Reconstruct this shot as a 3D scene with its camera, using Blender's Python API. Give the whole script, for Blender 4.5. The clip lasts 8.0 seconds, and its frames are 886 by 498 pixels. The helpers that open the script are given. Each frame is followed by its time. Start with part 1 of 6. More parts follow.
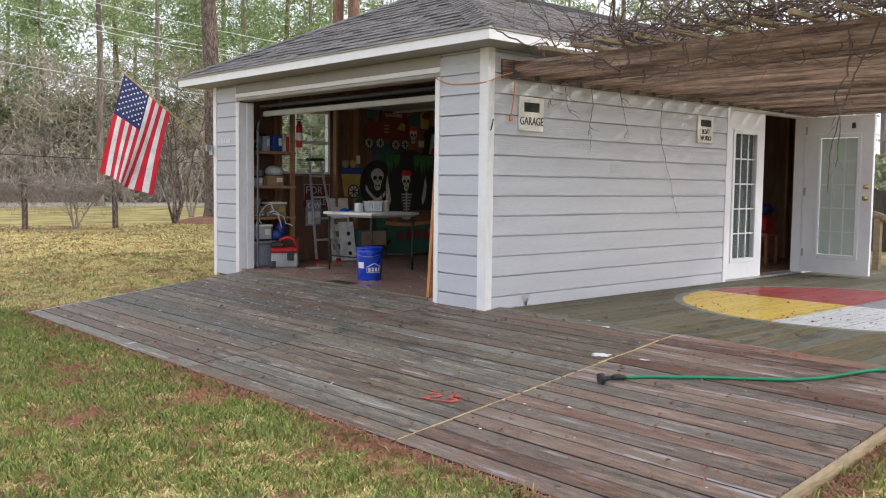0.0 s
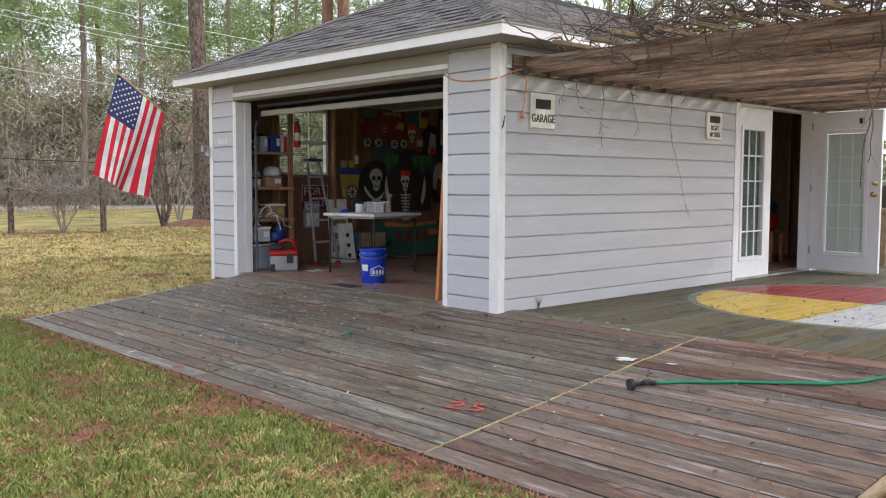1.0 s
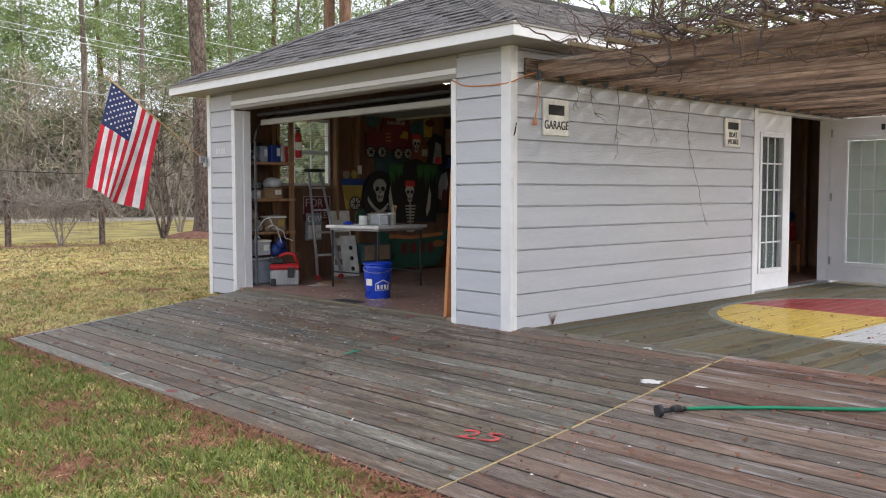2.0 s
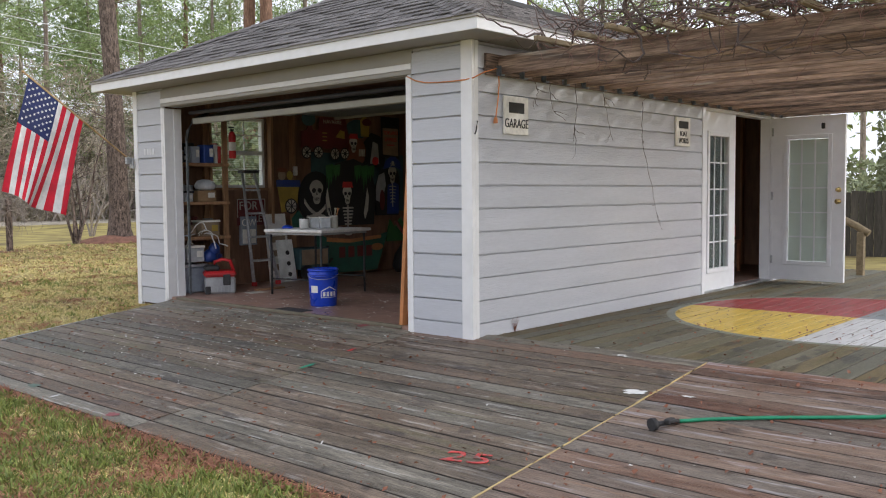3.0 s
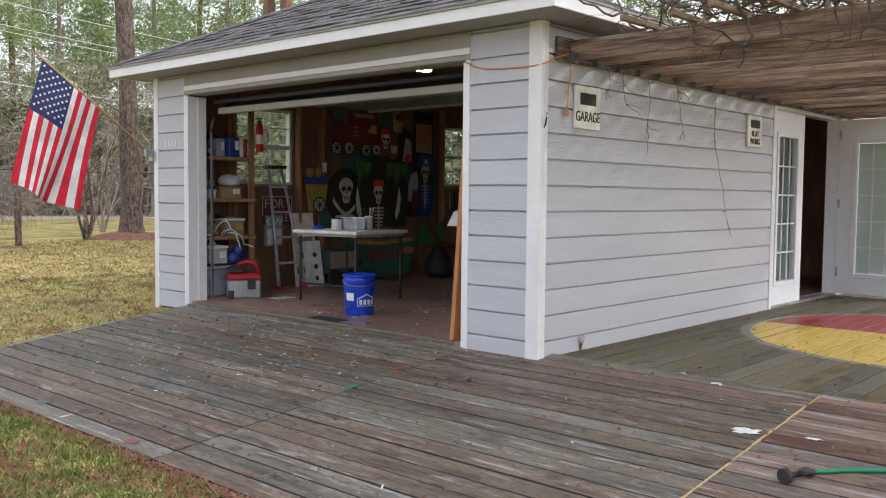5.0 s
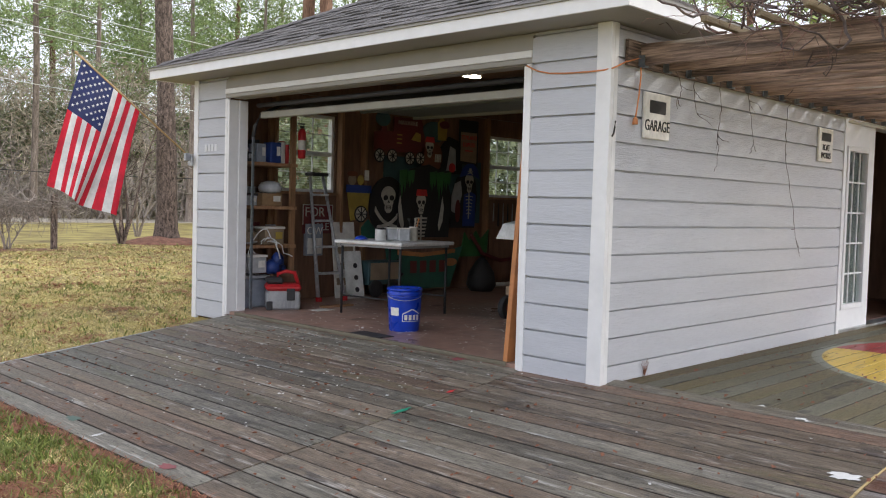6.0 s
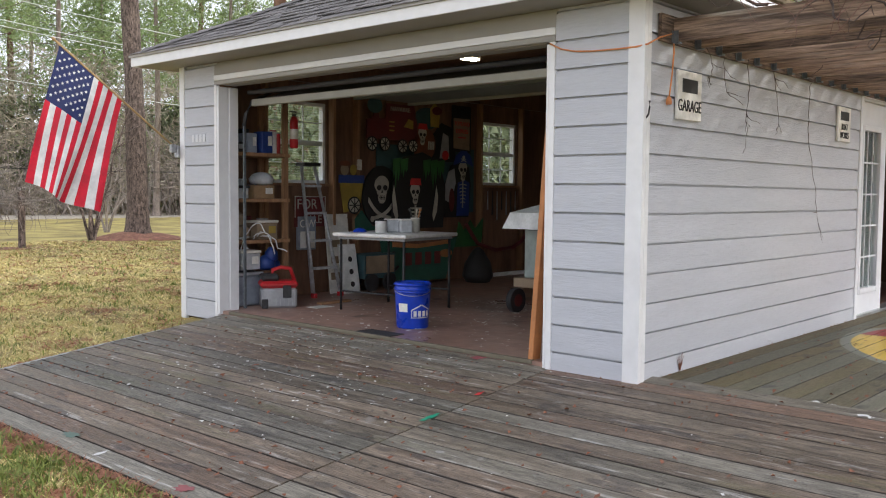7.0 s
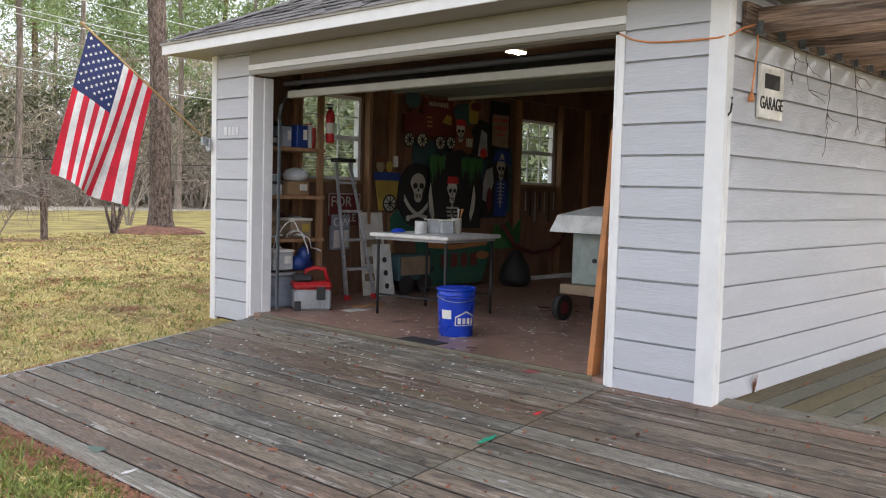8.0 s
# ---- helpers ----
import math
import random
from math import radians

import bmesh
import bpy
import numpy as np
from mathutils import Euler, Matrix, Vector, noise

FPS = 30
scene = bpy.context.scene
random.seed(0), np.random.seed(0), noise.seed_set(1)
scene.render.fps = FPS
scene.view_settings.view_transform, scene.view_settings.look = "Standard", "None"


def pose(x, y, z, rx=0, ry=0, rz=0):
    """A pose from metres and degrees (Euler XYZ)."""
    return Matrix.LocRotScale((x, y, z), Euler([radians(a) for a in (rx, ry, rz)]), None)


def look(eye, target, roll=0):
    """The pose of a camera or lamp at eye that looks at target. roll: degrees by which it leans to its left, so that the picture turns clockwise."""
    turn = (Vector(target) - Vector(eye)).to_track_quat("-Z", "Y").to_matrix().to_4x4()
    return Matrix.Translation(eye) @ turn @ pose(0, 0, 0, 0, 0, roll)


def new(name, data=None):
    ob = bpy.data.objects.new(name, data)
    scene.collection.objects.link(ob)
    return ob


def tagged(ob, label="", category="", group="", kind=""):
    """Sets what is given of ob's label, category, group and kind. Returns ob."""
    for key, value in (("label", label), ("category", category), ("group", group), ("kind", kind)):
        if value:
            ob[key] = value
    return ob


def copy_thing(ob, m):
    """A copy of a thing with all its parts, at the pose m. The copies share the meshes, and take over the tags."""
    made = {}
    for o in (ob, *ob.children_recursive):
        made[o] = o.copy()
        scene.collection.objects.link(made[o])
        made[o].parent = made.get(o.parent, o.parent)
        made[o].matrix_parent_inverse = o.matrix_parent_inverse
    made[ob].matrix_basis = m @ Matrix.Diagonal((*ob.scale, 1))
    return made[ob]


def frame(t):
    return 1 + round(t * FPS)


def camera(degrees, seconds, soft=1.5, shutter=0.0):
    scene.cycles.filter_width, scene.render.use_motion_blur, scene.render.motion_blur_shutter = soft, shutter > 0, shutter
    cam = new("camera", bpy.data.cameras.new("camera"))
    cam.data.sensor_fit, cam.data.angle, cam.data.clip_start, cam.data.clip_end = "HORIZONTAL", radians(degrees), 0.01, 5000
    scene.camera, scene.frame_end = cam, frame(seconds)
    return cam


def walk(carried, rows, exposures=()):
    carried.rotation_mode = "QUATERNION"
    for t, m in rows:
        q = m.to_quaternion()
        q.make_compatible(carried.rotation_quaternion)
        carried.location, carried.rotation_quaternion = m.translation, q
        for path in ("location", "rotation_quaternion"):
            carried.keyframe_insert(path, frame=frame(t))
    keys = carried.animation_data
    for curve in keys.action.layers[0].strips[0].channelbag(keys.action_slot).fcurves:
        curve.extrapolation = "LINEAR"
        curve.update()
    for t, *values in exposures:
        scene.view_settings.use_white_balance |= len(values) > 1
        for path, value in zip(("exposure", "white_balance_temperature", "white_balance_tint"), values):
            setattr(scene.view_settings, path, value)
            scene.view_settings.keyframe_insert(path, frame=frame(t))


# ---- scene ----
cam = camera(52.5, 8.0, soft=1.1)
PATH = [
    (0, (-5.651, -5.686, 1.122), (-4.314, -4.205, 0.978), 0.7),
    (0.5, (-5.682, -5.493, 1.126), (-4.318, -4.035, 1.005), 0.3),
    (1, (-5.659, -5.358, 1.119), (-4.298, -3.9, 0.975), 0.2),
    (1.2, (-5.607, -5.298, 1.109), (-4.26, -3.828, 0.962), -0.0),
    (2.3, (-5.396, -4.851, 1.132), (-4.017, -3.406, 1.031), 0.0),
    (2.5, (-5.424, -4.716, 1.138), (-3.998, -3.317, 1.038), -0.2),
    (3, (-5.391, -4.502, 1.139), (-3.901, -3.173, 1.017), -0.5),
    (3.5, (-5.242, -4.288, 1.132), (-3.759, -2.95, 1.02), 0.6),
    (4, (-5.142, -4.131, 1.148), (-3.697, -2.753, 1.047), 1.6),
    (5.3, (-5.021, -3.561, 1.123), (-3.536, -2.226, 1.002), 0.4),
    (5.5, (-4.996, -3.491, 1.124), (-3.525, -2.139, 1.015), 0.8),
    (6, (-4.871, -3.282, 1.135), (-3.436, -1.892, 1.037), 1.6),
    (6.5, (-4.83, -3.027, 1.128), (-3.375, -1.66, 1.016), 1.3),
    (7, (-4.821, -2.748, 1.135), (-3.337, -1.413, 1.013), 0.5),
    (7.5, (-4.738, -2.5, 1.141), (-3.271, -1.146, 1.018), 0.9),
    (8, (-4.649, -2.283, 1.148), (-3.191, -0.92, 1.02), 1.5),
]
walk(cam, [(t, look(eye, target, roll)) for t, eye, target, roll in PATH],
     [(0, 0.34), (1, 0.30), (2.5, 0.28), (3, 0.16), (3.5, 0.15), (4, 0.16), (5.5, 0.31), (6.5, 0.26), (7, 0.38), (7.5, 0.45), (8, 0.52)])

# ---- world, sun and exposure ----
world = bpy.data.worlds.new("world")
scene.world = world
world.use_nodes = True
wn = world.node_tree
sky = wn.nodes.new("ShaderNodeTexSky")
sky.sky_type, sky.sun_disc = "NISHITA", False
sky.sun_elevation, sky.sun_rotation = radians(24), radians(142)
sky.dust_density, sky.air_density = 4.0, 1.0
pale = wn.nodes.new("ShaderNodeHueSaturation")
pale.inputs["Saturation"].default_value = 0.35
wn.links.new(sky.outputs[0], pale.inputs["Color"])
cloud = wn.nodes.new("ShaderNodeMix")
cloud.data_type = "RGBA"
cloud.inputs[0].default_value = 0.65
cloud.inputs[7].default_value = (8.7, 9.0, 10.2, 1)      # even cloud cover over a hazy sky
wn.links.new(pale.outputs[0], cloud.inputs[6])
wn.links.new(cloud.outputs[2], wn.nodes["Background"].inputs[0])
wn.nodes["Background"].inputs[1].default_value = 0.15

SUN_FROM = Vector((0.55, -0.72, 0.40))
sun = new("sun", bpy.data.lights.new("sun", "SUN"))
sun.data.energy, sun.data.angle, sun.data.color = 0.62, radians(1.8), (1.0, 0.96, 0.91)
sun.matrix_world = look(SUN_FROM * 30, (0, 0, 0))

# ---- plan ----
W, L = 4.953, 8.0            # the garage: front wall on x = 0, side wall on y = 0
INSIDE = 4.918               # inner face of the thin far wall, its studs bare
SLOPE = 0.115                # of the ramp
FRONT, RIGHT, LEFT = -2.575, -3.815, 4.33
STEP, ROW0 = 0.1815, 0.122   # siding
EAVE, FASCIA, OVER = 2.325, 2.425, 0.36
FLOOR = 0.03


# ---- materials ----
def mat(name, c1, c2, scale=6.0, rough=0.6, rvar=0.15, bump=0.2, metal=0.0, stretch=(1, 1, 1), rand=0.15,
        fine=6.0, contrast=0.25, spots=None, island=False, extra=None, spec=0.5, space="Object", hue=0.0, knots=None):
    m = bpy.data.materials.new(name)
    m.use_nodes = True
    t = m.node_tree
    n, l = t.nodes, t.links
    b = n["Principled BSDF"]
    b.inputs["Metallic"].default_value = metal
    b.inputs["Specular IOR Level"].default_value = spec
    co, info, geo = n.new("ShaderNodeTexCoord"), n.new("ShaderNodeObjectInfo"), n.new("ShaderNodeNewGeometry")
    chance = geo.outputs["Random Per Island"] if island else info.outputs["Random"]
    off = n.new("ShaderNodeVectorMath")
    off.operation = "MULTIPLY_ADD"
    l.new(chance, off.inputs[0])
    off.inputs[1].default_value = (37.0, 53.0, 19.0)
    l.new(co.outputs[space], off.inputs[2])
    mp = n.new("ShaderNodeMapping")
    mp.inputs["Scale"].default_value = stretch
    l.new(off.outputs[0], mp.inputs["Vector"])

    def noise_at(s, detail=4.0, vec=None):
        k = n.new("ShaderNodeTexNoise")
        k.inputs["Scale"].default_value, k.inputs["Detail"].default_value = s, detail
        l.new(vec or mp.outputs[0], k.inputs["Vector"])
        return k.outputs["Fac"]

    def span(fac, a, bb, lo, hi):
        r = n.new("ShaderNodeMapRange")
        r.inputs["From Min"].default_value, r.inputs["From Max"].default_value = a, bb
        r.inputs["To Min"].default_value, r.inputs["To Max"].default_value = lo, hi
        l.new(fac, r.inputs["Value"])
        return r.outputs[0]

    def mix(fac, a, bb):
        k = n.new("ShaderNodeMix")
        k.data_type = "RGBA"
        for sock, v in ((k.inputs[0], fac), (k.inputs[6], a), (k.inputs[7], bb)):
            if isinstance(v, bpy.types.NodeSocket):
                l.new(v, sock)
            elif isinstance(v, float):
                sock.default_value = v
            else:
                sock.default_value = (*v, 1)
        return k.outputs[2]

    big, small = noise_at(scale), noise_at(scale * fine, 6.0)
    col = mix(span(big, 0.35, 0.65, 0.0, 1.0), c1, c2)
    if spots:
        for colour, s, edge in spots:
            col = mix(span(noise_at(s, 3.0), edge, edge + 0.08, 0.0, 0.85), col, colour)
    if knots:
        round_map = n.new("ShaderNodeMapping")
        round_map.inputs["Scale"].default_value = (1.0, 2.2, 2.2)
        l.new(off.outputs[0], round_map.inputs["Vector"])
        for colour, s, edge in knots:
            col = mix(span(noise_at(s, 2.0, round_map.outputs[0]), edge, edge + 0.05, 0.0, 0.8), col, colour)
    hs = n.new("ShaderNodeHueSaturation")
    if hue:
        frac = n.new("ShaderNodeMath")
        frac.operation = "MULTIPLY"
        l.new(chance, frac.inputs[0])
        frac.inputs[1].default_value = 7.13
        part_of = n.new("ShaderNodeMath")
        part_of.operation = "FRACT"
        l.new(frac.outputs[0], part_of.inputs[0])
        l.new(span(part_of.outputs[0], 0.0, 1.0, 0.5 - hue, 0.5 + hue), hs.inputs["Hue"])
        l.new(span(part_of.outputs[0], 0.0, 1.0, 1.5, 0.6), hs.inputs["Saturation"])
    l.new(col, hs.inputs["Color"])
    add = n.new("ShaderNodeMath")
    add.operation = "ADD"
    l.new(span(small, 0.25, 0.75, 1 - contrast, 1 + contrast), add.inputs[0])
    l.new(span(chance, 0.0, 1.0, -rand, rand), add.inputs[1])
    l.new(add.outputs[0], hs.inputs["Value"])
    col = hs.outputs[0]
    if extra:
        col = extra(n, l, col, mix, span, geo, noise_at, b)
    l.new(col, b.inputs["Base Color"])
    l.new(span(big, 0.3, 0.7, max(rough - rvar, 0.03), min(rough + rvar, 1.0)), b.inputs["Roughness"])
    if bump:
        k = n.new("ShaderNodeBump")
        k.inputs["Strength"].default_value, k.inputs["Distance"].default_value = bump, 0.01
        l.new(small, k.inputs["Height"])
        l.new(k.outputs[0], b.inputs["Normal"])
    return m


def glow(name, colour, strength):
    m = bpy.data.materials.new(name)
    m.use_nodes = True
    b = m.node_tree.nodes["Principled BSDF"]
    b.inputs["Base Color"].default_value = (*colour, 1)
    b.inputs["Emission Color"].default_value = (*colour, 1)
    b.inputs["Emission Strength"].default_value = strength
    return m


def glass(name, tint=(0.9, 0.95, 0.92), rough=0.02):
    m = bpy.data.materials.new(name)
    m.use_nodes = True
    b = m.node_tree.nodes["Principled BSDF"]
    b.inputs["Base Color"].default_value = (*tint, 1)
    b.inputs["Transmission Weight"].default_value = 1.0
    b.inputs["Roughness"].default_value = rough
    b.inputs["IOR"].default_value = 1.1
    return m


def circle_paint(n, l, col, mix, span, geo, noise_at, b):
    """A painted disc in four quarters, worn at the joints, with moss on the bare boards round it."""
    sep = n.new("ShaderNodeSeparateXYZ")
    l.new(geo.outputs["Position"], sep.inputs[0])
    rel = n.new("ShaderNodeVectorMath")
    rel.operation = "DISTANCE"
    flat = n.new("ShaderNodeCombineXYZ")
    l.new(sep.outputs[0], flat.inputs[0])
    l.new(sep.outputs[1], flat.inputs[1])
    l.new(flat.outputs[0], rel.inputs[0])
    rel.inputs[1].default_value = (3.05, -1.95, 0)
    right = span(sep.outputs[0], 3.045, 3.055, 0.0, 1.0)
    far = span(sep.outputs[1], -1.955, -1.945, 0.0, 1.0)
    near_half = mix(right, (0.66, 0.66, 0.66), (0.25, 0.27, 0.29))
    far_half = mix(right, (0.72, 0.49, 0.08), (0.36, 0.035, 0.035))
    paint = mix(span(noise_at(5.0), 0.55, 0.72, 0.0, 0.7), mix(far, near_half, far_half), col)
    ring = mix(span(rel.outputs["Value"], 1.66, 1.67, 0.0, 1.0), (0.22, 0.23, 0.18), col)
    worn = span(rel.outputs["Value"], 1.58, 1.59, 0.0, 1.0)
    l.new(span(rel.outputs["Value"], 1.58, 1.70, 0.22, 0.0), b.inputs["Coat Weight"])
    b.inputs["Coat Roughness"].default_value = 0.12
    return mix(worn, paint, ring)


def deck_wear(n, l, col, mix, span, geo, noise_at, b):
    """Dark damp stains, scuffed pale patches and a green film that run across the boards."""
    def at(s, detail=5.0):
        k = n.new("ShaderNodeTexNoise")
        k.inputs["Scale"].default_value, k.inputs["Detail"].default_value = s, detail
        l.new(geo.outputs["Position"], k.inputs["Vector"])
        return k.outputs["Fac"]
    col = mix(span(at(0.9), 0.52, 0.75, 0.0, 0.45), col, (0.13, 0.122, 0.085))
    col = mix(span(at(1.4), 0.57, 0.72, 0.0, 0.5), col, (0.06, 0.05, 0.043))
    col = mix(span(at(9.0, 8.0), 0.64, 0.72, 0.0, 0.4), col, (0.34, 0.32, 0.295))
    return mix(span(at(30.0, 4.0), 0.64, 0.70, 0.0, 0.7), col, (0.05, 0.042, 0.036))


GRAIN = (0.6, 9.0, 9.0)
BOARDS = (0.9, 12.0, 12.0)
M = {}
M["deck_grey"] = mat("weathered_deck_grey", (0.100, 0.080, 0.058), (0.210, 0.173, 0.133), 1.6, 0.55, 0.15, 0.7, stretch=BOARDS, rand=0.30, fine=9, hue=0.03,
                     contrast=0.75, extra=deck_wear, spots=[((0.35, 0.325, 0.295), 2.4, 0.61), ((0.14, 0.125, 0.08), 0.8, 0.60)], knots=[((0.045, 0.036, 0.03), 11.0, 0.69), ((0.07, 0.058, 0.05), 3.2, 0.64), ((0.34, 0.32, 0.30), 6.0, 0.72)])
M["deck_brown"] = mat("weathered_deck_brown", (0.14, 0.094, 0.070), (0.225, 0.172, 0.135), 1.6, 0.45, 0.15, 0.7, stretch=BOARDS, rand=0.28, fine=9, hue=0.02,
                      contrast=0.6, spots=[((0.34, 0.31, 0.31), 1.9, 0.60), ((0.24, 0.15, 0.10), 1.3, 0.62)], knots=[((0.05, 0.035, 0.03), 11.0, 0.69), ((0.075, 0.055, 0.045), 3.2, 0.65)])
M["deck_green"] = mat("mossy_deck", (0.105, 0.095, 0.05), (0.15, 0.13, 0.085), 1.6, 0.68, 0.12, 0.5, stretch=BOARDS, rand=0.25, fine=9, hue=0.02,
                      contrast=0.45, knots=[((0.04, 0.034, 0.026), 9.0, 0.68), ((0.06, 0.055, 0.04), 2.5, 0.62)], extra=circle_paint)
# sides of the boards: damp dirt, with the gaps' shade put into the colour
M["joint"] = mat("dirty_shaded_edge", (0.03, 0.024, 0.019), (0.06, 0.048, 0.038), 4.0, 0.85, 0.1, 0.4, stretch=BOARDS, contrast=0.4)
M["timber"] = mat("treated_timber", (0.24, 0.18, 0.10), (0.34, 0.26, 0.16), 3.0, 0.75, 0.1, 0.5, stretch=(0.6, 6, 6), contrast=0.3)
M["pergola"] = mat("pergola_timber", (0.19, 0.125, 0.09), (0.42, 0.30, 0.225), 2.0, 0.8, 0.1, 0.6, stretch=GRAIN, rand=0.5, contrast=0.6,
                   spots=[((0.085, 0.06, 0.048), 3.0, 0.57), ((0.36, 0.32, 0.27), 2.2, 0.63)])
M["purlin"] = mat("purlin_timber", (0.20, 0.155, 0.095), (0.30, 0.24, 0.15), 3.0, 0.8, 0.1, 0.4, stretch=GRAIN, rand=0.2)
M["siding"] = mat("grey_siding_paint", (0.505, 0.520, 0.556), (0.555, 0.568, 0.604), 1.6, 0.55, 0.08, 0.35, stretch=(0.5, 5, 5), rand=0.03, contrast=0.05, fine=14)
# beige of the eave parts, darkened: shade under the eaves is in the colour
M["soffit"] = mat("shaded_beige_paint", (0.33, 0.318, 0.29), (0.38, 0.366, 0.335), 1.0, 0.6, 0.05, 0.1, contrast=0.04)
M["white"] = mat("white_trim_paint", (0.80, 0.80, 0.80), (0.86, 0.86, 0.86), 2.0, 0.45, 0.1, 0.15, contrast=0.04, rand=0.02)
M["door_white"] = mat("white_door_paint", (0.78, 0.79, 0.82), (0.84, 0.85, 0.87), 2.0, 0.4, 0.1, 0.08, contrast=0.03, rand=0.02)
M["door_grey"] = mat("greyed_white_paint", (0.62, 0.63, 0.65), (0.70, 0.71, 0.73), 2.0, 0.45, 0.1, 0.08, contrast=0.04, rand=0.02)
M["shingle"] = mat("asphalt_shingle", (0.135, 0.125, 0.121), (0.20, 0.187, 0.181), 9.0, 0.95, 0.04, 0.9, rand=0.22, contrast=0.45, fine=12, space="Object")
M["shingle_far"] = mat("asphalt_shingle_joined", (0.135, 0.125, 0.121), (0.20, 0.187, 0.181), 9.0, 0.95, 0.04, 0.9, rand=0.22, contrast=0.45, fine=12, island=True)
M["inner"] = mat("brown_plywood", (0.165, 0.088, 0.052), (0.26, 0.145, 0.09), 1.3, 0.75, 0.1, 0.3, stretch=(3, 3, 0.5), contrast=0.25)
M["stud"] = mat("pine_stud", (0.27, 0.145, 0.07), (0.38, 0.215, 0.115), 2.0, 0.7, 0.1, 0.2, stretch=(6, 6, 0.6), rand=0.15)
M["floor"] = mat("worn_brown_floor", (0.23, 0.14, 0.105), (0.32, 0.20, 0.155), 1.6, 0.38, 0.12, 0.3, contrast=0.3,
                 spots=[((0.42, 0.36, 0.30), 9.0, 0.70), ((0.09, 0.055, 0.04), 2.0, 0.62)])
M["dark"] = mat("dark_rubber", (0.02, 0.02, 0.022), (0.035, 0.035, 0.037), 8.0, 0.6, 0.1, 0.1)
M["steel"] = mat("galvanised_steel", (0.42, 0.43, 0.44), (0.55, 0.56, 0.57), 6.0, 0.4, 0.1, 0.05, metal=0.9)
M["dull_steel"] = mat("dull_galvanised_steel", (0.13, 0.15, 0.17), (0.22, 0.24, 0.26), 6.0, 0.55, 0.1, 0.05, metal=0.6)
M["alu"] = mat("aluminium", (0.50, 0.51, 0.53), (0.62, 0.63, 0.65), 6.0, 0.4, 0.1, 0.05, metal=0.35)
M["brass"] = mat("brass", (0.55, 0.40, 0.16), (0.65, 0.48, 0.22), 8.0, 0.25, 0.08, 0.03, metal=1.0)
M["glass"] = glass("window_glass")
M["blind"] = mat("white_blind", (0.80, 0.85, 0.80), (0.85, 0.90, 0.85), 1.5, 0.3, 0.1, 0.05, contrast=0.05)
M["cream"] = mat("cream_panel", (0.28, 0.27, 0.225), (0.35, 0.34, 0.285), 2.0, 0.5, 0.1, 0.1, contrast=0.08)
M["greenpanel"] = mat("pale_green_panel", (0.17, 0.19, 0.17), (0.21, 0.235, 0.21), 2.0, 0.5, 0.1, 0.1, contrast=0.08)


def plain(key, c, rough=0.55, metal=0.0, var=0.15, bump=0.08):
    M[key] = mat(key, tuple(x * (1 - var) for x in c), tuple(min(1, x * (1 + var)) for x in c), 7.0, rough, 0.1, bump, metal=metal, contrast=0.08, rand=0.05)


for key, c, r in (("sign_white", (0.78, 0.76, 0.70), 0.6), ("ink", (0.02, 0.02, 0.02), 0.6), ("orange", (0.66, 0.25, 0.09), 0.5), ("hose", (0.015, 0.24, 0.12), 0.4),
                  ("blue", (0.008, 0.05, 0.48), 0.3), ("red", (0.50, 0.02, 0.025), 0.4), ("flag_red", (0.66, 0.015, 0.04), 0.75), ("flag_white", (0.78, 0.77, 0.75), 0.75),
                  ("flag_blue", (0.022, 0.033, 0.12), 0.75), ("green", (0.025, 0.11, 0.075), 0.6), ("lime", (0.04, 0.15, 0.045), 0.6), ("bone", (0.50, 0.48, 0.41), 0.6),
                  ("maroon", (0.14, 0.025, 0.025), 0.6), ("yellow", (0.42, 0.30, 0.06), 0.6), ("tan", (0.32, 0.24, 0.16), 0.7), ("card", (0.33, 0.21, 0.11), 0.8),
                  ("tote", (0.30, 0.34, 0.40), 0.35), ("navy", (0.02, 0.05, 0.22), 0.4), ("tabletop", (0.72, 0.71, 0.68), 0.45), ("sawgrey", (0.34, 0.40, 0.37), 0.5),
                  ("greyplastic", (0.36, 0.37, 0.38), 0.45), ("clear", (0.50, 0.52, 0.54), 0.25), ("skin_teal", (0.045, 0.10, 0.11), 0.6), ("rustwood", (0.46, 0.19, 0.07), 0.6),
                  ("pole_wood", (0.50, 0.33, 0.15), 0.5), ("paint_red", (0.62, 0.045, 0.045), 0.6), ("paint_green", (0.02, 0.30, 0.18), 0.6), ("paint_white", (0.68, 0.68, 0.66), 0.6),
                  ("strip", (0.55, 0.42, 0.20), 0.8), ("leaf_dead", (0.20, 0.075, 0.04), 0.7), ("moss_conc", (0.15, 0.13, 0.09), 0.8), ("paint_red_old", (0.26, 0.075, 0.08), 0.6), ("paint_green_old", (0.10, 0.16, 0.13), 0.6), ("lightbar", (0.85, 0.88, 0.85), 0.5), ("curtain", (0.10, 0.115, 0.115), 0.8)):
    plain(key, c, r)
M["paint_red_worn"] = mat("worn_red_paint", (0.40, 0.05, 0.05), (0.58, 0.075, 0.07), 9.0, 0.65, 0.1, 0.2, contrast=0.3, spots=[((0.12, 0.09, 0.075), 14.0, 0.52), ((0.20, 0.15, 0.13), 40.0, 0.56)])
M["lamp"] = glow("lamp_diffuser", (1.0, 0.86, 0.58), 14.0)


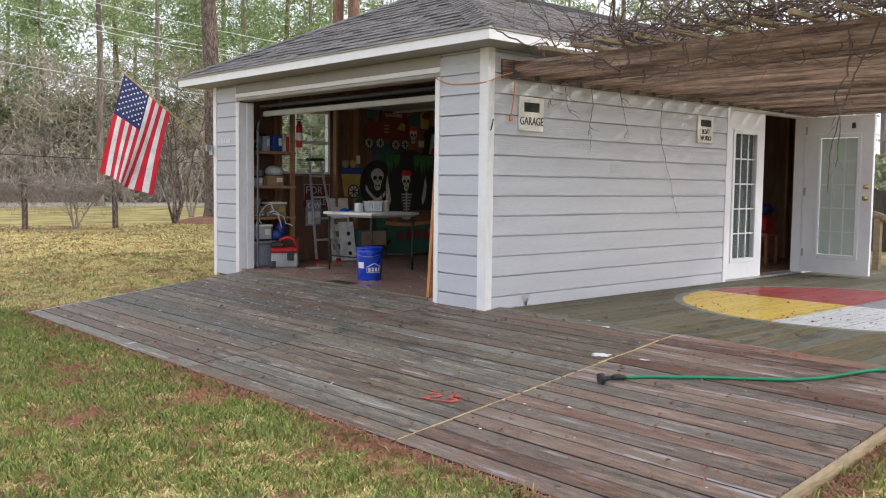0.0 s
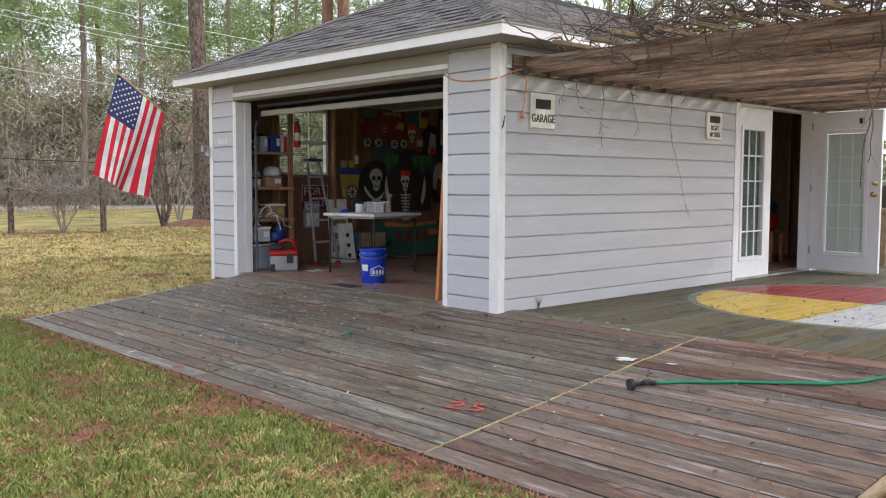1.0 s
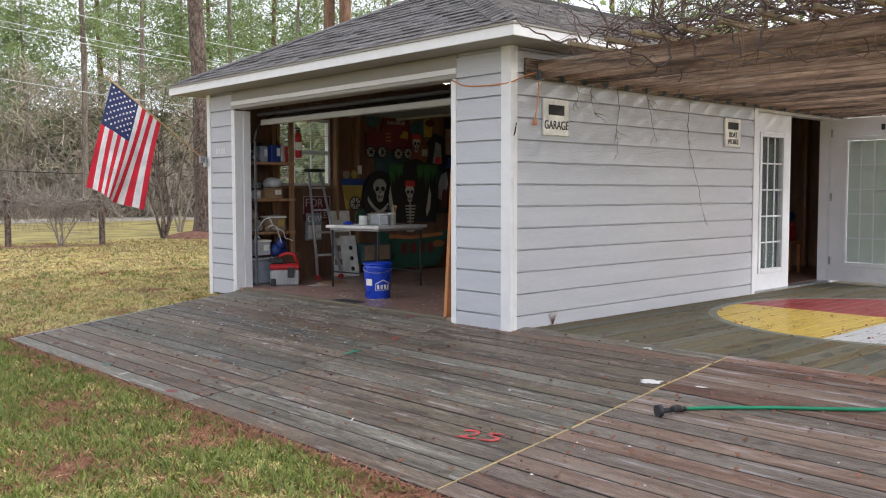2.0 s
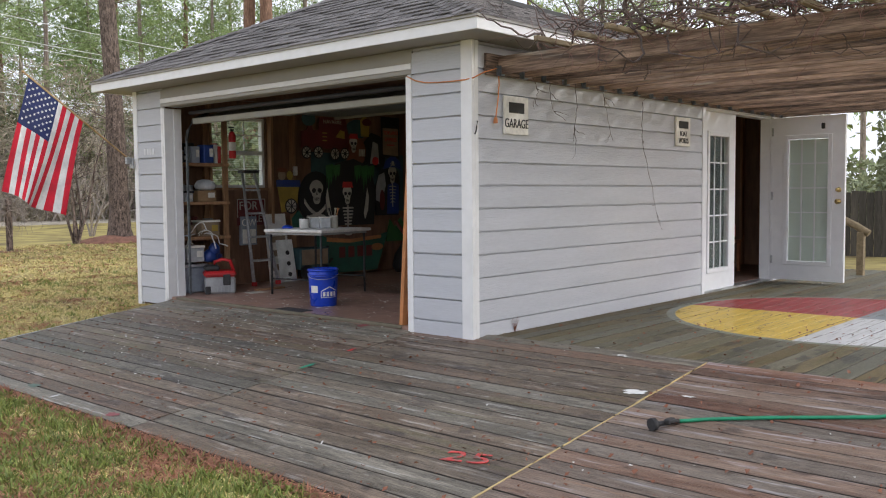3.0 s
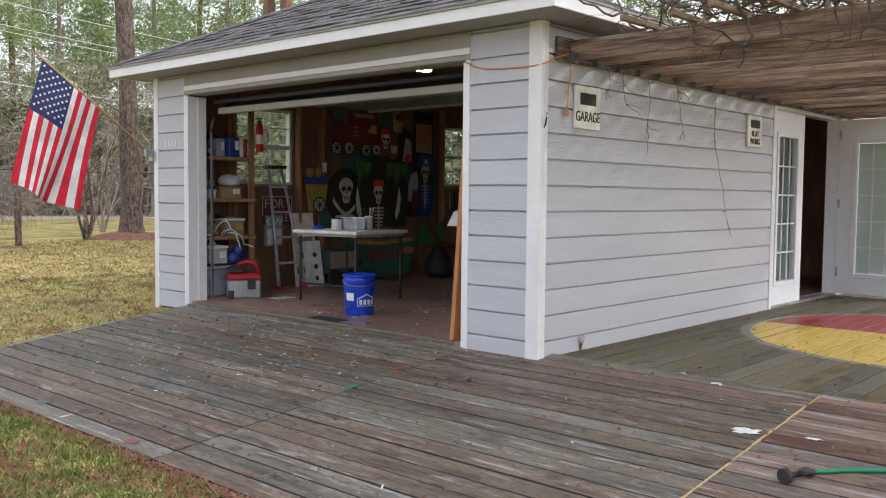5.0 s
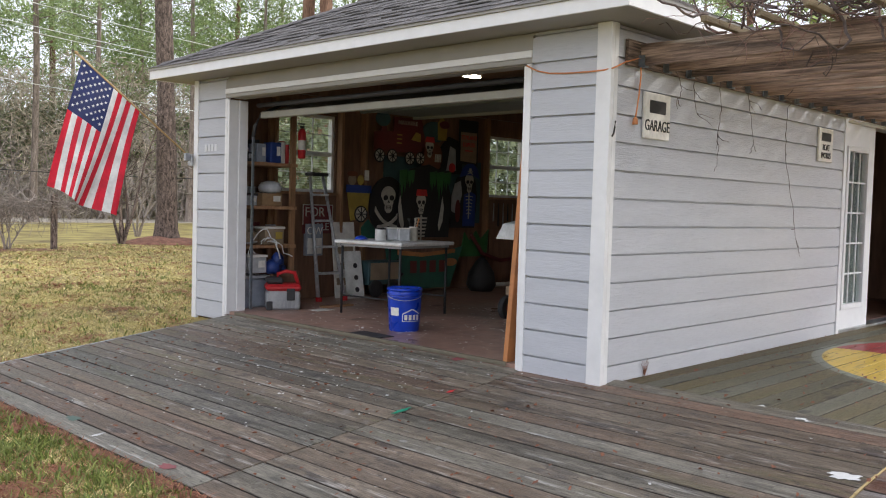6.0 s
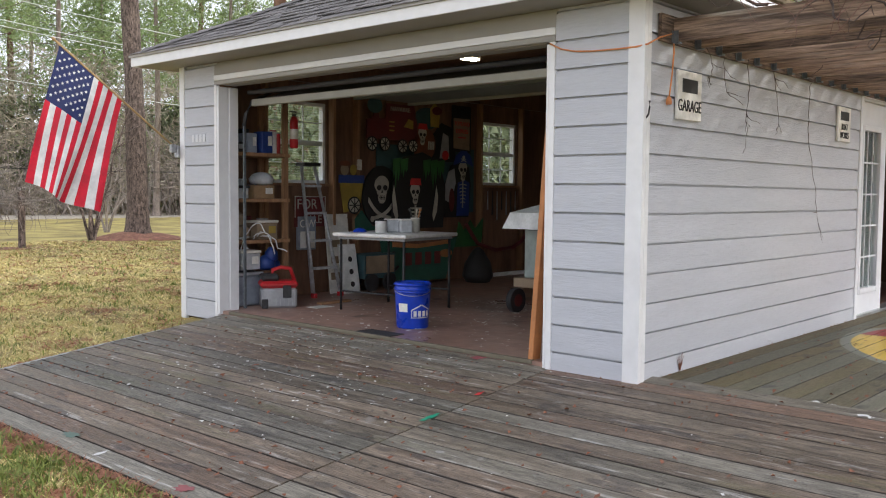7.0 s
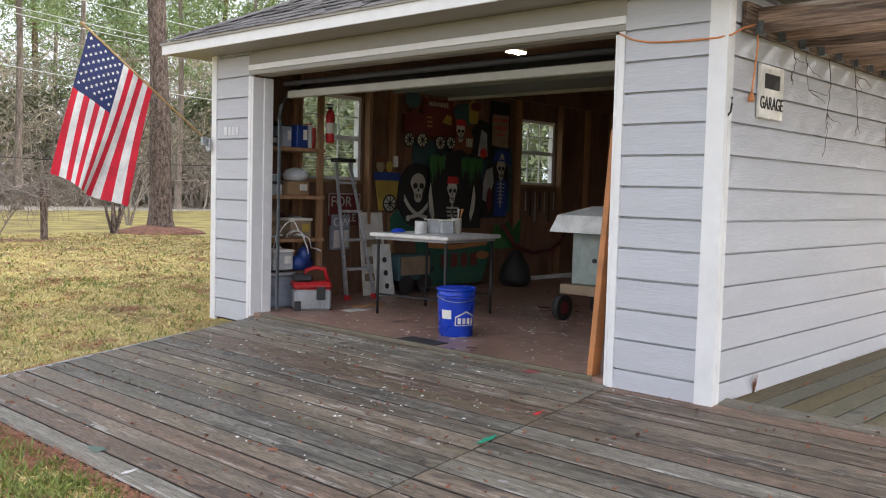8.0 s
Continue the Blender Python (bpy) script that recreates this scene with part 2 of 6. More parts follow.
# ---- mesh helpers ----
def box(bm, x0, x1, y0, y1, z0, z1, m=None, bevel=0.0):
    v = [bm.verts.new((x, y, z)) for x in (x0, x1) for y in (y0, y1) for z in (z0, z1)]
    f = [bm.faces.new([v[i] for i in q]) for q in ((0, 1, 3, 2), (4, 6, 7, 5), (0, 4, 5, 1), (2, 3, 7, 6), (0, 2, 6, 4), (1, 5, 7, 3))]
    if bevel:
        bmesh.ops.bevel(bm, geom=list({e for q in f for e in q.edges}), offset=bevel, segments=1, affect="EDGES")
        v = [w for w in bm.verts if w.tag is False] if m is not None and len(bm.verts) < 60 else v
    if m is not None:
        bmesh.ops.transform(bm, matrix=m, verts=v)
    return bm


def boxes(*rows, bevel=0.0):
    bm = bmesh.new()
    for r in rows:
        box(bm, *r)
    if bevel:
        bmesh.ops.bevel(bm, geom=bm.edges[:], offset=bevel, segments=1, affect="EDGES")
    return bm


def tube(bm, pts, r, n=6, close=True):
    """A round bar along pts; r is one radius or one for each point."""
    pts = [Vector(p) for p in pts]
    rs = r if isinstance(r, (list, tuple)) else [r] * len(pts)
    rings = []
    for i, p in enumerate(pts):
        d = (pts[min(i + 1, len(pts) - 1)] - pts[max(i - 1, 0)]).normalized()
        a = d.cross((0, 0, 1) if abs(d.z) < 0.9 else (1, 0, 0)).normalized()
        b = d.cross(a)
        rings.append([bm.verts.new(p + rs[i] * (math.cos(2 * math.pi * k / n) * a + math.sin(2 * math.pi * k / n) * b)) for k in range(n)])
    for u, w in zip(rings, rings[1:]):
        for k in range(n):
            bm.faces.new((u[k], u[(k + 1) % n], w[(k + 1) % n], w[k])).smooth = True
    if close:
        bm.faces.new(rings[0][::-1])
        bm.faces.new(rings[-1])
    return bm


def lathe(bm, profile, n=24, at=(0, 0, 0)):
    """Turned about z from (radius, height) pairs."""
    rings = [[bm.verts.new((at[0] + r * math.cos(2 * math.pi * k / n), at[1] + r * math.sin(2 * math.pi * k / n), at[2] + z)) for k in range(n)] for r, z in profile]
    for u, w in zip(rings, rings[1:]):
        for k in range(n):
            bm.faces.new((u[k], u[(k + 1) % n], w[(k + 1) % n], w[k])).smooth = True
    if profile[0][0] > 0.001:
        bm.faces.new(rings[0][::-1])
    if profile[-1][0] > 0.001:
        bm.faces.new(rings[-1])
    return bm


def slab(bm, outline, depth, y=0.0):
    """A board cut to an outline in x and z; its face lies on y, its back depth behind."""
    a = [bm.verts.new((x, y, z)) for x, z in outline]
    b = [bm.verts.new((x, y + depth, z)) for x, z in outline]
    bm.faces.new(a)
    bm.faces.new(b[::-1])
    for i in range(len(a)):
        j = (i + 1) % len(a)
        bm.faces.new((a[j], a[i], b[i], b[j]))
    return bm


def oval(x, z, rx, rz, n=20, turn=0.0):
    c, s = math.cos(turn), math.sin(turn)
    return [(x + rx * math.cos(k) * c - rz * math.sin(k) * s, z + rx * math.cos(k) * s + rz * math.sin(k) * c) for k in (2 * math.pi * i / n for i in range(n))]


def finish(bm, name):
    bmesh.ops.recalc_face_normals(bm, faces=bm.faces[:])
    me = bpy.data.meshes.new(name)
    bm.to_mesh(me)
    bm.free()
    return me


def part(name, bm, material, parent, label=""):
    ob = new(name, finish(bm, name))
    ob.data.materials.append(M[material])
    ob.parent = parent
    if label:
        ob["label"] = label
    return ob


def thing(name, at, label, category, group="", rz=0.0, kind=""):
    ob = new(name)
    ob.matrix_world = pose(*at, 0, 0, rz)
    return tagged(ob, label, category, group, kind)


def solid(name, bm, material, label, category, at=(0, 0, 0), rz=0.0, kind="", group=""):
    ob = new(name, finish(bm, name))
    ob.data.materials.append(M[material])
    ob.matrix_world = pose(*at, 0, 0, rz)
    return tagged(ob, label, category, group, kind)


def piece(name, me, parent, m):
    ob = new(name, me)
    ob.parent = parent
    ob.matrix_local = m
    return ob


def words(text, size, depth=0.002):
    cu = bpy.data.curves.new("words", "FONT")
    cu.body, cu.size, cu.extrude, cu.align_x, cu.align_y = text, size, depth, "CENTER", "CENTER"
    ob = bpy.data.objects.new("words", cu)
    me = bpy.data.meshes.new_from_object(ob)
    bpy.data.objects.remove(ob)
    return me


def lettering(text, size, material, parent, m, wide=1.0):
    me = words(text, size)
    me.transform(Matrix.Diagonal((wide, 1, 1, 1)))
    me.materials.append(M[material])
    ob = new("lettering", me)
    ob.parent = parent
    ob.matrix_local = m
    return ob


def soup(name, verts, faces, material, label, category, parent=None, kind="stuff"):
    me = bpy.data.meshes.new(name)
    me.from_pydata(verts, [], faces)
    me.materials.append(M[material])
    ob = new(name, me)
    ob.parent = parent
    return tagged(ob, label, category, kind=kind)


# ---- ground ----
def ground_z(x, y):
    k = min(max((x + 2.6) / 2.6, 0.0), 1.0)
    k = k * k * (3 - 2 * k)
    return -0.325 + 0.19 * k + 0.012 * noise.noise((x * 0.7, y * 0.7, 0)) * (1 if abs(x) < 30 and abs(y) < 30 else 0)


def lawn_tint(n, l, col, mix, span, geo, noise_at, b):
    """Dry straw patches and bare reddish earth in the green."""
    wide = n.new("ShaderNodeTexNoise")
    wide.inputs["Scale"].default_value, wide.inputs["Detail"].default_value = 0.9, 8.0
    l.new(geo.outputs["Position"], wide.inputs["Vector"])
    return mix(span(wide.outputs["Fac"], 0.32, 0.64, 0.0, 0.75), col, (0.60, 0.50, 0.16))


M["lawn"] = mat("lawn", (0.12, 0.085, 0.04), (0.27, 0.21, 0.08), 3.0, 0.9, 0.05, 0.8, fine=12, contrast=0.45, rand=0, extra=lawn_tint,
                spots=[((0.16, 0.075, 0.04), 2.3, 0.60)])
bm = bmesh.new()
near = [i * 0.5 - 14 for i in range(57)]
xs = [-400, -150, -60, -25] + near + [22, 35, 60, 110, 200, 500]
ys = [-400, -150, -60, -25] + [i * 0.5 - 14 for i in range(73)] + [30, 45, 80, 140, 250, 500]
grid = [[bm.verts.new((x, y, ground_z(x, y))) for y in ys] for x in xs]
for i in range(len(xs) - 1):
    for j in range(len(ys) - 1):
        bm.faces.new((grid[i][j], grid[i + 1][j], grid[i + 1][j + 1], grid[i][j + 1])).smooth = True
ground = solid("ground", bm, "lawn", "patchy green and straw lawn with bare reddish earth", "lawn", kind="structure")

M["sand"] = mat("pale_sand_road", (0.50, 0.44, 0.36), (0.60, 0.54, 0.45), 1.0, 0.9, 0.05, 0.3)
solid("road", boxes((-60, 160, 37.0, 44.5, -0.3, -0.115)), "sand", "pale sandy road beyond the lawn", "road", kind="structure")

# ---- garage shell ----
T = 0.12
wall_front = solid("wall_front", boxes((0.0, T, 0.0, 0.651, -0.08, EAVE), (0.0, T, 4.371, W, -0.08, EAVE), (0.0, T, 0.651, 4.371, 2.13, EAVE)),
                   "inner", "grey lap-sided garage wall with a wide door opening", "wall", kind="structure")
wall_side = solid("wall_side", boxes((T, 3.97, 0.0, T, -0.08, EAVE), (5.94, L - T, 0.0, T, -0.08, EAVE), (3.97, 5.94, 0.0, T, 2.075, EAVE)),
                  "inner", "grey lap-sided garage wall beside the deck", "wall", kind="structure")
wall_left = solid("wall_left", boxes((T, 0.92, INSIDE, W, -0.08, EAVE), (1.76, 4.40, INSIDE, W, -0.08, EAVE), (5.22, L - T, INSIDE, W, -0.08, EAVE),
                                     (0.92, 1.76, INSIDE, W, -0.08, 1.24), (0.92, 1.76, INSIDE, W, 2.12, EAVE),
                                     (4.40, 5.22, INSIDE, W, -0.08, 1.26), (4.40, 5.22, INSIDE, W, 2.10, EAVE)),
                  "inner", "brown plywood-lined garage wall with two windows", "wall", kind="structure")
wall_back = solid("wall_back", boxes((L - T, L, 0.0, W, -0.08, EAVE)), "inner", "brown plywood-lined end wall", "wall", kind="structure")
solid("floor", boxes((0.0, L - T, T, INSIDE, -0.08, FLOOR)), "floor", "worn brown garage floor with paint spatters", "floor", kind="structure")
solid("ceiling", boxes((T + 0.02, L - T, T, INSIDE, 2.585, 2.60)), "inner", "dark brown wooden garage ceiling", "ceiling", kind="structure")
bm = boxes((T + 0.005, T + 0.018, T, INSIDE, EAVE + 0.005, 2.585), (L - T - 0.015, L - T - 0.003, T, INSIDE, EAVE + 0.005, 2.585),
           (T + 0.02, L - T - 0.02, T + 0.003, T + 0.015, EAVE + 0.005, 2.585), (T + 0.02, L - T - 0.02, INSIDE - 0.015, INSIDE - 0.003, EAVE + 0.005, 2.585))
solid("wall_upper", bm, "inner", "dark wooden boards above the wall plates", "wall", kind="structure")

# corner boards, door trim and jambs
trim = thing("trim", (0, 0, 0), "white painted trim boards at corners and openings", "trim", kind="structure")
part("corner_board", boxes((-0.038, 0.0, -0.036, 0.076, -0.03, EAVE), (0.0, 0.045, -0.036, 0.0, -0.02, EAVE), bevel=0.003), "white", trim)
part("corner_board", boxes((-0.038, 0.0, W - 0.041, W + 0.038, -0.09, EAVE), bevel=0.003), "white", trim)
part("door_trim", boxes((-0.038, 0.0, 0.609, 0.652, -0.005, 2.115), bevel=0.003), "white", trim)
part("door_trim", boxes((-0.038, 0.0, 4.372, 4.413, -0.02, 2.115), bevel=0.003), "white", trim)
part("door_trim", boxes((-0.040, 0.0, 0.609, 4.413, 2.157, 2.205), bevel=0.003), "white", trim)
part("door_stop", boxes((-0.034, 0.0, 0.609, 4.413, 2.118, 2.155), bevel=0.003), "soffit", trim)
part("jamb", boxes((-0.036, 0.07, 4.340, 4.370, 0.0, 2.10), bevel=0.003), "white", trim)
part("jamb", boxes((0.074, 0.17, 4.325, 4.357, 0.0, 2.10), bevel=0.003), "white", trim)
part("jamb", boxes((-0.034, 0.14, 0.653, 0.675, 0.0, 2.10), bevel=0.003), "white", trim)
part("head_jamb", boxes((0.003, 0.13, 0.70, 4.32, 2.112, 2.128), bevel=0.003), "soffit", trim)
part("skirt", boxes((0.10, 3.91, -0.012, 0.0, -0.04, 0.01)), "moss_conc", trim)

# ---- roof ----
RX0, RX1, RY0, RY1 = -OVER, L + OVER, -OVER, W + OVER
HALF = (RY1 - RY0) / 2
FRUN, RIDGE = 2.10, 3.50
PITCH_F, PITCH_S = (RIDGE - FASCIA) / FRUN, (RIDGE - FASCIA) / HALF
roof = thing("roof", (0, 0, 0), "weathered grey asphalt-shingled hip roof with white eaves", "roof", kind="structure")
bm = bmesh.new()
base = [bm.verts.new(p) for p in ((RX0, RY0, FASCIA), (RX1, RY0, FASCIA), (RX1, RY1, FASCIA), (RX0, RY1, FASCIA))]
top = [bm.verts.new((RX0 + FRUN, (RY0 + RY1) / 2, RIDGE)), bm.verts.new((RX1 - FRUN, (RY0 + RY1) / 2, RIDGE))]
for f in ((base[0], base[3], top[0]), (base[1], base[0], top[0], top[1]), (base[2], base[1], top[1]), (base[3], base[2], top[1], top[0])):
    bm.faces.new(f)
part("decking", bm, "shingle", roof)
for name, b in (("fascia", (RX0, RX0 + 0.02, RY0, RY1, EAVE, FASCIA - 0.018)), ("fascia", (RX0 + 0.02, RX1, RY0, RY0 + 0.02, EAVE, FASCIA - 0.018)),
                ("fascia", (RX0 + 0.02, RX1, RY1 - 0.02, RY1, EAVE, FASCIA - 0.018)), ("fascia", (RX1, RX1 + 0.02, RY0, RY1, EAVE, FASCIA - 0.018))):
    part(name, boxes(b), "white", roof)
for b in ((RX0 - 0.015, RX0 + 0.02, RY0 - 0.015, RY1 + 0.015, FASCIA - 0.016, FASCIA + 0.004), (RX0 + 0.02, RX1, RY0 - 0.015, RY0 + 0.02, FASCIA - 0.016, FASCIA + 0.004)):
    part("drip_board", boxes(b), "soffit", roof)
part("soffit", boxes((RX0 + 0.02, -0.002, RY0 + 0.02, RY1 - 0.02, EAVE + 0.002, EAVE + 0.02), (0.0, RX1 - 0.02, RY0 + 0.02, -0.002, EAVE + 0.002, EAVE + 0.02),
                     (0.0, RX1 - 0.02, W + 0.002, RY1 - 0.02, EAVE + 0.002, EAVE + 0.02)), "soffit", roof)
part("ridge_vent", boxes((RX0 + FRUN + 0.3, RX1 - FRUN - 0.2, (RY0 + RY1) / 2 - 0.12, (RY0 + RY1) / 2 + 0.12, RIDGE - 0.035, RIDGE + 0.03), bevel=0.01), "dark", roof)

# ---- windows of the far wall ----
for k, (x0, x1, z0, z1) in enumerate(((0.92, 1.76, 1.24, 2.12), (4.40, 5.22, 1.26, 2.10))):
    win = thing(f"window_{k + 1}", (x0, INSIDE, z0), "white sash window with a grid of glazing bars and half-raised blind", "window", kind="structure")
    w, h = x1 - x0, z1 - z0
    part("window_frame", boxes((0, 0.035, 0.03, 0.10, 0, h), (w - 0.035, w, 0.03, 0.10, 0, h), (0.035, w - 0.035, 0.03, 0.10, 0, 0.035), (0.035, w - 0.035, 0.03, 0.10, h - 0.035, h)), "white", win)
    part("meeting_rail", boxes((0.035, w - 0.035, 0.04, 0.085, h / 2 - 0.025, h / 2 + 0.025)), "white", win)
    part("window_sill", boxes((-0.03, w + 0.03, -0.03, 0.03, -0.03, 0.0), bevel=0.004), "stud", win)
    for s in range(2):
        zz = 0.035 + s * (h / 2 + 0.0)
        for i in (1, 2):
            part("glazing_bar", boxes((0.035 + i * (w - 0.07) / 3 - 0.007, 0.035 + i * (w - 0.07) / 3 + 0.007, 0.055, 0.07, zz, zz + h / 2 - 0.06)), "white", win)
        part("glazing_bar", boxes((0.035, w - 0.035, 0.053, 0.072, zz + h / 4 - 0.04, zz + h / 4 - 0.026)), "white", win)
        pane = part("pane", boxes((0.035, w - 0.035, 0.061, 0.064, zz, zz + h / 2 - 0.06)), "glass", win)
        pane.visible_shadow = False
    slat = boxes((0.04, w - 0.04, 0.0, 0.022, 0, 0.0015))
    slat = finish(slat, "slat")
    slat.materials.append(M["blind"])
    for i in range(int((h - 0.09) / 0.028)):
        piece("slat", slat, win, pose(0, 0.008, h - 0.05 - i * 0.028, 4, 0, 0))

# ---- studs on the far wall and the end wall ----
stud_me = finish(boxes((-0.02, 0.02, -0.085, 0.0, 0, EAVE - FLOOR), bevel=0.003), "stud")
stud_me.materials.append(M["stud"])
for x in (0.88, 1.80, 2.16, 4.36, 5.26, 5.9, 6.5, 7.1):
    piece("stud", stud_me, wall_left, pose(x, INSIDE - 0.001, FLOOR))
for y in (0.6, 1.2, 1.8, 2.4, 3.0, 3.6, 4.2):
    piece("stud", stud_me, wall_back, pose(L - T - 0.001, y, FLOOR, 0, 0, -90))

# ---- deck and ramp frame ----
def worn_strip():
    """A filler strip along a seam, broken and of uneven width."""
    r = random.Random(77)
    bm, x = bmesh.new(), FRONT + 0.01
    while x < 0.12:
        e = min(x + r.uniform(0.05, 0.28), 0.14)
        w, o = r.uniform(0.002, 0.0065), r.gauss(0, 0.0012)
        box(bm, x, e, o - w, o + w, -0.012, r.uniform(-0.001, 0.003))
        x = e + (r.uniform(0.01, 0.05) if r.random() < 0.35 else 0.002)
    return bm



deck_frame = thing("deck_frame", (0, 0, 0), "timber frame under the weathered boards of the deck", "deck", kind="structure")
part("edge_beam", boxes((FRONT + 0.03, 0.16, RIGHT + 0.004, RIGHT + 0.05, -0.40, -0.34)), "timber", deck_frame)
bm = bmesh.new()
prof = [(FRONT + 0.02, -0.325), (8.3, -0.16), (8.3, -0.030), (0.16, -0.030), (FRONT + 0.02, FRONT * SLOPE - 0.030)]
slab(bm, prof, 0.04, RIGHT + 0.012)
part("edge_beam", bm, "timber", deck_frame)
bm = slab(bmesh.new(), [(FRONT + 0.01, -0.33), (0.9, -0.2), (0.9, -0.002), (0.16, -0.002), (FRONT + 0.01, FRONT * SLOPE - 0.004)], 0.04, RIGHT - 0.045)
part("rim_board", bm, "timber", deck_frame, "pale timber board along the ramp's end")
bm = bmesh.new()
slab(bm, [(x, z) for x, z in prof if x < 1] + [(0.16, -0.2)], 0.04, LEFT - 0.05)
part("edge_beam", bm, "timber", deck_frame)
bm = bmesh.new()
slab(bm, [(FRONT + 0.1, FRONT * SLOPE - 0.05), (0.16, -0.05), (0.16, -0.2), (FRONT + 0.1, -0.33)], 0.04, -1.91)
slab(bm, [(FRONT + 0.1, FRONT * SLOPE - 0.05), (0.16, -0.05), (0.16, -0.2), (FRONT + 0.1, -0.33)], 0.04, 0.6)
part("joist", bm, "timber", deck_frame)
part("seam_strip", worn_strip(), "strip", deck_frame, "pale yellow strip along the seam").matrix_local = pose(0, -1.89, 0.001, 0, math.degrees(-math.atan(SLOPE)), 0)

# ---- french doors ----
frame_1 = thing("door_frame", (0, 0, 0), "white painted frame of the double glazed doors", "door frame", kind="structure")
part("casing", boxes((3.917, 3.985, -0.040, 0.0, 0.0, 2.062), bevel=0.003), "door_white", frame_1)
part("casing", boxes((5.90, 5.975, -0.040, 0.0, 0.0, 2.062), bevel=0.003), "door_white", frame_1)
part("head", boxes((3.917, 6.20, -0.044, 0.0, 2.064, 2.13), bevel=0.003), "door_white", frame_1)
part("jamb", boxes((3.972, 3.994, 0.0, 0.13, 0.0, 2.06)), "door_white", frame_1)
part("jamb", boxes((5.90, 5.938, 0.002, 0.13, 0.0, 2.06)), "door_white", frame_1)
part("head_jamb", boxes((3.994, 5.90, 0.002, 0.13, 2.045, 2.072)), "door_white", frame_1)
part("threshold", boxes((3.972, 5.938, -0.02, 0.13, -0.01, 0.022), bevel=0.004), "steel", frame_1)


def glazed_door(at, rz, lit, label, rows, material):
    """A leaf 0.90 wide and 2.02 high; x runs from the hinges, the outer face looks along -y."""
    d = thing("door", at, label, "door", rz=rz)
    w, h, t = 0.90, 2.02, 0.045
    gx0, gx1, gz0, gz1 = 0.20, 0.70, 0.24, 1.75
    part("leaf", boxes((0, gx0, 0, t, 0, h), (gx1, w, 0, t, 0, h), (gx0, gx1, 0, t, 0, gz0), (gx0, gx1, 0, t, gz1, h)), material, d)
    for y0, y1 in ((-0.014, 0.0), (t, t + 0.014)):
        part("moulding", boxes((gx0 - 0.05, gx0, y0, y1, gz0 - 0.05, gz1 + 0.05), (gx1, gx1 + 0.05, y0, y1, gz0 - 0.05, gz1 + 0.05),
                               (gx0, gx1, y0, y1, gz0 - 0.05, gz0), (gx0, gx1, y0, y1, gz1, gz1 + 0.05), bevel=0.004), material, d)
    p = part("pane", boxes((gx0, gx1, 0.018, 0.022, gz0, gz1)), "glass", d)
    p.visible_shadow = False
    for i in (1, 2):
        part("glazing_bar", boxes((gx0 + i * (gx1 - gx0) / 3 - 0.008, gx0 + i * (gx1 - gx0) / 3 + 0.008, 0.008, 0.0175, gz0, gz1)), "door_white", d)
    for i in range(1, rows):
        zz = gz0 + i * (gz1 - gz0) / rows
        part("glazing_bar", boxes((gx0, gx1, 0.007, 0.0172, zz - 0.008, zz + 0.008)), "door_white", d)
    if lit:
        part("blind", boxes((gx0 + 0.005, gx1 - 0.005, 0.026, 0.028, gz0 + 0.005, gz1 - 0.01)), "blind", d, "closed pale blind behind the glass")
    else:
        # added dark sheet: gives the panes the dimness of the room behind
        part("curtain", boxes((gx0 - 0.02, gx1 + 0.02, 0.050, 0.054, gz0 - 0.02, gz1 + 0.02)), "curtain", d, "dark sheet behind the glass in place of the dim interior")
    for z in (0.2, 1.0, 1.8):
        part("hinge", boxes((-0.012, 0.012, -0.012, 0.002, z, z + 0.1)), "steel", d)
    return d


left_leaf = glazed_door((3.998, 0.02, 0.022), 0, False, "closed white door leaf with fifteen small panes", 5, "door_white")
open_leaf = glazed_door((5.90, -0.03, 0.03), -94, True, "open white glazed door with a pale blind", 5, "door_white")
for z, r in ((0.98, 0.032), (1.12, 0.024)):
    for y in (-0.05, 0.05):
        bm = bmesh.new()
        lathe(bm, [(0.006, 0.0), (0.03, 0.0), (0.03, 0.008), (0.012, 0.012), (0.012, 0.03), (r, 0.04), (r, 0.055), (0.012, 0.068)], 14)
        k = part("door_knob", bm, "brass", open_leaf, "round brass knob")
        k.matrix_local = pose(0.835, 0.0 if y < 0 else 0.045, z, 90 if y < 0 else -90, 0, 0)
part("door_stop", boxes((0.62, 0.66, -0.03, 0.0, 1.86, 1.93), bevel=0.005), "dark", open_leaf)

# ---- pergola ----
pergola = thing("pergola", (0, 0, 0), "weathered brown timber pergola covered in bare vines", "pergola")
part("ledger", boxes((0.12, 6.25, -0.058, -0.034, 2.07, 2.235)), "pergola", pergola)
joist_me = finish(boxes((0, 4.25, -0.019, 0.019, 0, 0.14), bevel=0.003), "joist")
joist_me.materials.append(M["pergola"])
hang_me = finish(boxes((-0.024, 0.024, -0.035, 0.0, -0.006, 0.07), (-0.042, 0.042, -0.004, 0.0, 0.0, 0.07)), "hanger")
hang_me.materials.append(M["dull_steel"])
for k in range(20):
    piece("joist", joist_me, pergola, pose(0.28 + 0.305 * k, -0.060, 2.08, 0, 0, -90))
    piece("hanger", hang_me, pergola, pose(0.28 + 0.305 * k, -0.0605, 2.075))
purlin_me = finish(boxes((0, 6.45, -0.019, 0.019, 0, 0.036), bevel=0.003), "purlin")
purlin_me.materials.append(M["purlin"])
for k in range(12):
    piece("purlin", purlin_me, pergola, pose(-0.14 + 0.06 * math.sin(k * 2.3), -0.716 - 0.306 * k, 2.221, 0, 0, 0.4 * math.sin(k * 1.7)))
part("beam", boxes((0.2, 6.2, -4.2, -4.11, 1.92, 2.078)), "pergola", pergola)
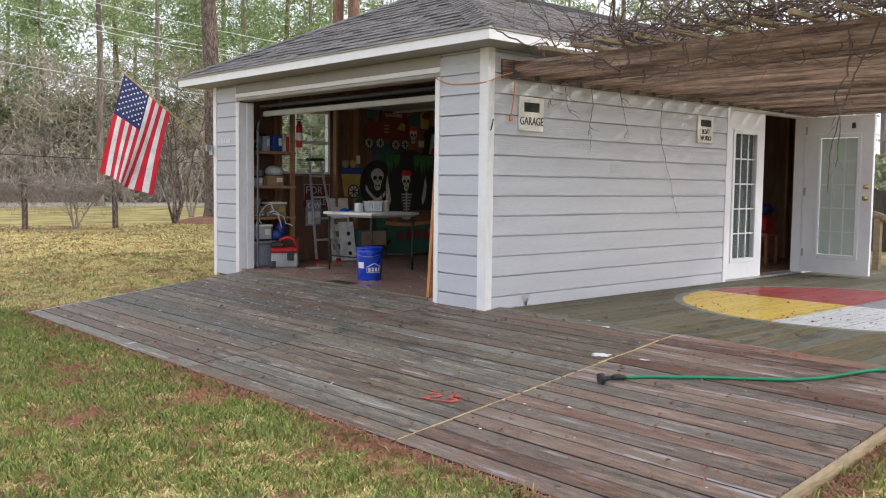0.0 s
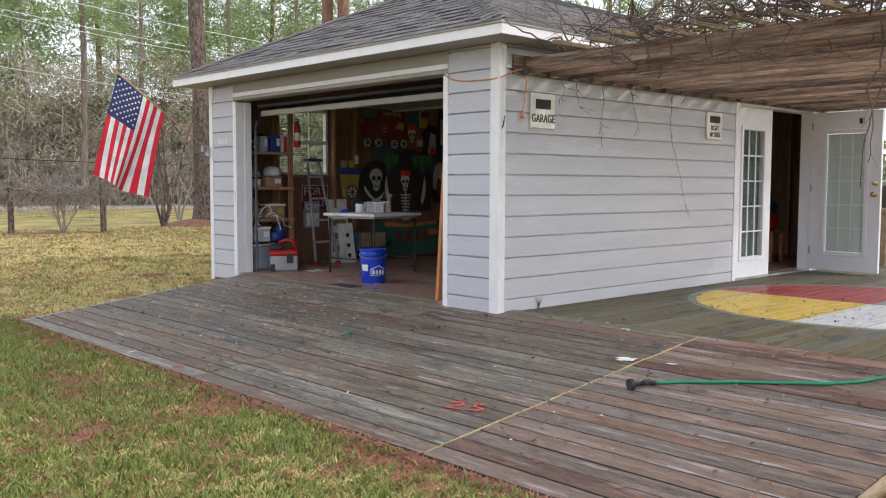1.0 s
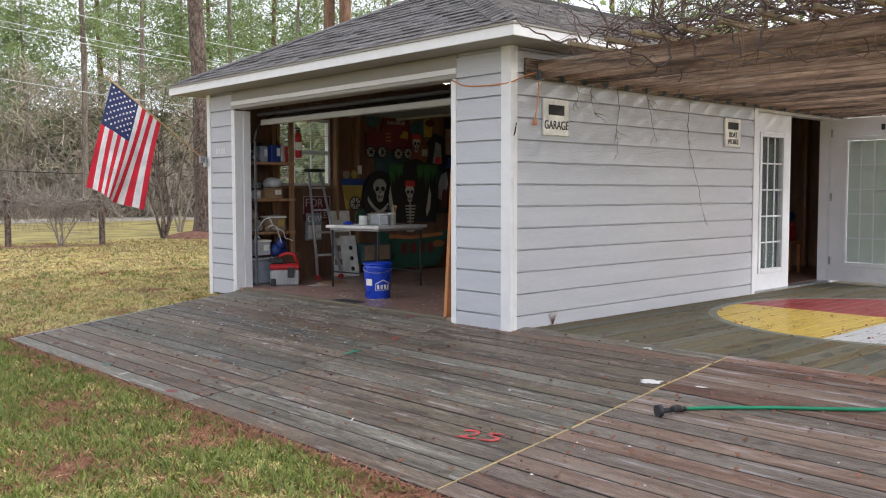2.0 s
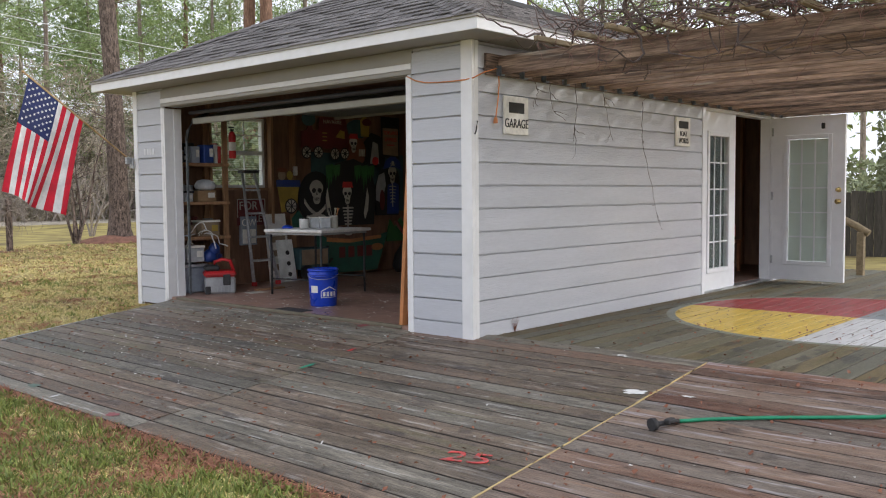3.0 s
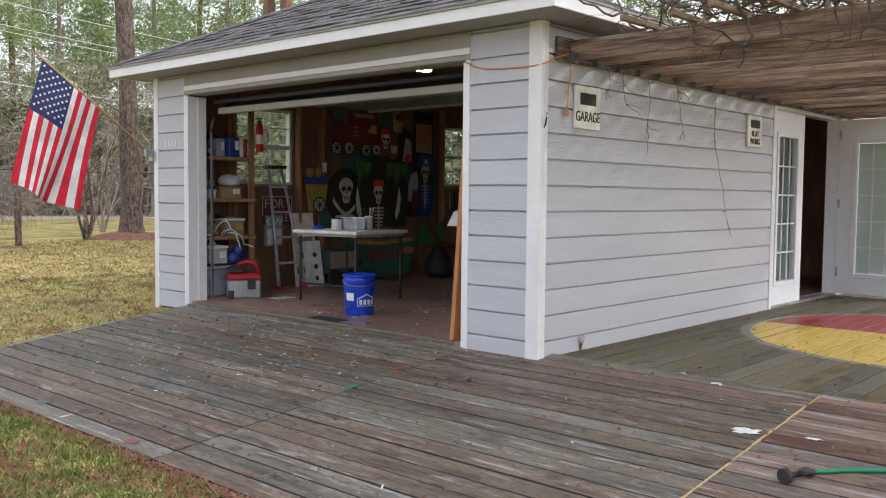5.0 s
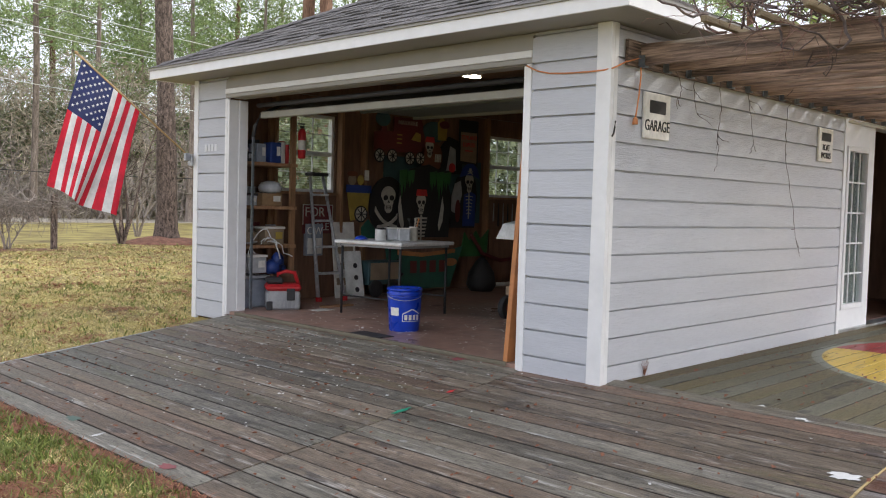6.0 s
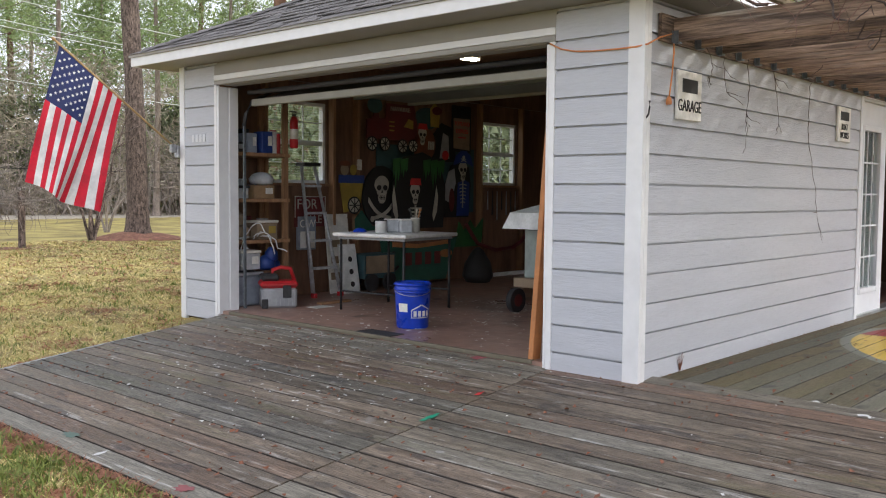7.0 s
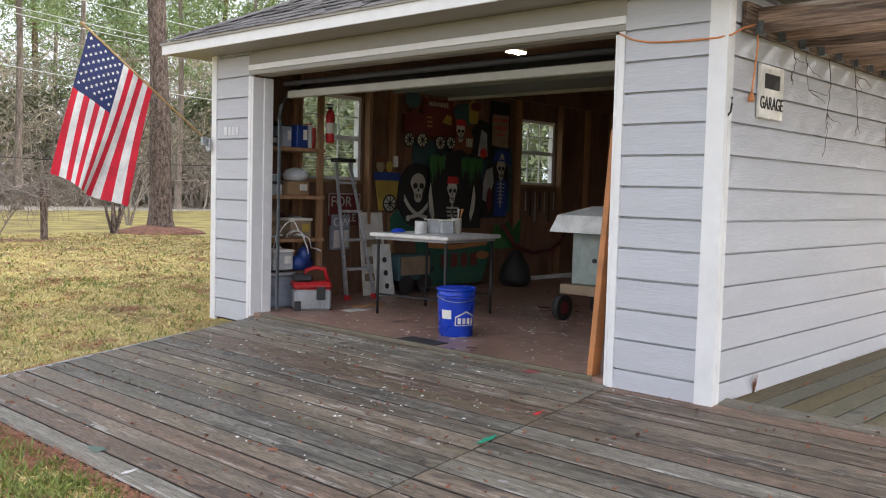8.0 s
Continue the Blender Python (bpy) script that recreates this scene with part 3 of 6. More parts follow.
for x in (0.4, 6.0):
    part("post", boxes((x - 0.06, x + 0.06, -4.215, -4.095, -0.6, 1.918), bevel=0.006), "pergola", pergola)


# ---- flag on its pole ----
flag = thing("flag", (-0.055, 4.985, 1.53), "red, white and blue striped flag on a slanting wooden pole", "flag")
TIP = Vector((-1.19, 0.0, 0.90))
tilt_dir = TIP.normalized()
part("pole", tube(bmesh.new(), [(0, 0, 0), tuple(TIP)], 0.0095, 10), "pole_wood", flag)
bm = bmesh.new()
lathe(bm, [(0.0, 0.0), (0.013, 0.005), (0.016, 0.018), (0.009, 0.034), (0.0, 0.038)], 12)
part("finial", bm, "pole_wood", flag).matrix_local = Matrix.Translation(TIP) @ tilt_dir.to_track_quat("Z", "Y").to_matrix().to_4x4()
part("bracket", boxes((-0.03, 0.0, -0.03, 0.03, -0.07, 0.05), (-0.09, -0.03, -0.018, 0.018, -0.02, 0.06), bevel=0.006), "steel", flag)
HOIST0, HOIST1 = TIP * 0.965, TIP * 0.485      # canton end and foot of the cloth on the pole
FALL = (Vector((-0.33, 0, -1.19)), Vector((-0.30, 0, -1.02)))


def cloth(u, v):
    """u along the pole from tip to foot, v down the cloth."""
    p = HOIST0.lerp(HOIST1, u) + v * FALL[0].lerp(FALL[1], u)
    p.y += 0.055 * v * math.sin(9.5 * u + 1.2 * v) + 0.02 * math.sin(16 * u + 3 * v) * v
    p.x += 0.05 * v * v * math.sin(7 * u + 0.7)
    return p


NU, NV = 39, 30
bm = bmesh.new()
vg = [[bm.verts.new(cloth(i / NU, j / NV)) for j in range(NV + 1)] for i in range(NU + 1)]
for i in range(NU):
    for j in range(NV):
        f = bm.faces.new((vg[i][j], vg[i + 1][j], vg[i + 1][j + 1], vg[i][j + 1]))
        stripe = i // 3
        f.material_index = 2 if stripe < 7 and j < 12 else stripe % 2
        f.smooth = True
fl = part("cloth", bm, "flag_red", flag, "striped cloth with a star field")
fl.data.materials.append(M["flag_white"])
fl.data.materials.append(M["flag_blue"])
bm = bmesh.new()
for row in range(9):
    for col in range(6 if row % 2 == 0 else 5):
        u = (row + 1) / 10 * 7 / 13
        v = (col + (0.6 if row % 2 == 0 else 1.1)) / 6.4 * 0.4
        for side in (-0.004, 0.004):
            c = cloth(u, v) + Vector((0, side, 0))
            ring = []
            for k in range(10):
                a, r = k * math.pi / 5 + math.pi / 2, (0.017 if k % 2 == 0 else 0.007)
                ring.append(bm.verts.new(c + Vector((r * math.cos(a), 0.0, r * math.sin(a)))))
            bm.faces.new(ring)
tagged(part("stars", bm, "flag_white", flag, "small white stars"), kind="stuff")

# ---- signs on the side wall ----
def wall_sign(x0, x1, z0, z1, rows, label):
    s = thing("wall_sign", (x0, -0.053, z0), label, "sign")
    w, h = x1 - x0, z1 - z0
    part("board", boxes((0, w, 0, 0.02, 0, h), bevel=0.004), "sign_white", s)
    for kind, text, zc, size in rows:
        if kind == "bar":
            part("lettering_bar", boxes((w * (0.5 - text / 2), w * (0.5 + text / 2), -0.003, 0.0, zc * h - size / 2, zc * h + size / 2)), "ink", s)
        else:
            lettering(text, size, "ink", s, pose(w / 2, -0.002, zc * h, 90, 0, 0), 0.78)
    return s


wall_sign(0.348, 0.676, 1.617, 1.925, [("bar", 0.62, 0.70, 0.085), ("text", "GARAGE", 0.28, 0.104)], "small white board with hand-painted black lettering")
wall_sign(3.271, 3.59, 1.622, 1.925, [("bar", 0.66, 0.74, 0.075), ("text", "BOAT", 0.42, 0.078), ("text", "WORKS", 0.18, 0.078)], "small white board with three lines of black lettering")
bm = boxes((0, 0.002, 0, 0.045, 0, 0.07), (0, 0.002, 0.06, 0.105, 0, 0.07), (0, 0.002, 0.12, 0.165, 0, 0.07), (0, 0.002, 0.18, 0.225, 0, 0.07))
solid("number_bars", bm, "door_grey", "faint pale bars on the siding", "sign", at=(-0.034, 4.56, 1.605))

# ---- orange cord and its plug ----
cord = thing("extension_cord", (0, 0, 0), "orange extension cord strung round the corner", "cord")
pts = [(-0.05, 0.64, 2.10), (-0.034, 0.56, 2.06), (-0.036, 0.45, 2.035), (-0.036, 0.32, 2.025), (-0.04, 0.16, 2.02), (-0.04, 0.02, 2.02), (-0.03, -0.05, 2.03), (0.10, -0.055, 2.085), (0.26, -0.06, 2.13), (0.275, -0.06, 2.02), (0.265, -0.055, 1.88), (0.245, -0.055, 1.78), (0.235, -0.055, 1.74)]
part("cable", tube(bmesh.new(), pts, 0.0055, 6), "orange", cord)
bm = bmesh.new()
lathe(bm, [(0.008, 0.05), (0.016, 0.035), (0.019, 0.01), (0.017, 0.0)], 10)
part("plug", bm, "orange", cord).matrix_local = pose(0.233, -0.055, 1.695)
latch = thing("latch_hook", (0.0, -0.032, 1.60), "small black hook on the corner board", "hook")
part("hook", tube(bmesh.new(), [(0.0, 0, 0), (-0.006, -0.02, 0.02), (0.0, -0.022, 0.06), (0.02, -0.012, 0.10)], 0.006, 6), "dark", latch)

# ---- garden hose ----
hose = thing("garden_hose", (0, 0, 0), "green garden hose with a black spray nozzle on the deck", "hose")


def ramp_z(x):
    return min(x, 0.0) * SLOPE


way = [(-0.968, -2.254), (-0.87, -2.375), (-0.695, -2.655), (-0.555, -2.918), (-0.45, -3.11), (-0.32, -3.235), (-0.20, -3.30), (-0.05, -3.38), (0.09, -3.47), (0.5, -3.62), (0.72, -3.80), (0.95, -3.95), (1.1, -4.3), (1.3, -5.0)]
pts = []
for (x0, y0), (x1, y1) in zip(way, way[1:]):
    for k in range(4):
        x, y = x0 + (x1 - x0) * k / 4, y0 + (y1 - y0) * k / 4
        pts.append((x, y, (ramp_z(x) if y > RIGHT else max(-0.28, -(RIGHT - y) * 0.9)) + 0.012))
part("tube", tube(bmesh.new(), pts, 0.0105, 8), "hose", hose)
bm = tube(bmesh.new(), [(-1.128, -2.189, ramp_z(-1.128) + 0.030), (-1.083, -2.204, ramp_z(-1.083) + 0.026), (-0.968, -2.254, ramp_z(-0.968) + 0.014)], [0.020, 0.014, 0.013], 10)
part("nozzle", bm, "dark", hose)
bm = tube(bmesh.new(), [(-1.143, -2.184, ramp_z(-1.143) + 0.036), (-1.118, -2.194, ramp_z(-1.118) + 0.034)], 0.034, 14)
part("spray_head", bm, "dark", hose, "round black spray head")
part("trigger", boxes((-1.068, -0.998, -2.254, -2.219, ramp_z(-1.03) + 0.02, ramp_z(-1.03) + 0.045), bevel=0.005), "dark", hose)

# ---- paint on the boards ----
on_ramp = lambda x, y, rz=0.0: pose(x, y, x * SLOPE + 0.004, 0, -math.degrees(math.atan(SLOPE)), 0) @ pose(0, 0, 0, 0, 0, rz)
mark = thing("paint_mark", (0, 0, 0), "red painted number 25 on the deck boards", "paint mark")
lettering("25", 0.18, "paint_red_worn", mark, on_ramp(-1.92, -1.56, -75), 1.6)


def blotch(name, material, label, x, y, rx, ry, rz, seed, sheet=None):
    """An uneven flat splash of paint."""
    r = random.Random(seed)
    bm = bmesh.new()
    c = bm.verts.new((0, 0, 0.0006))
    n = 22
    ring = []
    for k in range(n):
        a, q = 2 * math.pi * k / n, r.uniform(0.55, 1.1)
        ring.append(bm.verts.new((rx * q * math.cos(a), ry * q * math.sin(a), 0)))
    for k in range(n):
        bm.faces.new((c, ring[k], ring[(k + 1) % n]))
    me = finish(bm, name)
    me.materials.append(M[material])
    ob = new(name, me)
    ob.matrix_world = (on_ramp(x, y, rz) if x < 0.17 else pose(x, y, 0.004, 0, 0, rz))
    return tagged(ob, label, "paint mark")


for i, (m_, lab, x, y, rx, ry, rz) in enumerate((
        ("paint_green", "green paint streak across a seam", -1.132, 0.661, 0.085, 0.022, 0), ("paint_red_old", "red paint smear on the deck", -0.04, 1.22, 0.05, 0.06, 20),
        ("paint_red", "small red paint smear beside a seam", -0.66, 0.69, 0.05, 0.018, 0), ("paint_red_old", "faded red paint smear on the deck edge", -2.50, 1.0, 0.04, 0.07, 10),
        ("paint_white", "white paint stroke on the ramp edge", -2.489, 1.833, 0.06, 0.018, 0), ("paint_white", "white worn patch on a board", -0.61, -1.79, 0.05, 0.085, 10),
        ("paint_white", "white paint splash at the threshold", 0.01, 1.93, 0.03, 0.07, 0), ("paint_white", "small white paint splash", -0.55, -2.10, 0.02, 0.05, 5),
        ("paint_white", "white paint fleck on a board", -2.15, -0.69, 0.035, 0.008, 40), ("paint_green_old", "faint green paint smear", -2.44, 2.29, 0.04, 0.09, 0))):
    blotch("paint_mark", m_, lab, x, y, rx, ry, rz, i)
# white painted edge along the ramp's side
bm = bmesh.new()
rg = random.Random(8)
strip = []
for k in range(60):
    x = FRONT + 0.01 + k * 1.9 / 59
    strip.append((bm.verts.new((x, LEFT - 0.002, x * SLOPE + 0.003)), bm.verts.new((x, LEFT - 0.012 - rg.uniform(0.0, 0.075) * (1 - k / 75), x * SLOPE + 0.003))))
for a, b in zip(strip, strip[1:]):
    bm.faces.new((a[0], b[0], b[1], a[1]))
solid("painted_edge", bm, "greyplastic", "worn white painted line along the ramp's side", "paint mark")

# chips of white paint
vs, fs = [], []
rg = random.Random(21)


def fleck(x, y, z, s, zs=0.003, squash=1.0):
    k, a = len(vs), rg.uniform(0, 6.3)
    for q in range(4):
        r = s * rg.uniform(0.6, 1.2)
        vs.append((x + r * math.cos(a + q * 1.57), y + r * squash * math.sin(a + q * 1.57), z + rg.uniform(0.001, zs)))
    fs.append((k, k + 1, k + 2, k + 3))


for _ in range(420):
    x, y = rg.gauss(-0.6, 0.6), rg.gauss(2.2, 0.9)
    if -2.4 < x < 0.1 and 0.7 < y < 4.2:
        fleck(x, y, ramp_z(x) + 0.002, rg.uniform(0.004, 0.015), 0.008)
for _ in range(60):
    x, y = rg.uniform(-2.4, 0.1), rg.uniform(-3.7, 4.2)
    fleck(x, y, ramp_z(x) + 0.002, rg.uniform(0.004, 0.013), 0.008)
for _ in range(22):
    k = rg.random()
    fleck(0.20 - 0.13 * k + rg.gauss(0, 0.02), -1.0 - 0.33 * k + rg.gauss(0, 0.02), 0.002, rg.uniform(0.012, 0.035), 0.010)
for _ in range(420):
    fleck(rg.uniform(0.15, 2.6), rg.gauss(2.6, 0.9), FLOOR, rg.uniform(0.006, 0.022), 0.008)
soup("paint_chips", vs, fs, "paint_white", "scattered white paint chips on boards and floor", "debris")
# dead leaves and needles
vs, fs = [], []
for _ in range(800):
    x, y = rg.uniform(-2.45, 0.1), rg.uniform(-3.7, 4.2)
    fleck(x, y, ramp_z(x) + 0.002, rg.uniform(0.008, 0.026), 0.020, 0.5)
for _ in range(420):
    fleck(rg.uniform(0.2, 6.0), rg.uniform(-3.6, -0.1), 0.002, rg.uniform(0.010, 0.028), 0.020, 0.5)
for _ in range(60):
    fleck(rg.uniform(0.15, 3.9), -0.03 - abs(rg.gauss(0, 0.03)), 0.002, rg.uniform(0.006, 0.018), 0.012, 0.5)
soup("dead_leaves", vs, fs, "leaf_dead", "scattered reddish dead leaves on the deck", "leaves")

# ---- tuft of dry grass at the wall's foot ----
tuft = thing("dry_tuft", (0.50, -0.035, 0.0), "dry reddish grass tuft at the foot of the wall", "plant")
for k in range(7):
    a = -1.2 + k * 0.4
    part("blade", tube(bmesh.new(), [(0, 0, 0), (0.02 * a, -0.004, 0.05), (0.055 * a, -0.012 + 0.003 * k, 0.10 + 0.01 * (k % 3))], [0.003, 0.002, 0.0008], 4), "leaf_dead", tuft)

# ---- vines on the pergola ----
M["vine"] = mat("grey_brown_vine", (0.075, 0.056, 0.05), (0.17, 0.128, 0.112), 9.0, 0.85, 0.1, 0.3, contrast=0.3, island=True)
M["twig_red"] = mat("reddish_twigs", (0.17, 0.085, 0.07), (0.25, 0.13, 0.11), 9.0, 0.85, 0.1, 0.2, island=True)


def ramble(r, start, d, steps, step, wander, droop, r0, r1, floor_z=None):
    p, d, pts, rs = Vector(start), Vector(d).normalized(), [], []
    for k in range(steps):
        pts.append(p.copy())
        rs.append(r0 + (r1 - r0) * k / max(steps - 1, 1))
        d = (d + Vector((r.gauss(0, wander), r.gauss(0, wander), r.gauss(0, wander) - droop))).normalized()
        p = p + d * step
        if floor_z is not None and p.z < floor_z:
            p.z, d.z = floor_z, abs(d.z) * 0.6
    return pts, rs


vr = random.Random(12)
bm = bmesh.new()
for k in range(320):
    y = -0.5 - vr.random() ** 0.8 * 3.5
    front = k < 250
    pts, rs = ramble(vr, (vr.uniform(-0.05, 0.45) if front else vr.uniform(0.3, 5.5), y, vr.uniform(2.24, 2.36)), (vr.gauss(0, 0.5), vr.gauss(0, 1), vr.gauss(0.1, 0.25)),
                     vr.randint(8, 18), 0.075, 0.36, 0.03, vr.uniform(0.003, 0.011), 0.0015, 2.235 if vr.random() < 0.8 else 2.0)
    tube(bm, pts, rs, 5, False)
soup_me = finish(bm, "vine_tangle")
soup_me.materials.append(M["vine"])
tagged(new("vine_tangle", soup_me), "tangle of bare woody vines over the pergola", "vines", kind="stuff")
bm = bmesh.new()
for k in range(240):
    y = -0.55 - vr.random() ** 0.8 * 3.4
    pts, rs = ramble(vr, (vr.uniform(-0.1, 0.3), y, vr.uniform(2.16, 2.34)), (vr.gauss(-0.1, 0.4), vr.gauss(0, 1), vr.gauss(0.3, 0.5)), vr.randint(6, 12), 0.055, 0.3, 0.05, 0.0025, 0.001)
    tube(bm, pts, rs, 4, False)
soup_me = finish(bm, "brushwood")
soup_me.materials.append(M["twig_red"])
tagged(new("brushwood", soup_me), "fine reddish twigs along the pergola edge", "vines", kind="stuff")
HANG = [[(2.70, -0.06, 2.12), (2.55, -0.06, 2.02), (2.52, -0.07, 1.80), (2.56, -0.06, 1.60), (2.66, -0.06, 1.36), (2.78, -0.06, 1.10), (2.86, -0.05, 0.92), (3.00, -0.06, 0.70)],
        [(1.80, -0.06, 2.12), (1.84, -0.07, 1.98), (1.90, -0.06, 1.82), (2.03, -0.06, 1.56)],
        [(1.36, -0.06, 2.10), (1.38, -0.07, 1.90), (1.33, -0.07, 1.72), (1.38, -0.06, 1.50), (1.30, -0.06, 1.42)],
        [(0.72, -0.06, 2.10), (0.78, -0.08, 1.98), (0.74, -0.07, 1.88)], [(0.98, -0.06, 2.10), (0.96, -0.07, 1.95), (1.02, -0.07, 1.80)],
        [(0.28, -3.02, 2.20), (0.22, -3.08, 2.02), (0.27, -3.04, 1.86), (0.20, -2.99, 1.74), (0.26, -3.01, 1.60), (0.22, -3.03, 1.45), (0.24, -3.0, 1.2)],
        [(0.22, -3.28, 2.22), (0.16, -3.22, 2.00), (0.20, -3.12, 1.86), (0.21, -3.04, 1.62), (0.17, -3.00, 1.36), (0.22, -2.96, 1.02)],
        [(0.22, -1.55, 2.20), (0.12, -1.62, 2.06), (0.10, -1.85, 2.00), (0.12, -2.05, 2.04), (0.20, -2.20, 2.20)],
        [(0.22, -2.05, 2.22), (0.10, -2.10, 2.06), (0.10, -2.30, 1.98), (0.14, -2.45, 2.06), (0.22, -2.5, 2.2)],
        [(0.24, -1.0, 2.20), (0.14, -1.06, 2.08), (0.13, -1.16, 2.05), (0.2, -1.24, 2.16)],
        [(-0.05, -0.34, 2.40), (-0.12, -0.40, 2.55), (-0.10, -0.42, 2.75), (-0.16, -0.40, 2.95)], [(-0.05, -0.36, 2.40), (-0.15, -0.36, 2.50), (-0.24, -0.30, 2.58)]]
for p in HANG:
    pts = []
    for a, b in zip(p, p[1:]):
        for q in range(4):
            pts.append(Vector(a).lerp(Vector(b), q / 4) + Vector((vr.gauss(0, 0.004), vr.gauss(0, 0.004), 0)))
    n = len(pts)
    ob = solid("hanging_vine", tube(bmesh.new(), pts, [(0.0028 if p[0][1] > -0.5 else 0.008) * (1 - 0.7 * i / n) for i in range(n)], 5), "vine", "thin bare vine hanging from the pergola", "vine", group="hanging vines")
    for q in range(3):
        i = vr.randrange(3, n)
        tw, rs = ramble(vr, pts[i], (vr.gauss(0, 1), vr.gauss(0, 0.4), -0.5), 5, 0.035, 0.3, 0.1, 0.0025, 0.001)
        part("twig", tube(bmesh.new(), tw, rs, 4), "vine", ob)

# ---- bell under the pergola's far end ----
bell = thing("wind_bell", (5.95, -0.62, 2.075), "small white bell hanging under the pergola", "bell")
bm = bmesh.new()
lathe(bm, [(0.012, 0.0), (0.02, -0.015), (0.03, -0.06), (0.042, -0.085), (0.044, -0.09), (0.03, -0.088)], 14)
part("cup", bm, "sign_white", bell)

# ---- stair rail and board fence beyond the deck ----
rail = thing("stair_rail", (7.35, -0.47, -0.02), "weathered timber handrail sloping down from the deck", "railing")
for dy, top in ((0.06, 0.73), (-0.20, 0.60)):
    part("post", boxes((-0.045, 0.045, dy - 0.045, dy + 0.045, -0.3, top), bevel=0.005), "timber", rail)
bm = tube(bmesh.new(), [(0, 0.16, 0.80), (0, 0.05, 0.775), (0, -0.14, 0.68), (0, -0.30, 0.58)], 0.05, 8)
part("handrail", bm, "timber", rail)
fence = thing("board_fence", (13.0, -8.0, 0.0), "dark weathered board fence beyond the garage", "fence")
M["fence"] = mat("dark_fence_wood", (0.055, 0.05, 0.042), (0.095, 0.085, 0.07), 2.0, 0.9, 0.05, 0.4, stretch=(6, 6, 0.6), rand=0.25, contrast=0.35)
me = finish(boxes((-0.01, 0.01, 0.0, 0.135, -0.3, 1.12), bevel=0.004), "slat")
me.materials.append(M["fence"])
for k in range(120):
    piece("slat", me, fence, pose(0, k * 0.142, 0.02 * math.sin(k * 1.9)))
for z in (0.1, 0.9):
    part("rail", boxes((0.011, 0.05, 0, 17.0, z, z + 0.09)), "fence", fence)


# ---- inside the garage: overhead door, lamp ----
door = thing("overhead_door", (0, 0, 0), "raised sectional garage door with a cream edge", "garage door")
part("bottom_rail", boxes((0.24, 0.29, 0.80, 4.22, 1.935, 2.0), bevel=0.006), "cream", door, "cream painted bottom rail")
p_ = part("panel", boxes((0.0, 0.52, 0.82, 4.20, 0.0, 0.04)), "greenpanel", door)
p_.matrix_local = pose(0.295, 0, 1.955, 0, -18, 0)
part("panel", boxes((0.80, 1.55, 0.82, 4.20, 2.13, 2.17)), "greenpanel", door)
part("panel", boxes((1.57, 2.35, 0.82, 4.20, 2.13, 2.17)), "greenpanel", door)
part("torsion_tube", tube(bmesh.new(), [(0.20, 0.8, 2.055), (0.20, 4.2, 2.055)], 0.022, 10), "dark", door)
part("rib", boxes((1.5, 1.55, 0.82, 4.20, 2.10, 2.128)), "greenpanel", door)
part("rib", boxes((2.3, 2.35, 0.82, 4.20, 2.10, 2.128)), "cream", door)
for y in (0.72, 4.235):
    part("track", boxes((0.172, 0.196, y + 0.008, y + 0.024, 0.05, 1.75)), "dull_steel", door)
    part("track", tube(bmesh.new(), [(0.18, y + 0.015, 1.75), (0.20, y + 0.015, 1.86), (0.27, y + 0.015, 1.98), (0.50, y + 0.015, 2.09), (0.85, y + 0.015, 2.15), (2.4, y + 0.015, 2.16)], 0.018, 6), "dark", door)
lamp = thing("ceiling_light", (2.28, 3.29, 2.52), "lit rectangular ceiling light in the garage", "light")
part("housing", boxes((-0.11, 0.11, -0.06, 0.06, 0.012, 0.06), bevel=0.006), "white", lamp)
part("diffuser", boxes((-0.10, 0.10, -0.05, 0.05, -0.01, 0.012), bevel=0.004), "lamp", lamp)

# ---- shelving by the door ----
shelf = thing("shelving_unit", (0.24, 4.45, FLOOR), "rough brown timber shelving crowded with cans and boxes", "shelving")
for x, y in ((0.555, 0.0), (0.555, 0.40), (-0.02, 0.40)):
    part("upright", boxes((x, x + 0.06, y, y + 0.04, 0, 2.08), bevel=0.003), "stud", shelf)
SHELVES = (0.61, 1.01, 1.455)
for z in SHELVES:
    part("shelf_board", boxes((-0.02, 0.62, -0.02, 0.44, z, z + 0.035), bevel=0.003), "stud", shelf)


def can(x, y, z, r, h, material, label, name="can", lid="steel"):
    t = thing(name, (x, y, z), label, name.replace("_", " "))
    bm = bmesh.new()
    lathe(bm, [(r * 0.97, 0), (r, 0.004), (r, h - 0.006), (r * 0.97, h)], 20)
    part("body", bm, material, t)
    bm = bmesh.new()
    lathe(bm, [(r * 0.99, 0), (r * 1.02, 0.004), (r * 1.02, 0.010), (r * 0.9, 0.012), (r * 0.88, 0.006)], 20)
    part("lid", bm, lid, t).matrix_local = pose(0, 0, h)
    return t


def carton(x, y, z, w, d, h, material, label, name="cardboard_box", rz=0.0, patch="sign_white", lid=None):
    t = thing(name, (x, y, z), label, "box", rz=rz)
    part("body", boxes((0, w, 0, d, 0, h), bevel=min(0.006, h * 0.1)), material, t)
    part("label", boxes((w * 0.55, w * 0.9, -0.002, 0.0, h * 0.35, h * 0.8)), patch, t)
    if lid:
        part("lid", boxes((-0.01, w + 0.01, -0.01, d + 0.01, h, h + 0.025), bevel=0.006), lid, t)
    return t


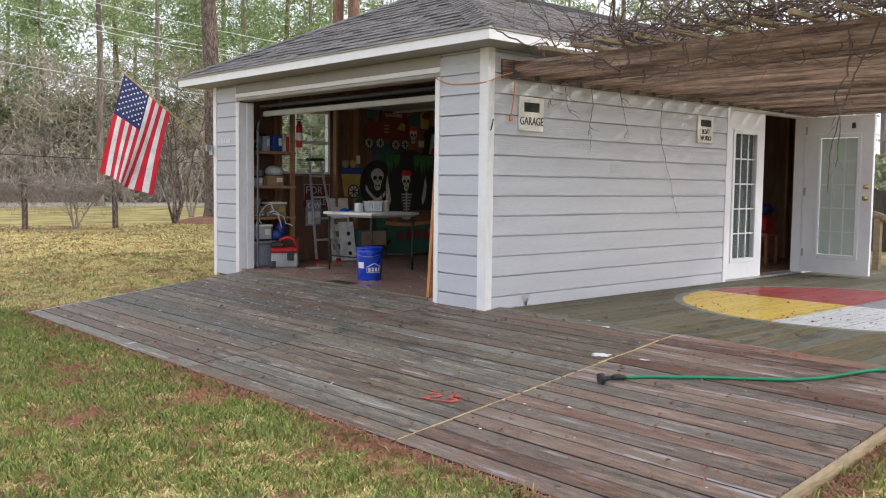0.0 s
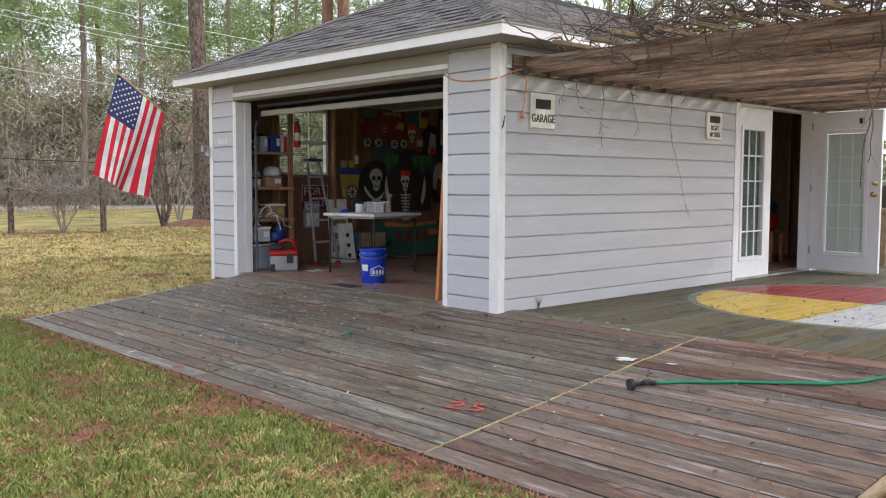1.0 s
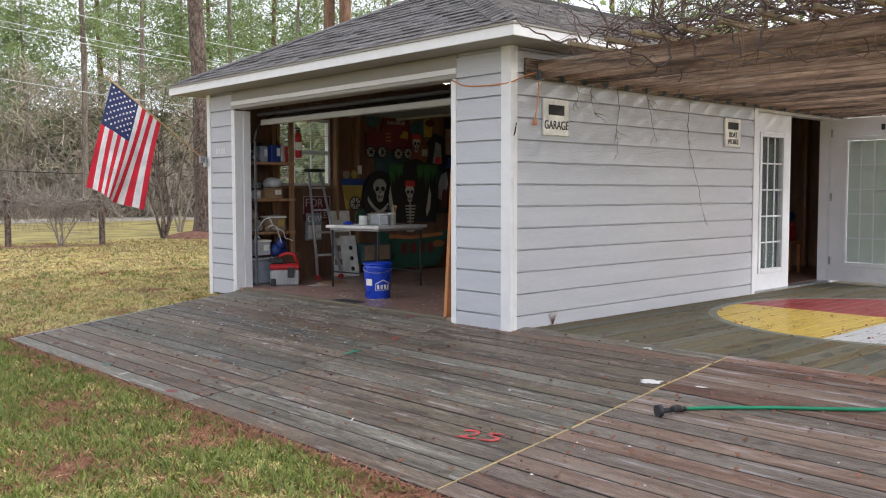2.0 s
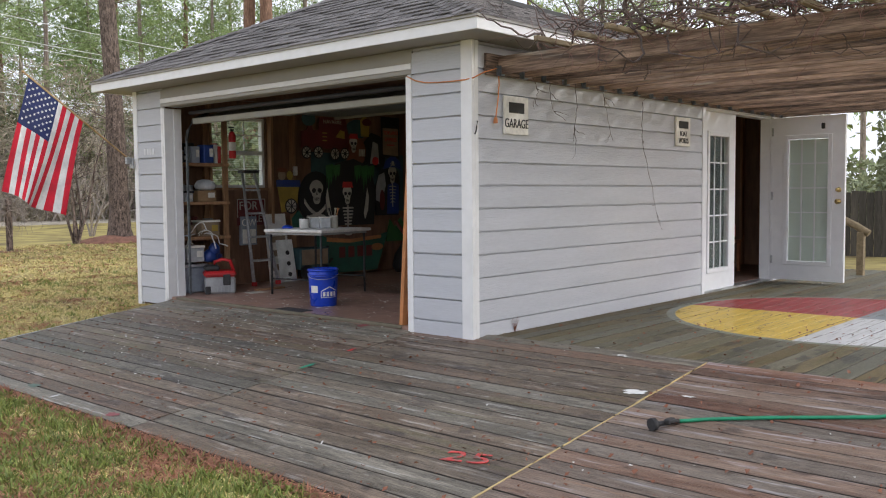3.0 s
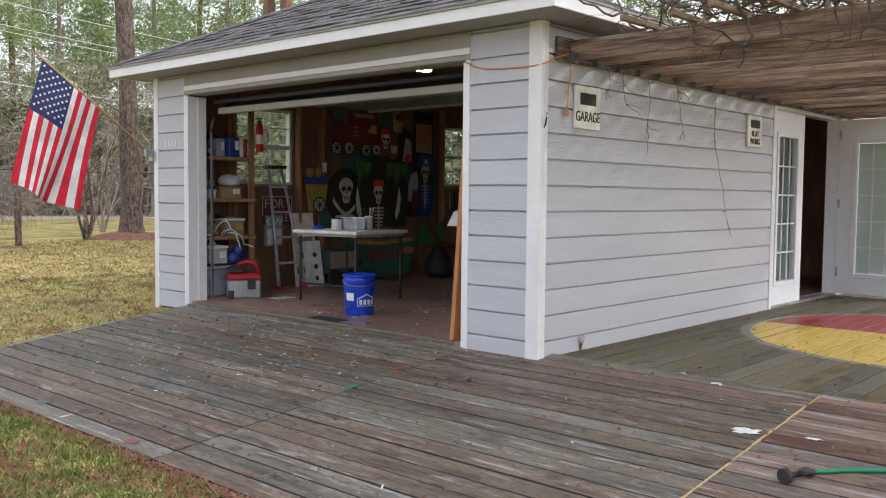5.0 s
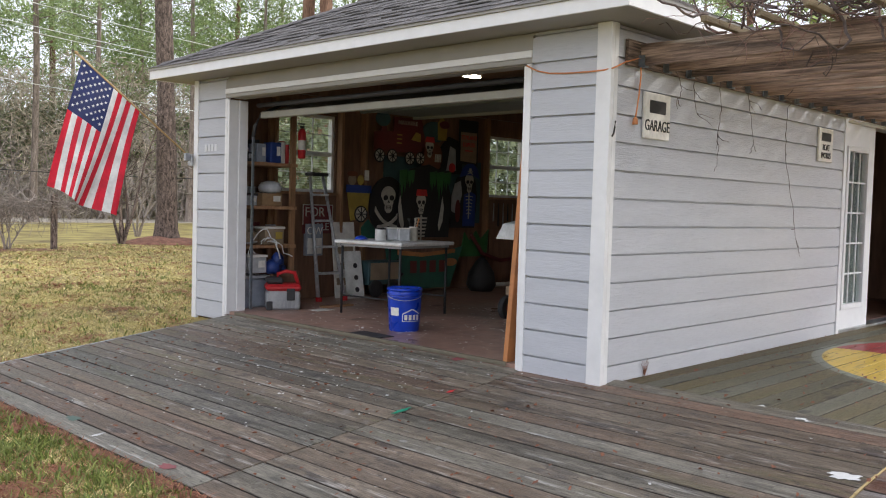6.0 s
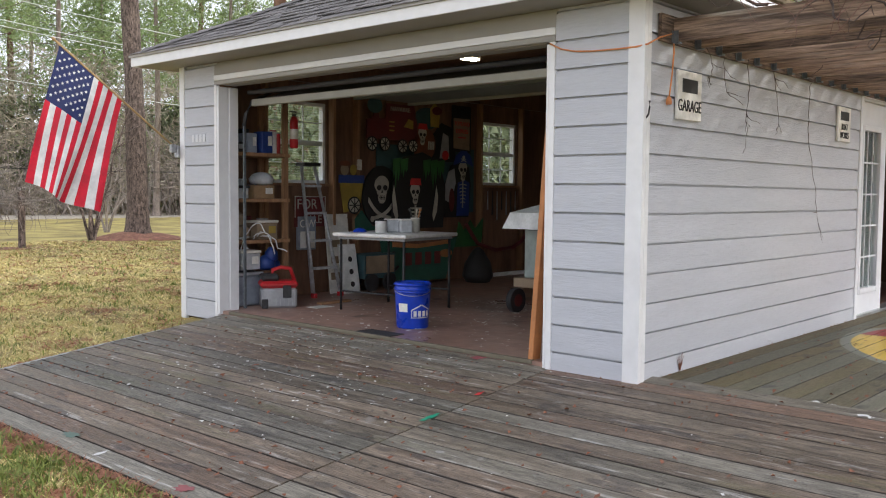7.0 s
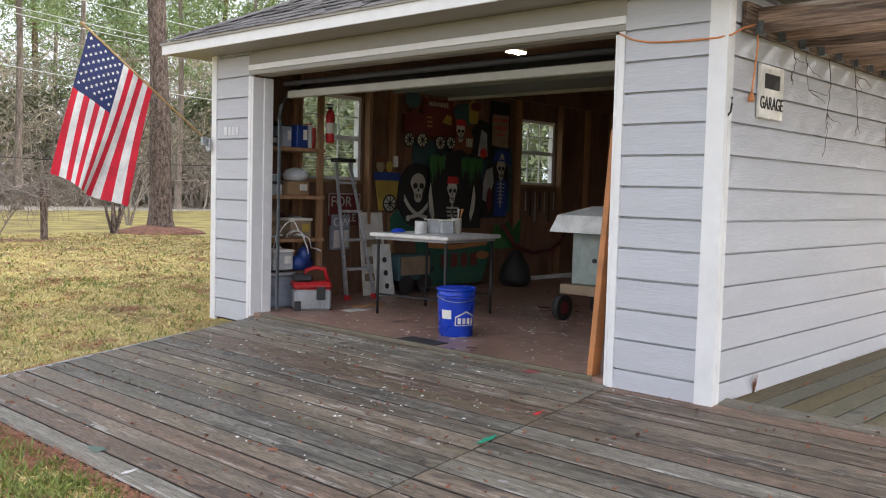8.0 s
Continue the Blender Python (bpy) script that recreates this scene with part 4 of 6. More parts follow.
S0 = FLOOR + SHELVES[2] + 0.036
carton(0.24, 4.52, S0, 0.13, 0.2, 0.10, "dark", "black plastic case on the shelf", "tool_case", patch="greyplastic")
carton(0.40, 4.50, S0, 0.11, 0.16, 0.19, "tote", "dark grey box on the top shelf", "storage_box")
carton(0.54, 4.46, S0, 0.13, 0.14, 0.21, "navy", "blue and white packet on the top shelf", "packet")
can(0.725, 4.53, S0, 0.035, 0.22, "paint_white", "white spray can with a red label", "spray_can", "red")
can(0.795, 4.55, S0, 0.03, 0.20, "red", "red and white spray can", "spray_can", "sign_white")
S1 = FLOOR + SHELVES[1] + 0.036
carton(0.25, 4.50, S1, 0.16, 0.2, 0.10, "clear", "clear plastic tub with a dark lid", "plastic_tub", lid="dark")
carton(0.45, 4.47, S1, 0.25, 0.2, 0.13, "card", "brown cardboard box with a white label")
bm = bmesh.new()
lathe(bm, [(0.02, 0), (0.11, 0.01), (0.13, 0.06), (0.09, 0.11), (0.02, 0.13)], 12)
solid("plastic_bag", bm, "clear", "crumpled grey plastic bag on a box", "bag", at=(0.62, 4.58, S1 + 0.132))
S2 = FLOOR + SHELVES[0] + 0.036
for k, (x, z, r) in enumerate(((0.34, 0.0, 0.09), (0.42, 0.0, 0.08), (0.38, 0.13, 0.07))):
    bm = bmesh.new()
    lathe(bm, [(r * 0.5, 0), (r, 0.03), (r * 0.95, 0.09), (r * 0.5, 0.13), (0.01, 0.14)], 9)
    solid("sack", bm, "tan", "tan cloth sack on the shelf", "sack", at=(x, 4.60 + 0.02 * k, S2 + z), rz=40 * k)
carton(0.50, 4.48, S2, 0.24, 0.2, 0.16, "tan", "dull plastic storage bin with a clasp", "storage_bin", patch="yellow", lid="sign_white")
bm = bmesh.new()
cr = random.Random(3)
for k in range(7):
    pts, rs = ramble(cr, (0.30 + 0.04 * k, 4.44, S2 + 0.03), (cr.gauss(0.2, 0.4), -0.3, 0.8), 9, 0.045, 0.45, 0.35, 0.006, 0.006)
    tube(bm, pts, rs, 6)
solid("cable_bundle", bm, "paint_white", "loops of white cable hanging off the shelf", "cables")
carton(0.25, 4.40, FLOOR + 0.36, 0.22, 0.2, 0.16, "clear", "clear plastic box with a white rim", "plastic_box", lid="sign_white")
bm = bmesh.new()
for k, (x, y, z, r) in enumerate(((0.58, 4.46, 0.42, 0.10), (0.68, 4.50, 0.40, 0.09), (0.63, 4.44, 0.50, 0.07))):
    lathe(bm, [(r * 0.4, 0), (r, 0.03), (r * 0.9, 0.10), (r * 0.3, 0.15)], 8, (x, y, z - 0.05))
solid("blue_tarp", bm, "navy", "crumpled blue tarpaulin in the shelving", "tarp")
tote = thing("plastic_tote", (0.24, 4.47, FLOOR), "translucent grey storage tote on the floor", "tote")
part("body", boxes((0, 0.30, 0, 0.4, 0, 0.30), bevel=0.02), "tote", tote)
part("lid", boxes((-0.015, 0.315, -0.015, 0.415, 0.30, 0.33), bevel=0.006), "clear", tote)
tagged(solid("low_bench", boxes((0.55, 0.90, 4.42, 4.85, FLOOR, FLOOR + 0.365), bevel=0.004), "inner", "low brown wooden crate under the shelves", "crate"))

# odds and ends at the back of the shelves
odd = random.Random(6)
for z in SHELVES:
    x = 0.25
    while x < 0.80:
        w, h = odd.uniform(0.06, 0.14), odd.uniform(0.08, 0.26)
        if odd.random() < 0.4:
            can(x + w / 2, 4.78, FLOOR + z + 0.036, w / 2, h * 0.8, odd.choice(("greyplastic", "tan", "navy", "dark")), "dusty can at the back of a shelf", "old_can")
        else:
            carton(x, 4.72, FLOOR + z + 0.036, w, 0.12, h, odd.choice(("card", "tan", "dark", "maroon", "tote")), "dusty carton at the back of a shelf", "carton", patch=odd.choice(("tan", "sign_white", "greyplastic")))
        x += w + odd.uniform(0.01, 0.03)
# shop vacuum in its red and grey case
vac = thing("shop_vacuum", (0.351, 4.22, FLOOR), "red, black and grey shop vacuum beside the door", "vacuum", rz=-30)
part("tank", boxes((0, 0.34, 0, 0.24, 0.0, 0.19), bevel=0.02), "greyplastic", vac)
part("cover", boxes((-0.01, 0.35, -0.01, 0.25, 0.192, 0.26), bevel=0.025), "red", vac)
part("motor_housing", boxes((0.0, 0.17, 0.0, 0.23, 0.262, 0.325), bevel=0.02), "dark", vac)
part("handle", tube(bmesh.new(), [(0.10, 0.12, 0.26), (0.12, 0.12, 0.36), (0.20, 0.12, 0.385), (0.29, 0.12, 0.37), (0.33, 0.12, 0.25)], 0.02, 8), "red", vac)
part("clasp", boxes((0.20, 0.28, -0.022, 0.0, 0.10, 0.22), bevel=0.006), "dark", vac)
part("foot", boxes((0.0, 0.06, -0.015, 0.0, 0.0, 0.09), bevel=0.006), "dark", vac)
for k in range(6):
    part("rib", boxes((0.09 + 0.04 * k, 0.10 + 0.04 * k, -0.006, 0.001, 0.02, 0.09)), "greyplastic", vac)

ext = thing("fire_extinguisher", (0.90, 4.42, 1.58), "red fire extinguisher hung on the shelving post", "extinguisher")
bm = bmesh.new()
lathe(bm, [(0.035, 0), (0.042, 0.01), (0.042, 0.27), (0.03, 0.305), (0.012, 0.32)], 16)
part("cylinder", bm, "red", ext)
part("valve", boxes((-0.02, 0.02, -0.015, 0.015, 0.32, 0.345), (-0.05, 0.03, -0.01, 0.01, 0.355, 0.37), bevel=0.003), "dark", ext)
part("label", tube(bmesh.new(), [(0, 0, 0.09), (0, 0, 0.19)], 0.0425, 16, False), "sign_white", ext)

# ---- sign, ladder, boards along the wall ----
forsign = thing("for_sale_sign", (1.26, 4.86, 0.90), "dark red yard sign with pale lettering", "sign")
part("board", boxes((0, 0.43, 0, 0.01, -0.03, 0.20)), "maroon", forsign)
part("border", boxes((0.0, 0.43, -0.003, 0, 0.19, 0.20), (0.42, 0.43, -0.003, 0, -0.03, 0.19), (0.0, 0.01, -0.003, 0, -0.03, 0.19)), "bone", forsign)
lettering("FOR", 0.15, "bone", forsign, pose(0.17, -0.002, 0.11, 90, 0, 0))
part("board_foot", boxes((0, 0.43, 0, 0.01, -0.13, -0.031)), "maroon", forsign)
lettering("SALE", 0.12, "bone", forsign, pose(0.25, -0.002, -0.055, 90, 0, 0))
own = thing("small_sign", (1.30, 4.84, 0.52), "blue and white box with lettering", "sign")
part("board", boxes((0, 0.24, 0, 0.05, 0, 0.36), bevel=0.005), "tote", own)
part("face", boxes((0.02, 0.22, -0.003, 0.0, 0.02, 0.20)), "sign_white", own)
lettering("OW", 0.12, "sign_white", own, pose(0.12, -0.003, 0.28, 90, 0, 0))

ladder = thing("step_ladder", (1.25, 4.50, FLOOR), "aluminium folding step ladder leaning on the wall", "ladder")


def leg(a, b, w=0.03, material="alu", name="rail"):
    bm = tube(bmesh.new(), [a, b], w / 1.4, 4)
    return part(name, bm, material, ladder)


TOPL, TOPR = Vector((0.10, 0.36, 1.40)), Vector((0.27, 0.34, 1.40))
BL, BR = Vector((0.02, 0.05, 0.02)), Vector((0.36, 0.02, 0.02))
leg(BL, TOPL)
leg(BR, TOPR)
leg(BR + Vector((0.06, 0.05, 0)), TOPR + Vector((0.01, 0.03, 0)), 0.024)
leg(BL + Vector((0.05, 0.09, 0)), TOPL + Vector((0.02, 0.03, 0)), 0.024)
for k in range(1, 5):
    a, b = BL.lerp(TOPL, k * 0.21), BR.lerp(TOPR, k * 0.21)
    part("tread", boxes((a.x, b.x, min(a.y, b.y) - 0.045, min(a.y, b.y) + 0.04, a.z - 0.012, a.z + 0.012)), "alu", ladder)
part("top_cap", boxes((0.07, 0.30, 0.27, 0.42, 1.39, 1.43), bevel=0.008), "dark", ladder)
for p in (BL, BR):
    part("foot", boxes((p.x - 0.025, p.x + 0.025, p.y - 0.03, p.y + 0.03, 0.0, 0.05), bevel=0.006), "red", ladder)

for k, (x, y, w, h, m_, lean, lab) in enumerate(((1.66, 4.74, 0.34, 0.88, "sign_white", -7, "faded printed foam board leaning on the wall"), (1.74, 4.62, 0.26, 0.55, "lightbar", -10, "white perforated panel leaning on the boards"),
                                                ) ):
    p = thing("foam_board", (x, y, FLOOR), lab, "panel")
    p.matrix_world = pose(x, y, FLOOR, lean, 0, 0)
    part("sheet", boxes((0, w, 0, 0.012, 0, h), bevel=0.003), m_, p)
    for q in range(3):
        part("print", boxes((0.03 + 0.02 * q, w - 0.04, -0.003, 0, 0.15 + 0.18 * q, 0.23 + 0.18 * q)) if k == 0 else tube(bmesh.new(), [(w * 0.6, -0.004, 0.1 + 0.14 * q), (w * 0.6, 0.001, 0.1 + 0.14 * q)], 0.03, 12), "tan" if k == 0 else "dark", p)

# ---- painted cut-out boards on the far wall ----
YW = INSIDE - 0.09


def cut(name, material, outline, parent, layer, label=""):
    """A flat shape in front of its board; layers count outward."""
    return part(name, slab(bmesh.new(), outline, 0.004, -0.004 * layer - 0.001), material, parent, label)


def skull(parent, x, z, w, h, layer):
    """A painted skull: domed head, cheekbones, a narrow jaw with teeth."""
    head = [(x + w * 0.5 * math.cos(a) * (1.0 if math.sin(a) > 0 else 0.94), z + h * 0.14 + h * 0.37 * math.sin(a) * (1.0 if math.sin(a) > 0 else 0.72)) for a in (2 * math.pi * k / 22 for k in range(22))]
    cut("skull", "bone", head, parent, layer)
    cut("jaw", "bone", [(x - w * 0.34, z - h * 0.06), (x + w * 0.34, z - h * 0.06), (x + w * 0.27, z - h * 0.26), (x + w * 0.22, z - h * 0.42), (x + w * 0.10, z - h * 0.5), (x - w * 0.10, z - h * 0.5), (x - w * 0.22, z - h * 0.42), (x - w * 0.27, z - h * 0.26)], parent, layer + 0.3)
    for s in (-1, 1):
        cut("eye_socket", "ink", oval(x + s * w * 0.21, z + h * 0.07, w * 0.15, h * 0.10, 14, -0.35 * s), parent, layer + 1.5)
        cut("cheek_hollow", "ink", [(x + s * w * 0.36, z - h * 0.14), (x + s * w * 0.30, z - h * 0.32), (x + s * w * 0.26, z - h * 0.20)][::s], parent, layer + 1.5)
    cut("nose", "ink", [(x, z - 0.01 * h), (x + w * 0.08, z - h * 0.13), (x, z - h * 0.105), (x - w * 0.08, z - h * 0.13)], parent, layer + 1.5)
    cut("mouth", "ink", [(x - w * 0.20, z - h * 0.275), (x + w * 0.20, z - h * 0.275), (x + w * 0.17, z - h * 0.295), (x - w * 0.17, z - h * 0.295)], parent, layer + 1.5)
    for k in range(4):
        q = x + (k - 1.5) * w * 0.09
        cut("tooth_gap", "ink", [(q - w * 0.011, z - h * 0.21), (q + w * 0.011, z - h * 0.21), (q + w * 0.011, z - h * 0.37), (q - w * 0.011, z - h * 0.37)], parent, layer + 1.6)


def wheel(parent, x, z, r, layer, hub="bone", tyre="ink"):
    w = cut("wheel", tyre, oval(x, z, r, r, 22), parent, layer)
    part("disc", slab(bmesh.new(), oval(x, z, r * 0.82, r * 0.82, 22), 0.004, -0.004 * (layer + 1) - 0.001), hub, w)
    for k in range(4):
        a = k * math.pi / 4
        c, s = math.cos(a), math.sin(a)
        q = [(x + c * r * 0.8 - s * 0.006, z + s * r * 0.8 + c * 0.006), (x - c * r * 0.8 - s * 0.006, z - s * r * 0.8 + c * 0.006), (x - c * r * 0.8 + s * 0.006, z - s * r * 0.8 - c * 0.006), (x + c * r * 0.8 + s * 0.006, z + s * r * 0.8 - c * 0.006)]
        part("spoke", slab(bmesh.new(), q, 0.003, -0.004 * (layer + 2) - 0.001 - 0.0004 * k), tyre, w)
    return w


def poster(x, z, label, material, outline, depth=0.018, y=YW):
    b = thing("painted_board", (x, y, z), label, "painted board")
    part("board", slab(bmesh.new(), outline, depth, 0.0), material, b)
    return b


# red engine with spoked wheels
b = poster(2.70, 1.95, "painted red steam engine cut-out with spoked wheels", "maroon", [(-0.42, -0.18), (0.42, -0.18), (0.42, 0.02), (0.36, 0.24), (-0.10, 0.24), (-0.12, 0.06), (-0.22, 0.06), (-0.24, 0.14), (-0.30, 0.14), (-0.32, 0.06), (-0.42, 0.04)])
for x, z, r in ((-0.34, -0.24, 0.085), (-0.135, -0.235, 0.085), (0.16, -0.25, 0.085), (0.34, -0.24, 0.08)):
    wheel(b, x, z, r, 1)
lettering("NAVARRE", 0.075, "bone", b, pose(0.12, -0.004, 0.18, 90, 0, 0))
for k in range(3):
    cut("stripe", "yellow", [(-0.06, 0.02 - 0.05 * k), (0.02, 0.02 - 0.05 * k), (0.02, 0.035 - 0.05 * k), (-0.06, 0.035 - 0.05 * k)], b, 1)
cut("window", "yellow", [(0.18, -0.02), (0.34, -0.04), (0.34, 0.06), (0.26, 0.08)], b, 1)
cut("smoke", "skin_teal", oval(-0.30, 0.20, 0.12, 0.09), b, 2)
b = poster(3.30, 2.06, "teal and yellow painted cut-out board", "skin_teal", oval(0, 0, 0.22, 0.13))
cut("figure", "yellow", [(0.05, -0.1), (0.20, -0.1), (0.22, 0.10), (0.12, 0.20), (0.04, 0.12)], b, 1)
cut("hat", "maroon", oval(0.16, 0.10, 0.09, 0.05), b, 2.4)
# rider skull over a barrel
b = poster(3.20, 1.80, "painted skull cut-out with a red scarf", "leaf_dead", oval(0.05, -0.06, 0.20, 0.20))
skull(b, 0.0, 0.04, 0.15, 0.22, 2)
cut("scarf", "paint_red", [(-0.085, 0.12), (0.085, 0.12), (0.07, 0.19), (-0.07, 0.19)], b, 3.6)
for k in range(4):
    cut("finger", "bone", [(0.10 + 0.03 * k, -0.12), (0.12 + 0.03 * k, -0.12), (0.125 + 0.03 * k, -0.02), (0.105 + 0.03 * k, -0.02)], b, 2)
b = poster(3.62, 1.78, "dark painted tunnel arch cut-out", "ink", [(-0.22, -0.24), (0.20, -0.24), (0.20, 0.06), (0.10, 0.20), (-0.06, 0.24), (-0.20, 0.10)])
cut("track", "greyplastic", [(-0.10, -0.2), (0.08, -0.2), (0.06, 0.08), (-0.04, 0.12)], b, 1)
cut("blossom", "paint_red", oval(0.0, -0.16, 0.06, 0.06), b, 2.4)
b = poster(3.96, 1.98, "tan painted toy train poster board", "ink", [(-0.20, -0.30), (0.16, -0.32), (0.16, 0.28), (-0.20, 0.28)])
cut("panel", "tan", [(-0.18, -0.26), (0.13, -0.28), (0.13, 0.12), (-0.18, 0.12)], b, 1)
lettering("TOYLAND", 0.075, "paint_red", b, pose(-0.025, -0.009, 0.05, 90, 0, 0), 0.85)
lettering("EXPRESS", 0.075, "paint_red", b, pose(-0.025, -0.009, -0.045, 90, 0, 0), 0.85)
cut("bar", "paint_red", [(-0.1, -0.13), (0.05, -0.13), (0.05, -0.115), (-0.1, -0.115)], b, 2.4)
# wagon with two riders
b = poster(2.02, 1.16, "painted yellow and blue wagon cut-out", "yellow", [(-0.14, 0.10), (0.20, 0.10), (0.16, -0.20), (-0.08, -0.24)])
cut("canopy", "navy", [(-0.17, 0.09), (0.22, 0.09), (0.22, 0.18), (-0.17, 0.18)], b, 1)
cut("head", "tan", oval(-0.08, 0.24, 0.06, 0.065), b, 1)
cut("head", "yellow", oval(0.05, 0.24, 0.05, 0.06), b, 1)
cut("hat", "leaf_dead", oval(-0.08, 0.31, 0.08, 0.03), b, 2.4)
wheel(b, 0.06, -0.16, 0.10, 2.4)
# skull and crossed blades on a black disc
b = poster(2.52, 1.08, "black painted board with white skull and crossed blades", "ink", oval(0, 0.02, 0.30, 0.36, 28))
skull(b, 0.0, 0.10, 0.24, 0.32, 1)
for s in (-1, 1):
    blade = []
    for k in range(9):
        a = k / 8
        blade.append((s * (-0.14 + 0.36 * a), -0.25 + 0.05 * a + 0.16 * a ** 3))
    for k in range(8, -1, -1):
        a = k / 8
        blade.append((s * (-0.14 + 0.35 * a), -0.21 + 0.06 * a + 0.17 * a ** 3))
    if s < 0:
        blade = blade[::-1]
    cut("blade", "bone", blade, b, 1 + (s > 0) * 1.2)
    cut("hilt", "bone", oval(s * -0.16, -0.24, 0.03, 0.035, 10), b, 3.6)
# sailor skeleton before a dark sail
b = poster(3.05, 1.02, "black sail cut-out with a painted skeleton", "ink", [(-0.42, -0.30), (0.48, -0.30), (0.52, 0.20), (0.40, 0.52), (0.10, 0.62), (-0.22, 0.55), (-0.40, 0.25)], y=YW - 0.06)
skull(b, -0.03, 0.12, 0.17, 0.26, 1)
cut("scarf", "paint_red", [(-0.13, 0.22), (0.07, 0.22), (0.05, 0.30), (-0.11, 0.30)], b, 3.0)
cut("spine", "bone", [(-0.035, -0.40), (-0.01, -0.40), (-0.01, -0.02), (-0.035, -0.02)], b, 1)
for k in range(6):
    z = -0.06 - 0.045 * k
    cut("rib", "bone", [(-0.12 + 0.008 * k, z - 0.01), (0.075 - 0.008 * k, z - 0.01), (0.08 - 0.008 * k, z + 0.012), (-0.125 + 0.008 * k, z + 0.012)], b, 2.2)
cut("pelvis", "bone", oval(-0.022, -0.40, 0.09, 0.04), b, 2.2)
for s, x0 in ((1, 0.30), (-1, -0.34)):
    cut("cutlass", "bone", [(x0, -0.22), (x0 + s * 0.06, -0.10), (x0 + s * 0.08, 0.08), (x0 + s * 0.05, 0.22), (x0 + s * 0.02, 0.06), (x0 - s * 0.02, -0.14)][::s], b, 1)
for k in range(7):
    x = -0.36 + 0.13 * k
    if k not in (2, 3):
        d = (0.20, 0.09, 0.0, 0.0, 0.12, 0.22, 0.10)[k]
        cut("seaweed", "lime", [(x - 0.06, 0.52), (x + 0.07, 0.54), (x + 0.055, 0.44 - d * 0.4), (x + 0.03, 0.46 - d), (x + 0.012, 0.45 - d * 0.3), (x - 0.015, 0.42 - d * 1.2), (x - 0.035, 0.45 - d * 0.2), (x - 0.05, 0.40 - d * 0.6)], b, 3.4)
b = poster(3.93, 1.26, "painted pirate skeleton cut-out in a cocked black hat", "ink", [(-0.30, -0.42), (0.16, -0.42), (0.20, 0.0), (0.16, 0.22), (-0.06, 0.30), (-0.18, 0.24), (-0.32, -0.05)])
cut("sleeve", "greyplastic", [(-0.30, -0.20), (-0.19, -0.24), (-0.10, 0.02), (-0.13, 0.20), (-0.24, 0.16), (-0.30, 0.0)], b, 1)
cut("arch", "maroon", oval(-0.18, -0.20, 0.05, 0.15, 16), b, 2.2)
cut("coat", "navy", [(-0.08, -0.40), (0.16, -0.40), (0.17, 0.02), (0.08, 0.06), (-0.06, 0.02)], b, 1)
skull(b, 0.03, 0.17, 0.17, 0.25, 2.4)
cut("hat", "navy", [(-0.17, 0.24), (-0.04, 0.275), (0.10, 0.275), (0.22, 0.23), (0.18, 0.36), (0.09, 0.43), (-0.02, 0.43), (-0.12, 0.36)], b, 4.4)
cut("hat_badge", "bone", oval(0.03, 0.345, 0.026, 0.026, 10), b, 5.6)
for s_ in (-1, 1):
    cut("hat_bone", "bone", [(0.03 - 0.05, 0.315 + 0.018 * s_), (0.03 - 0.05, 0.305 + 0.018 * s_), (0.03 + 0.05, 0.305 - 0.018 * s_), (0.03 + 0.05, 0.315 - 0.018 * s_)], b, 5.7 + 0.2 * s_)
cut("spine", "bone", [(0.022, -0.30), (0.04, -0.30), (0.04, 0.04), (0.022, 0.04)], b, 2.4)
for k in range(6):
    z = 0.0 - 0.045 * k
    cut("rib", "bone", [(-0.04 + 0.004 * k, z - 0.012), (0.03, z - 0.004), (0.10 - 0.004 * k, z - 0.012), (0.095 - 0.004 * k, z - 0.002), (0.03, z + 0.010), (-0.035 + 0.004 * k, z - 0.002)], b, 3.4)

# green boat
b = poster(3.02, 0.38, "green painted boat cut-out with dark lettering bars", "green", [(-0.50, -0.30), (0.52, -0.30), (0.74, 0.22), (0.40, 0.16), (0.0, 0.14), (-0.40, 0.18), (-0.62, 0.26)], y=YW - 0.10)
cut("gunwale", "rustwood", [(-0.42, 0.13), (0.0, 0.10), (0.60, 0.14), (0.60, 0.19), (0.0, 0.15), (-0.42, 0.19)], b, 1)
for k in range(4):
    x = -0.20 + 0.17 * k
    cut("lettering_bar", "maroon", [(x, -0.10), (x + 0.11, -0.10), (x + 0.11, 0.05), (x, 0.05)], b, 1)
cut("fish", "rustwood", oval(0.52, 0.02, 0.12, 0.05), b, 1)
part("anchor", tube(bmesh.new(), [(-0.42, -0.02, 0.08), (-0.42, -0.02, -0.16), (-0.50, -0.02, -0.10)], 0.015, 6), "ink", b)
part("fluke", tube(bmesh.new(), [(-0.42, -0.02, -0.16), (-0.34, -0.02, -0.10)], 0.015, 6), "ink", b)
b = poster(2.30, 0.74, "green painted crocodile cut-out board", "green", [(-0.20, -0.10), (0.30, -0.14), (0.30, 0.0), (0.05, 0.02), (-0.12, 0.20), (-0.22, 0.10)], y=YW - 0.03)
b = poster(4.10, 0.62, "green painted seaweed cut-out board", "lime", [(-0.30, -0.16), (0.22, -0.16), (0.26, 0.20), (0.1, 0.06), (0.0, 0.18), (-0.12, 0.04), (-0.22, 0.16)], y=YW - 0.03)
# dark poster boards that back the cut-outs
b = poster(3.25, 1.30, "dark painted backing board behind the cut-outs", "skin_teal", [(-0.75, -0.40), (1.02, -0.40), (1.02, 0.42), (-0.75, 0.42)], 0.01, YW + 0.07)

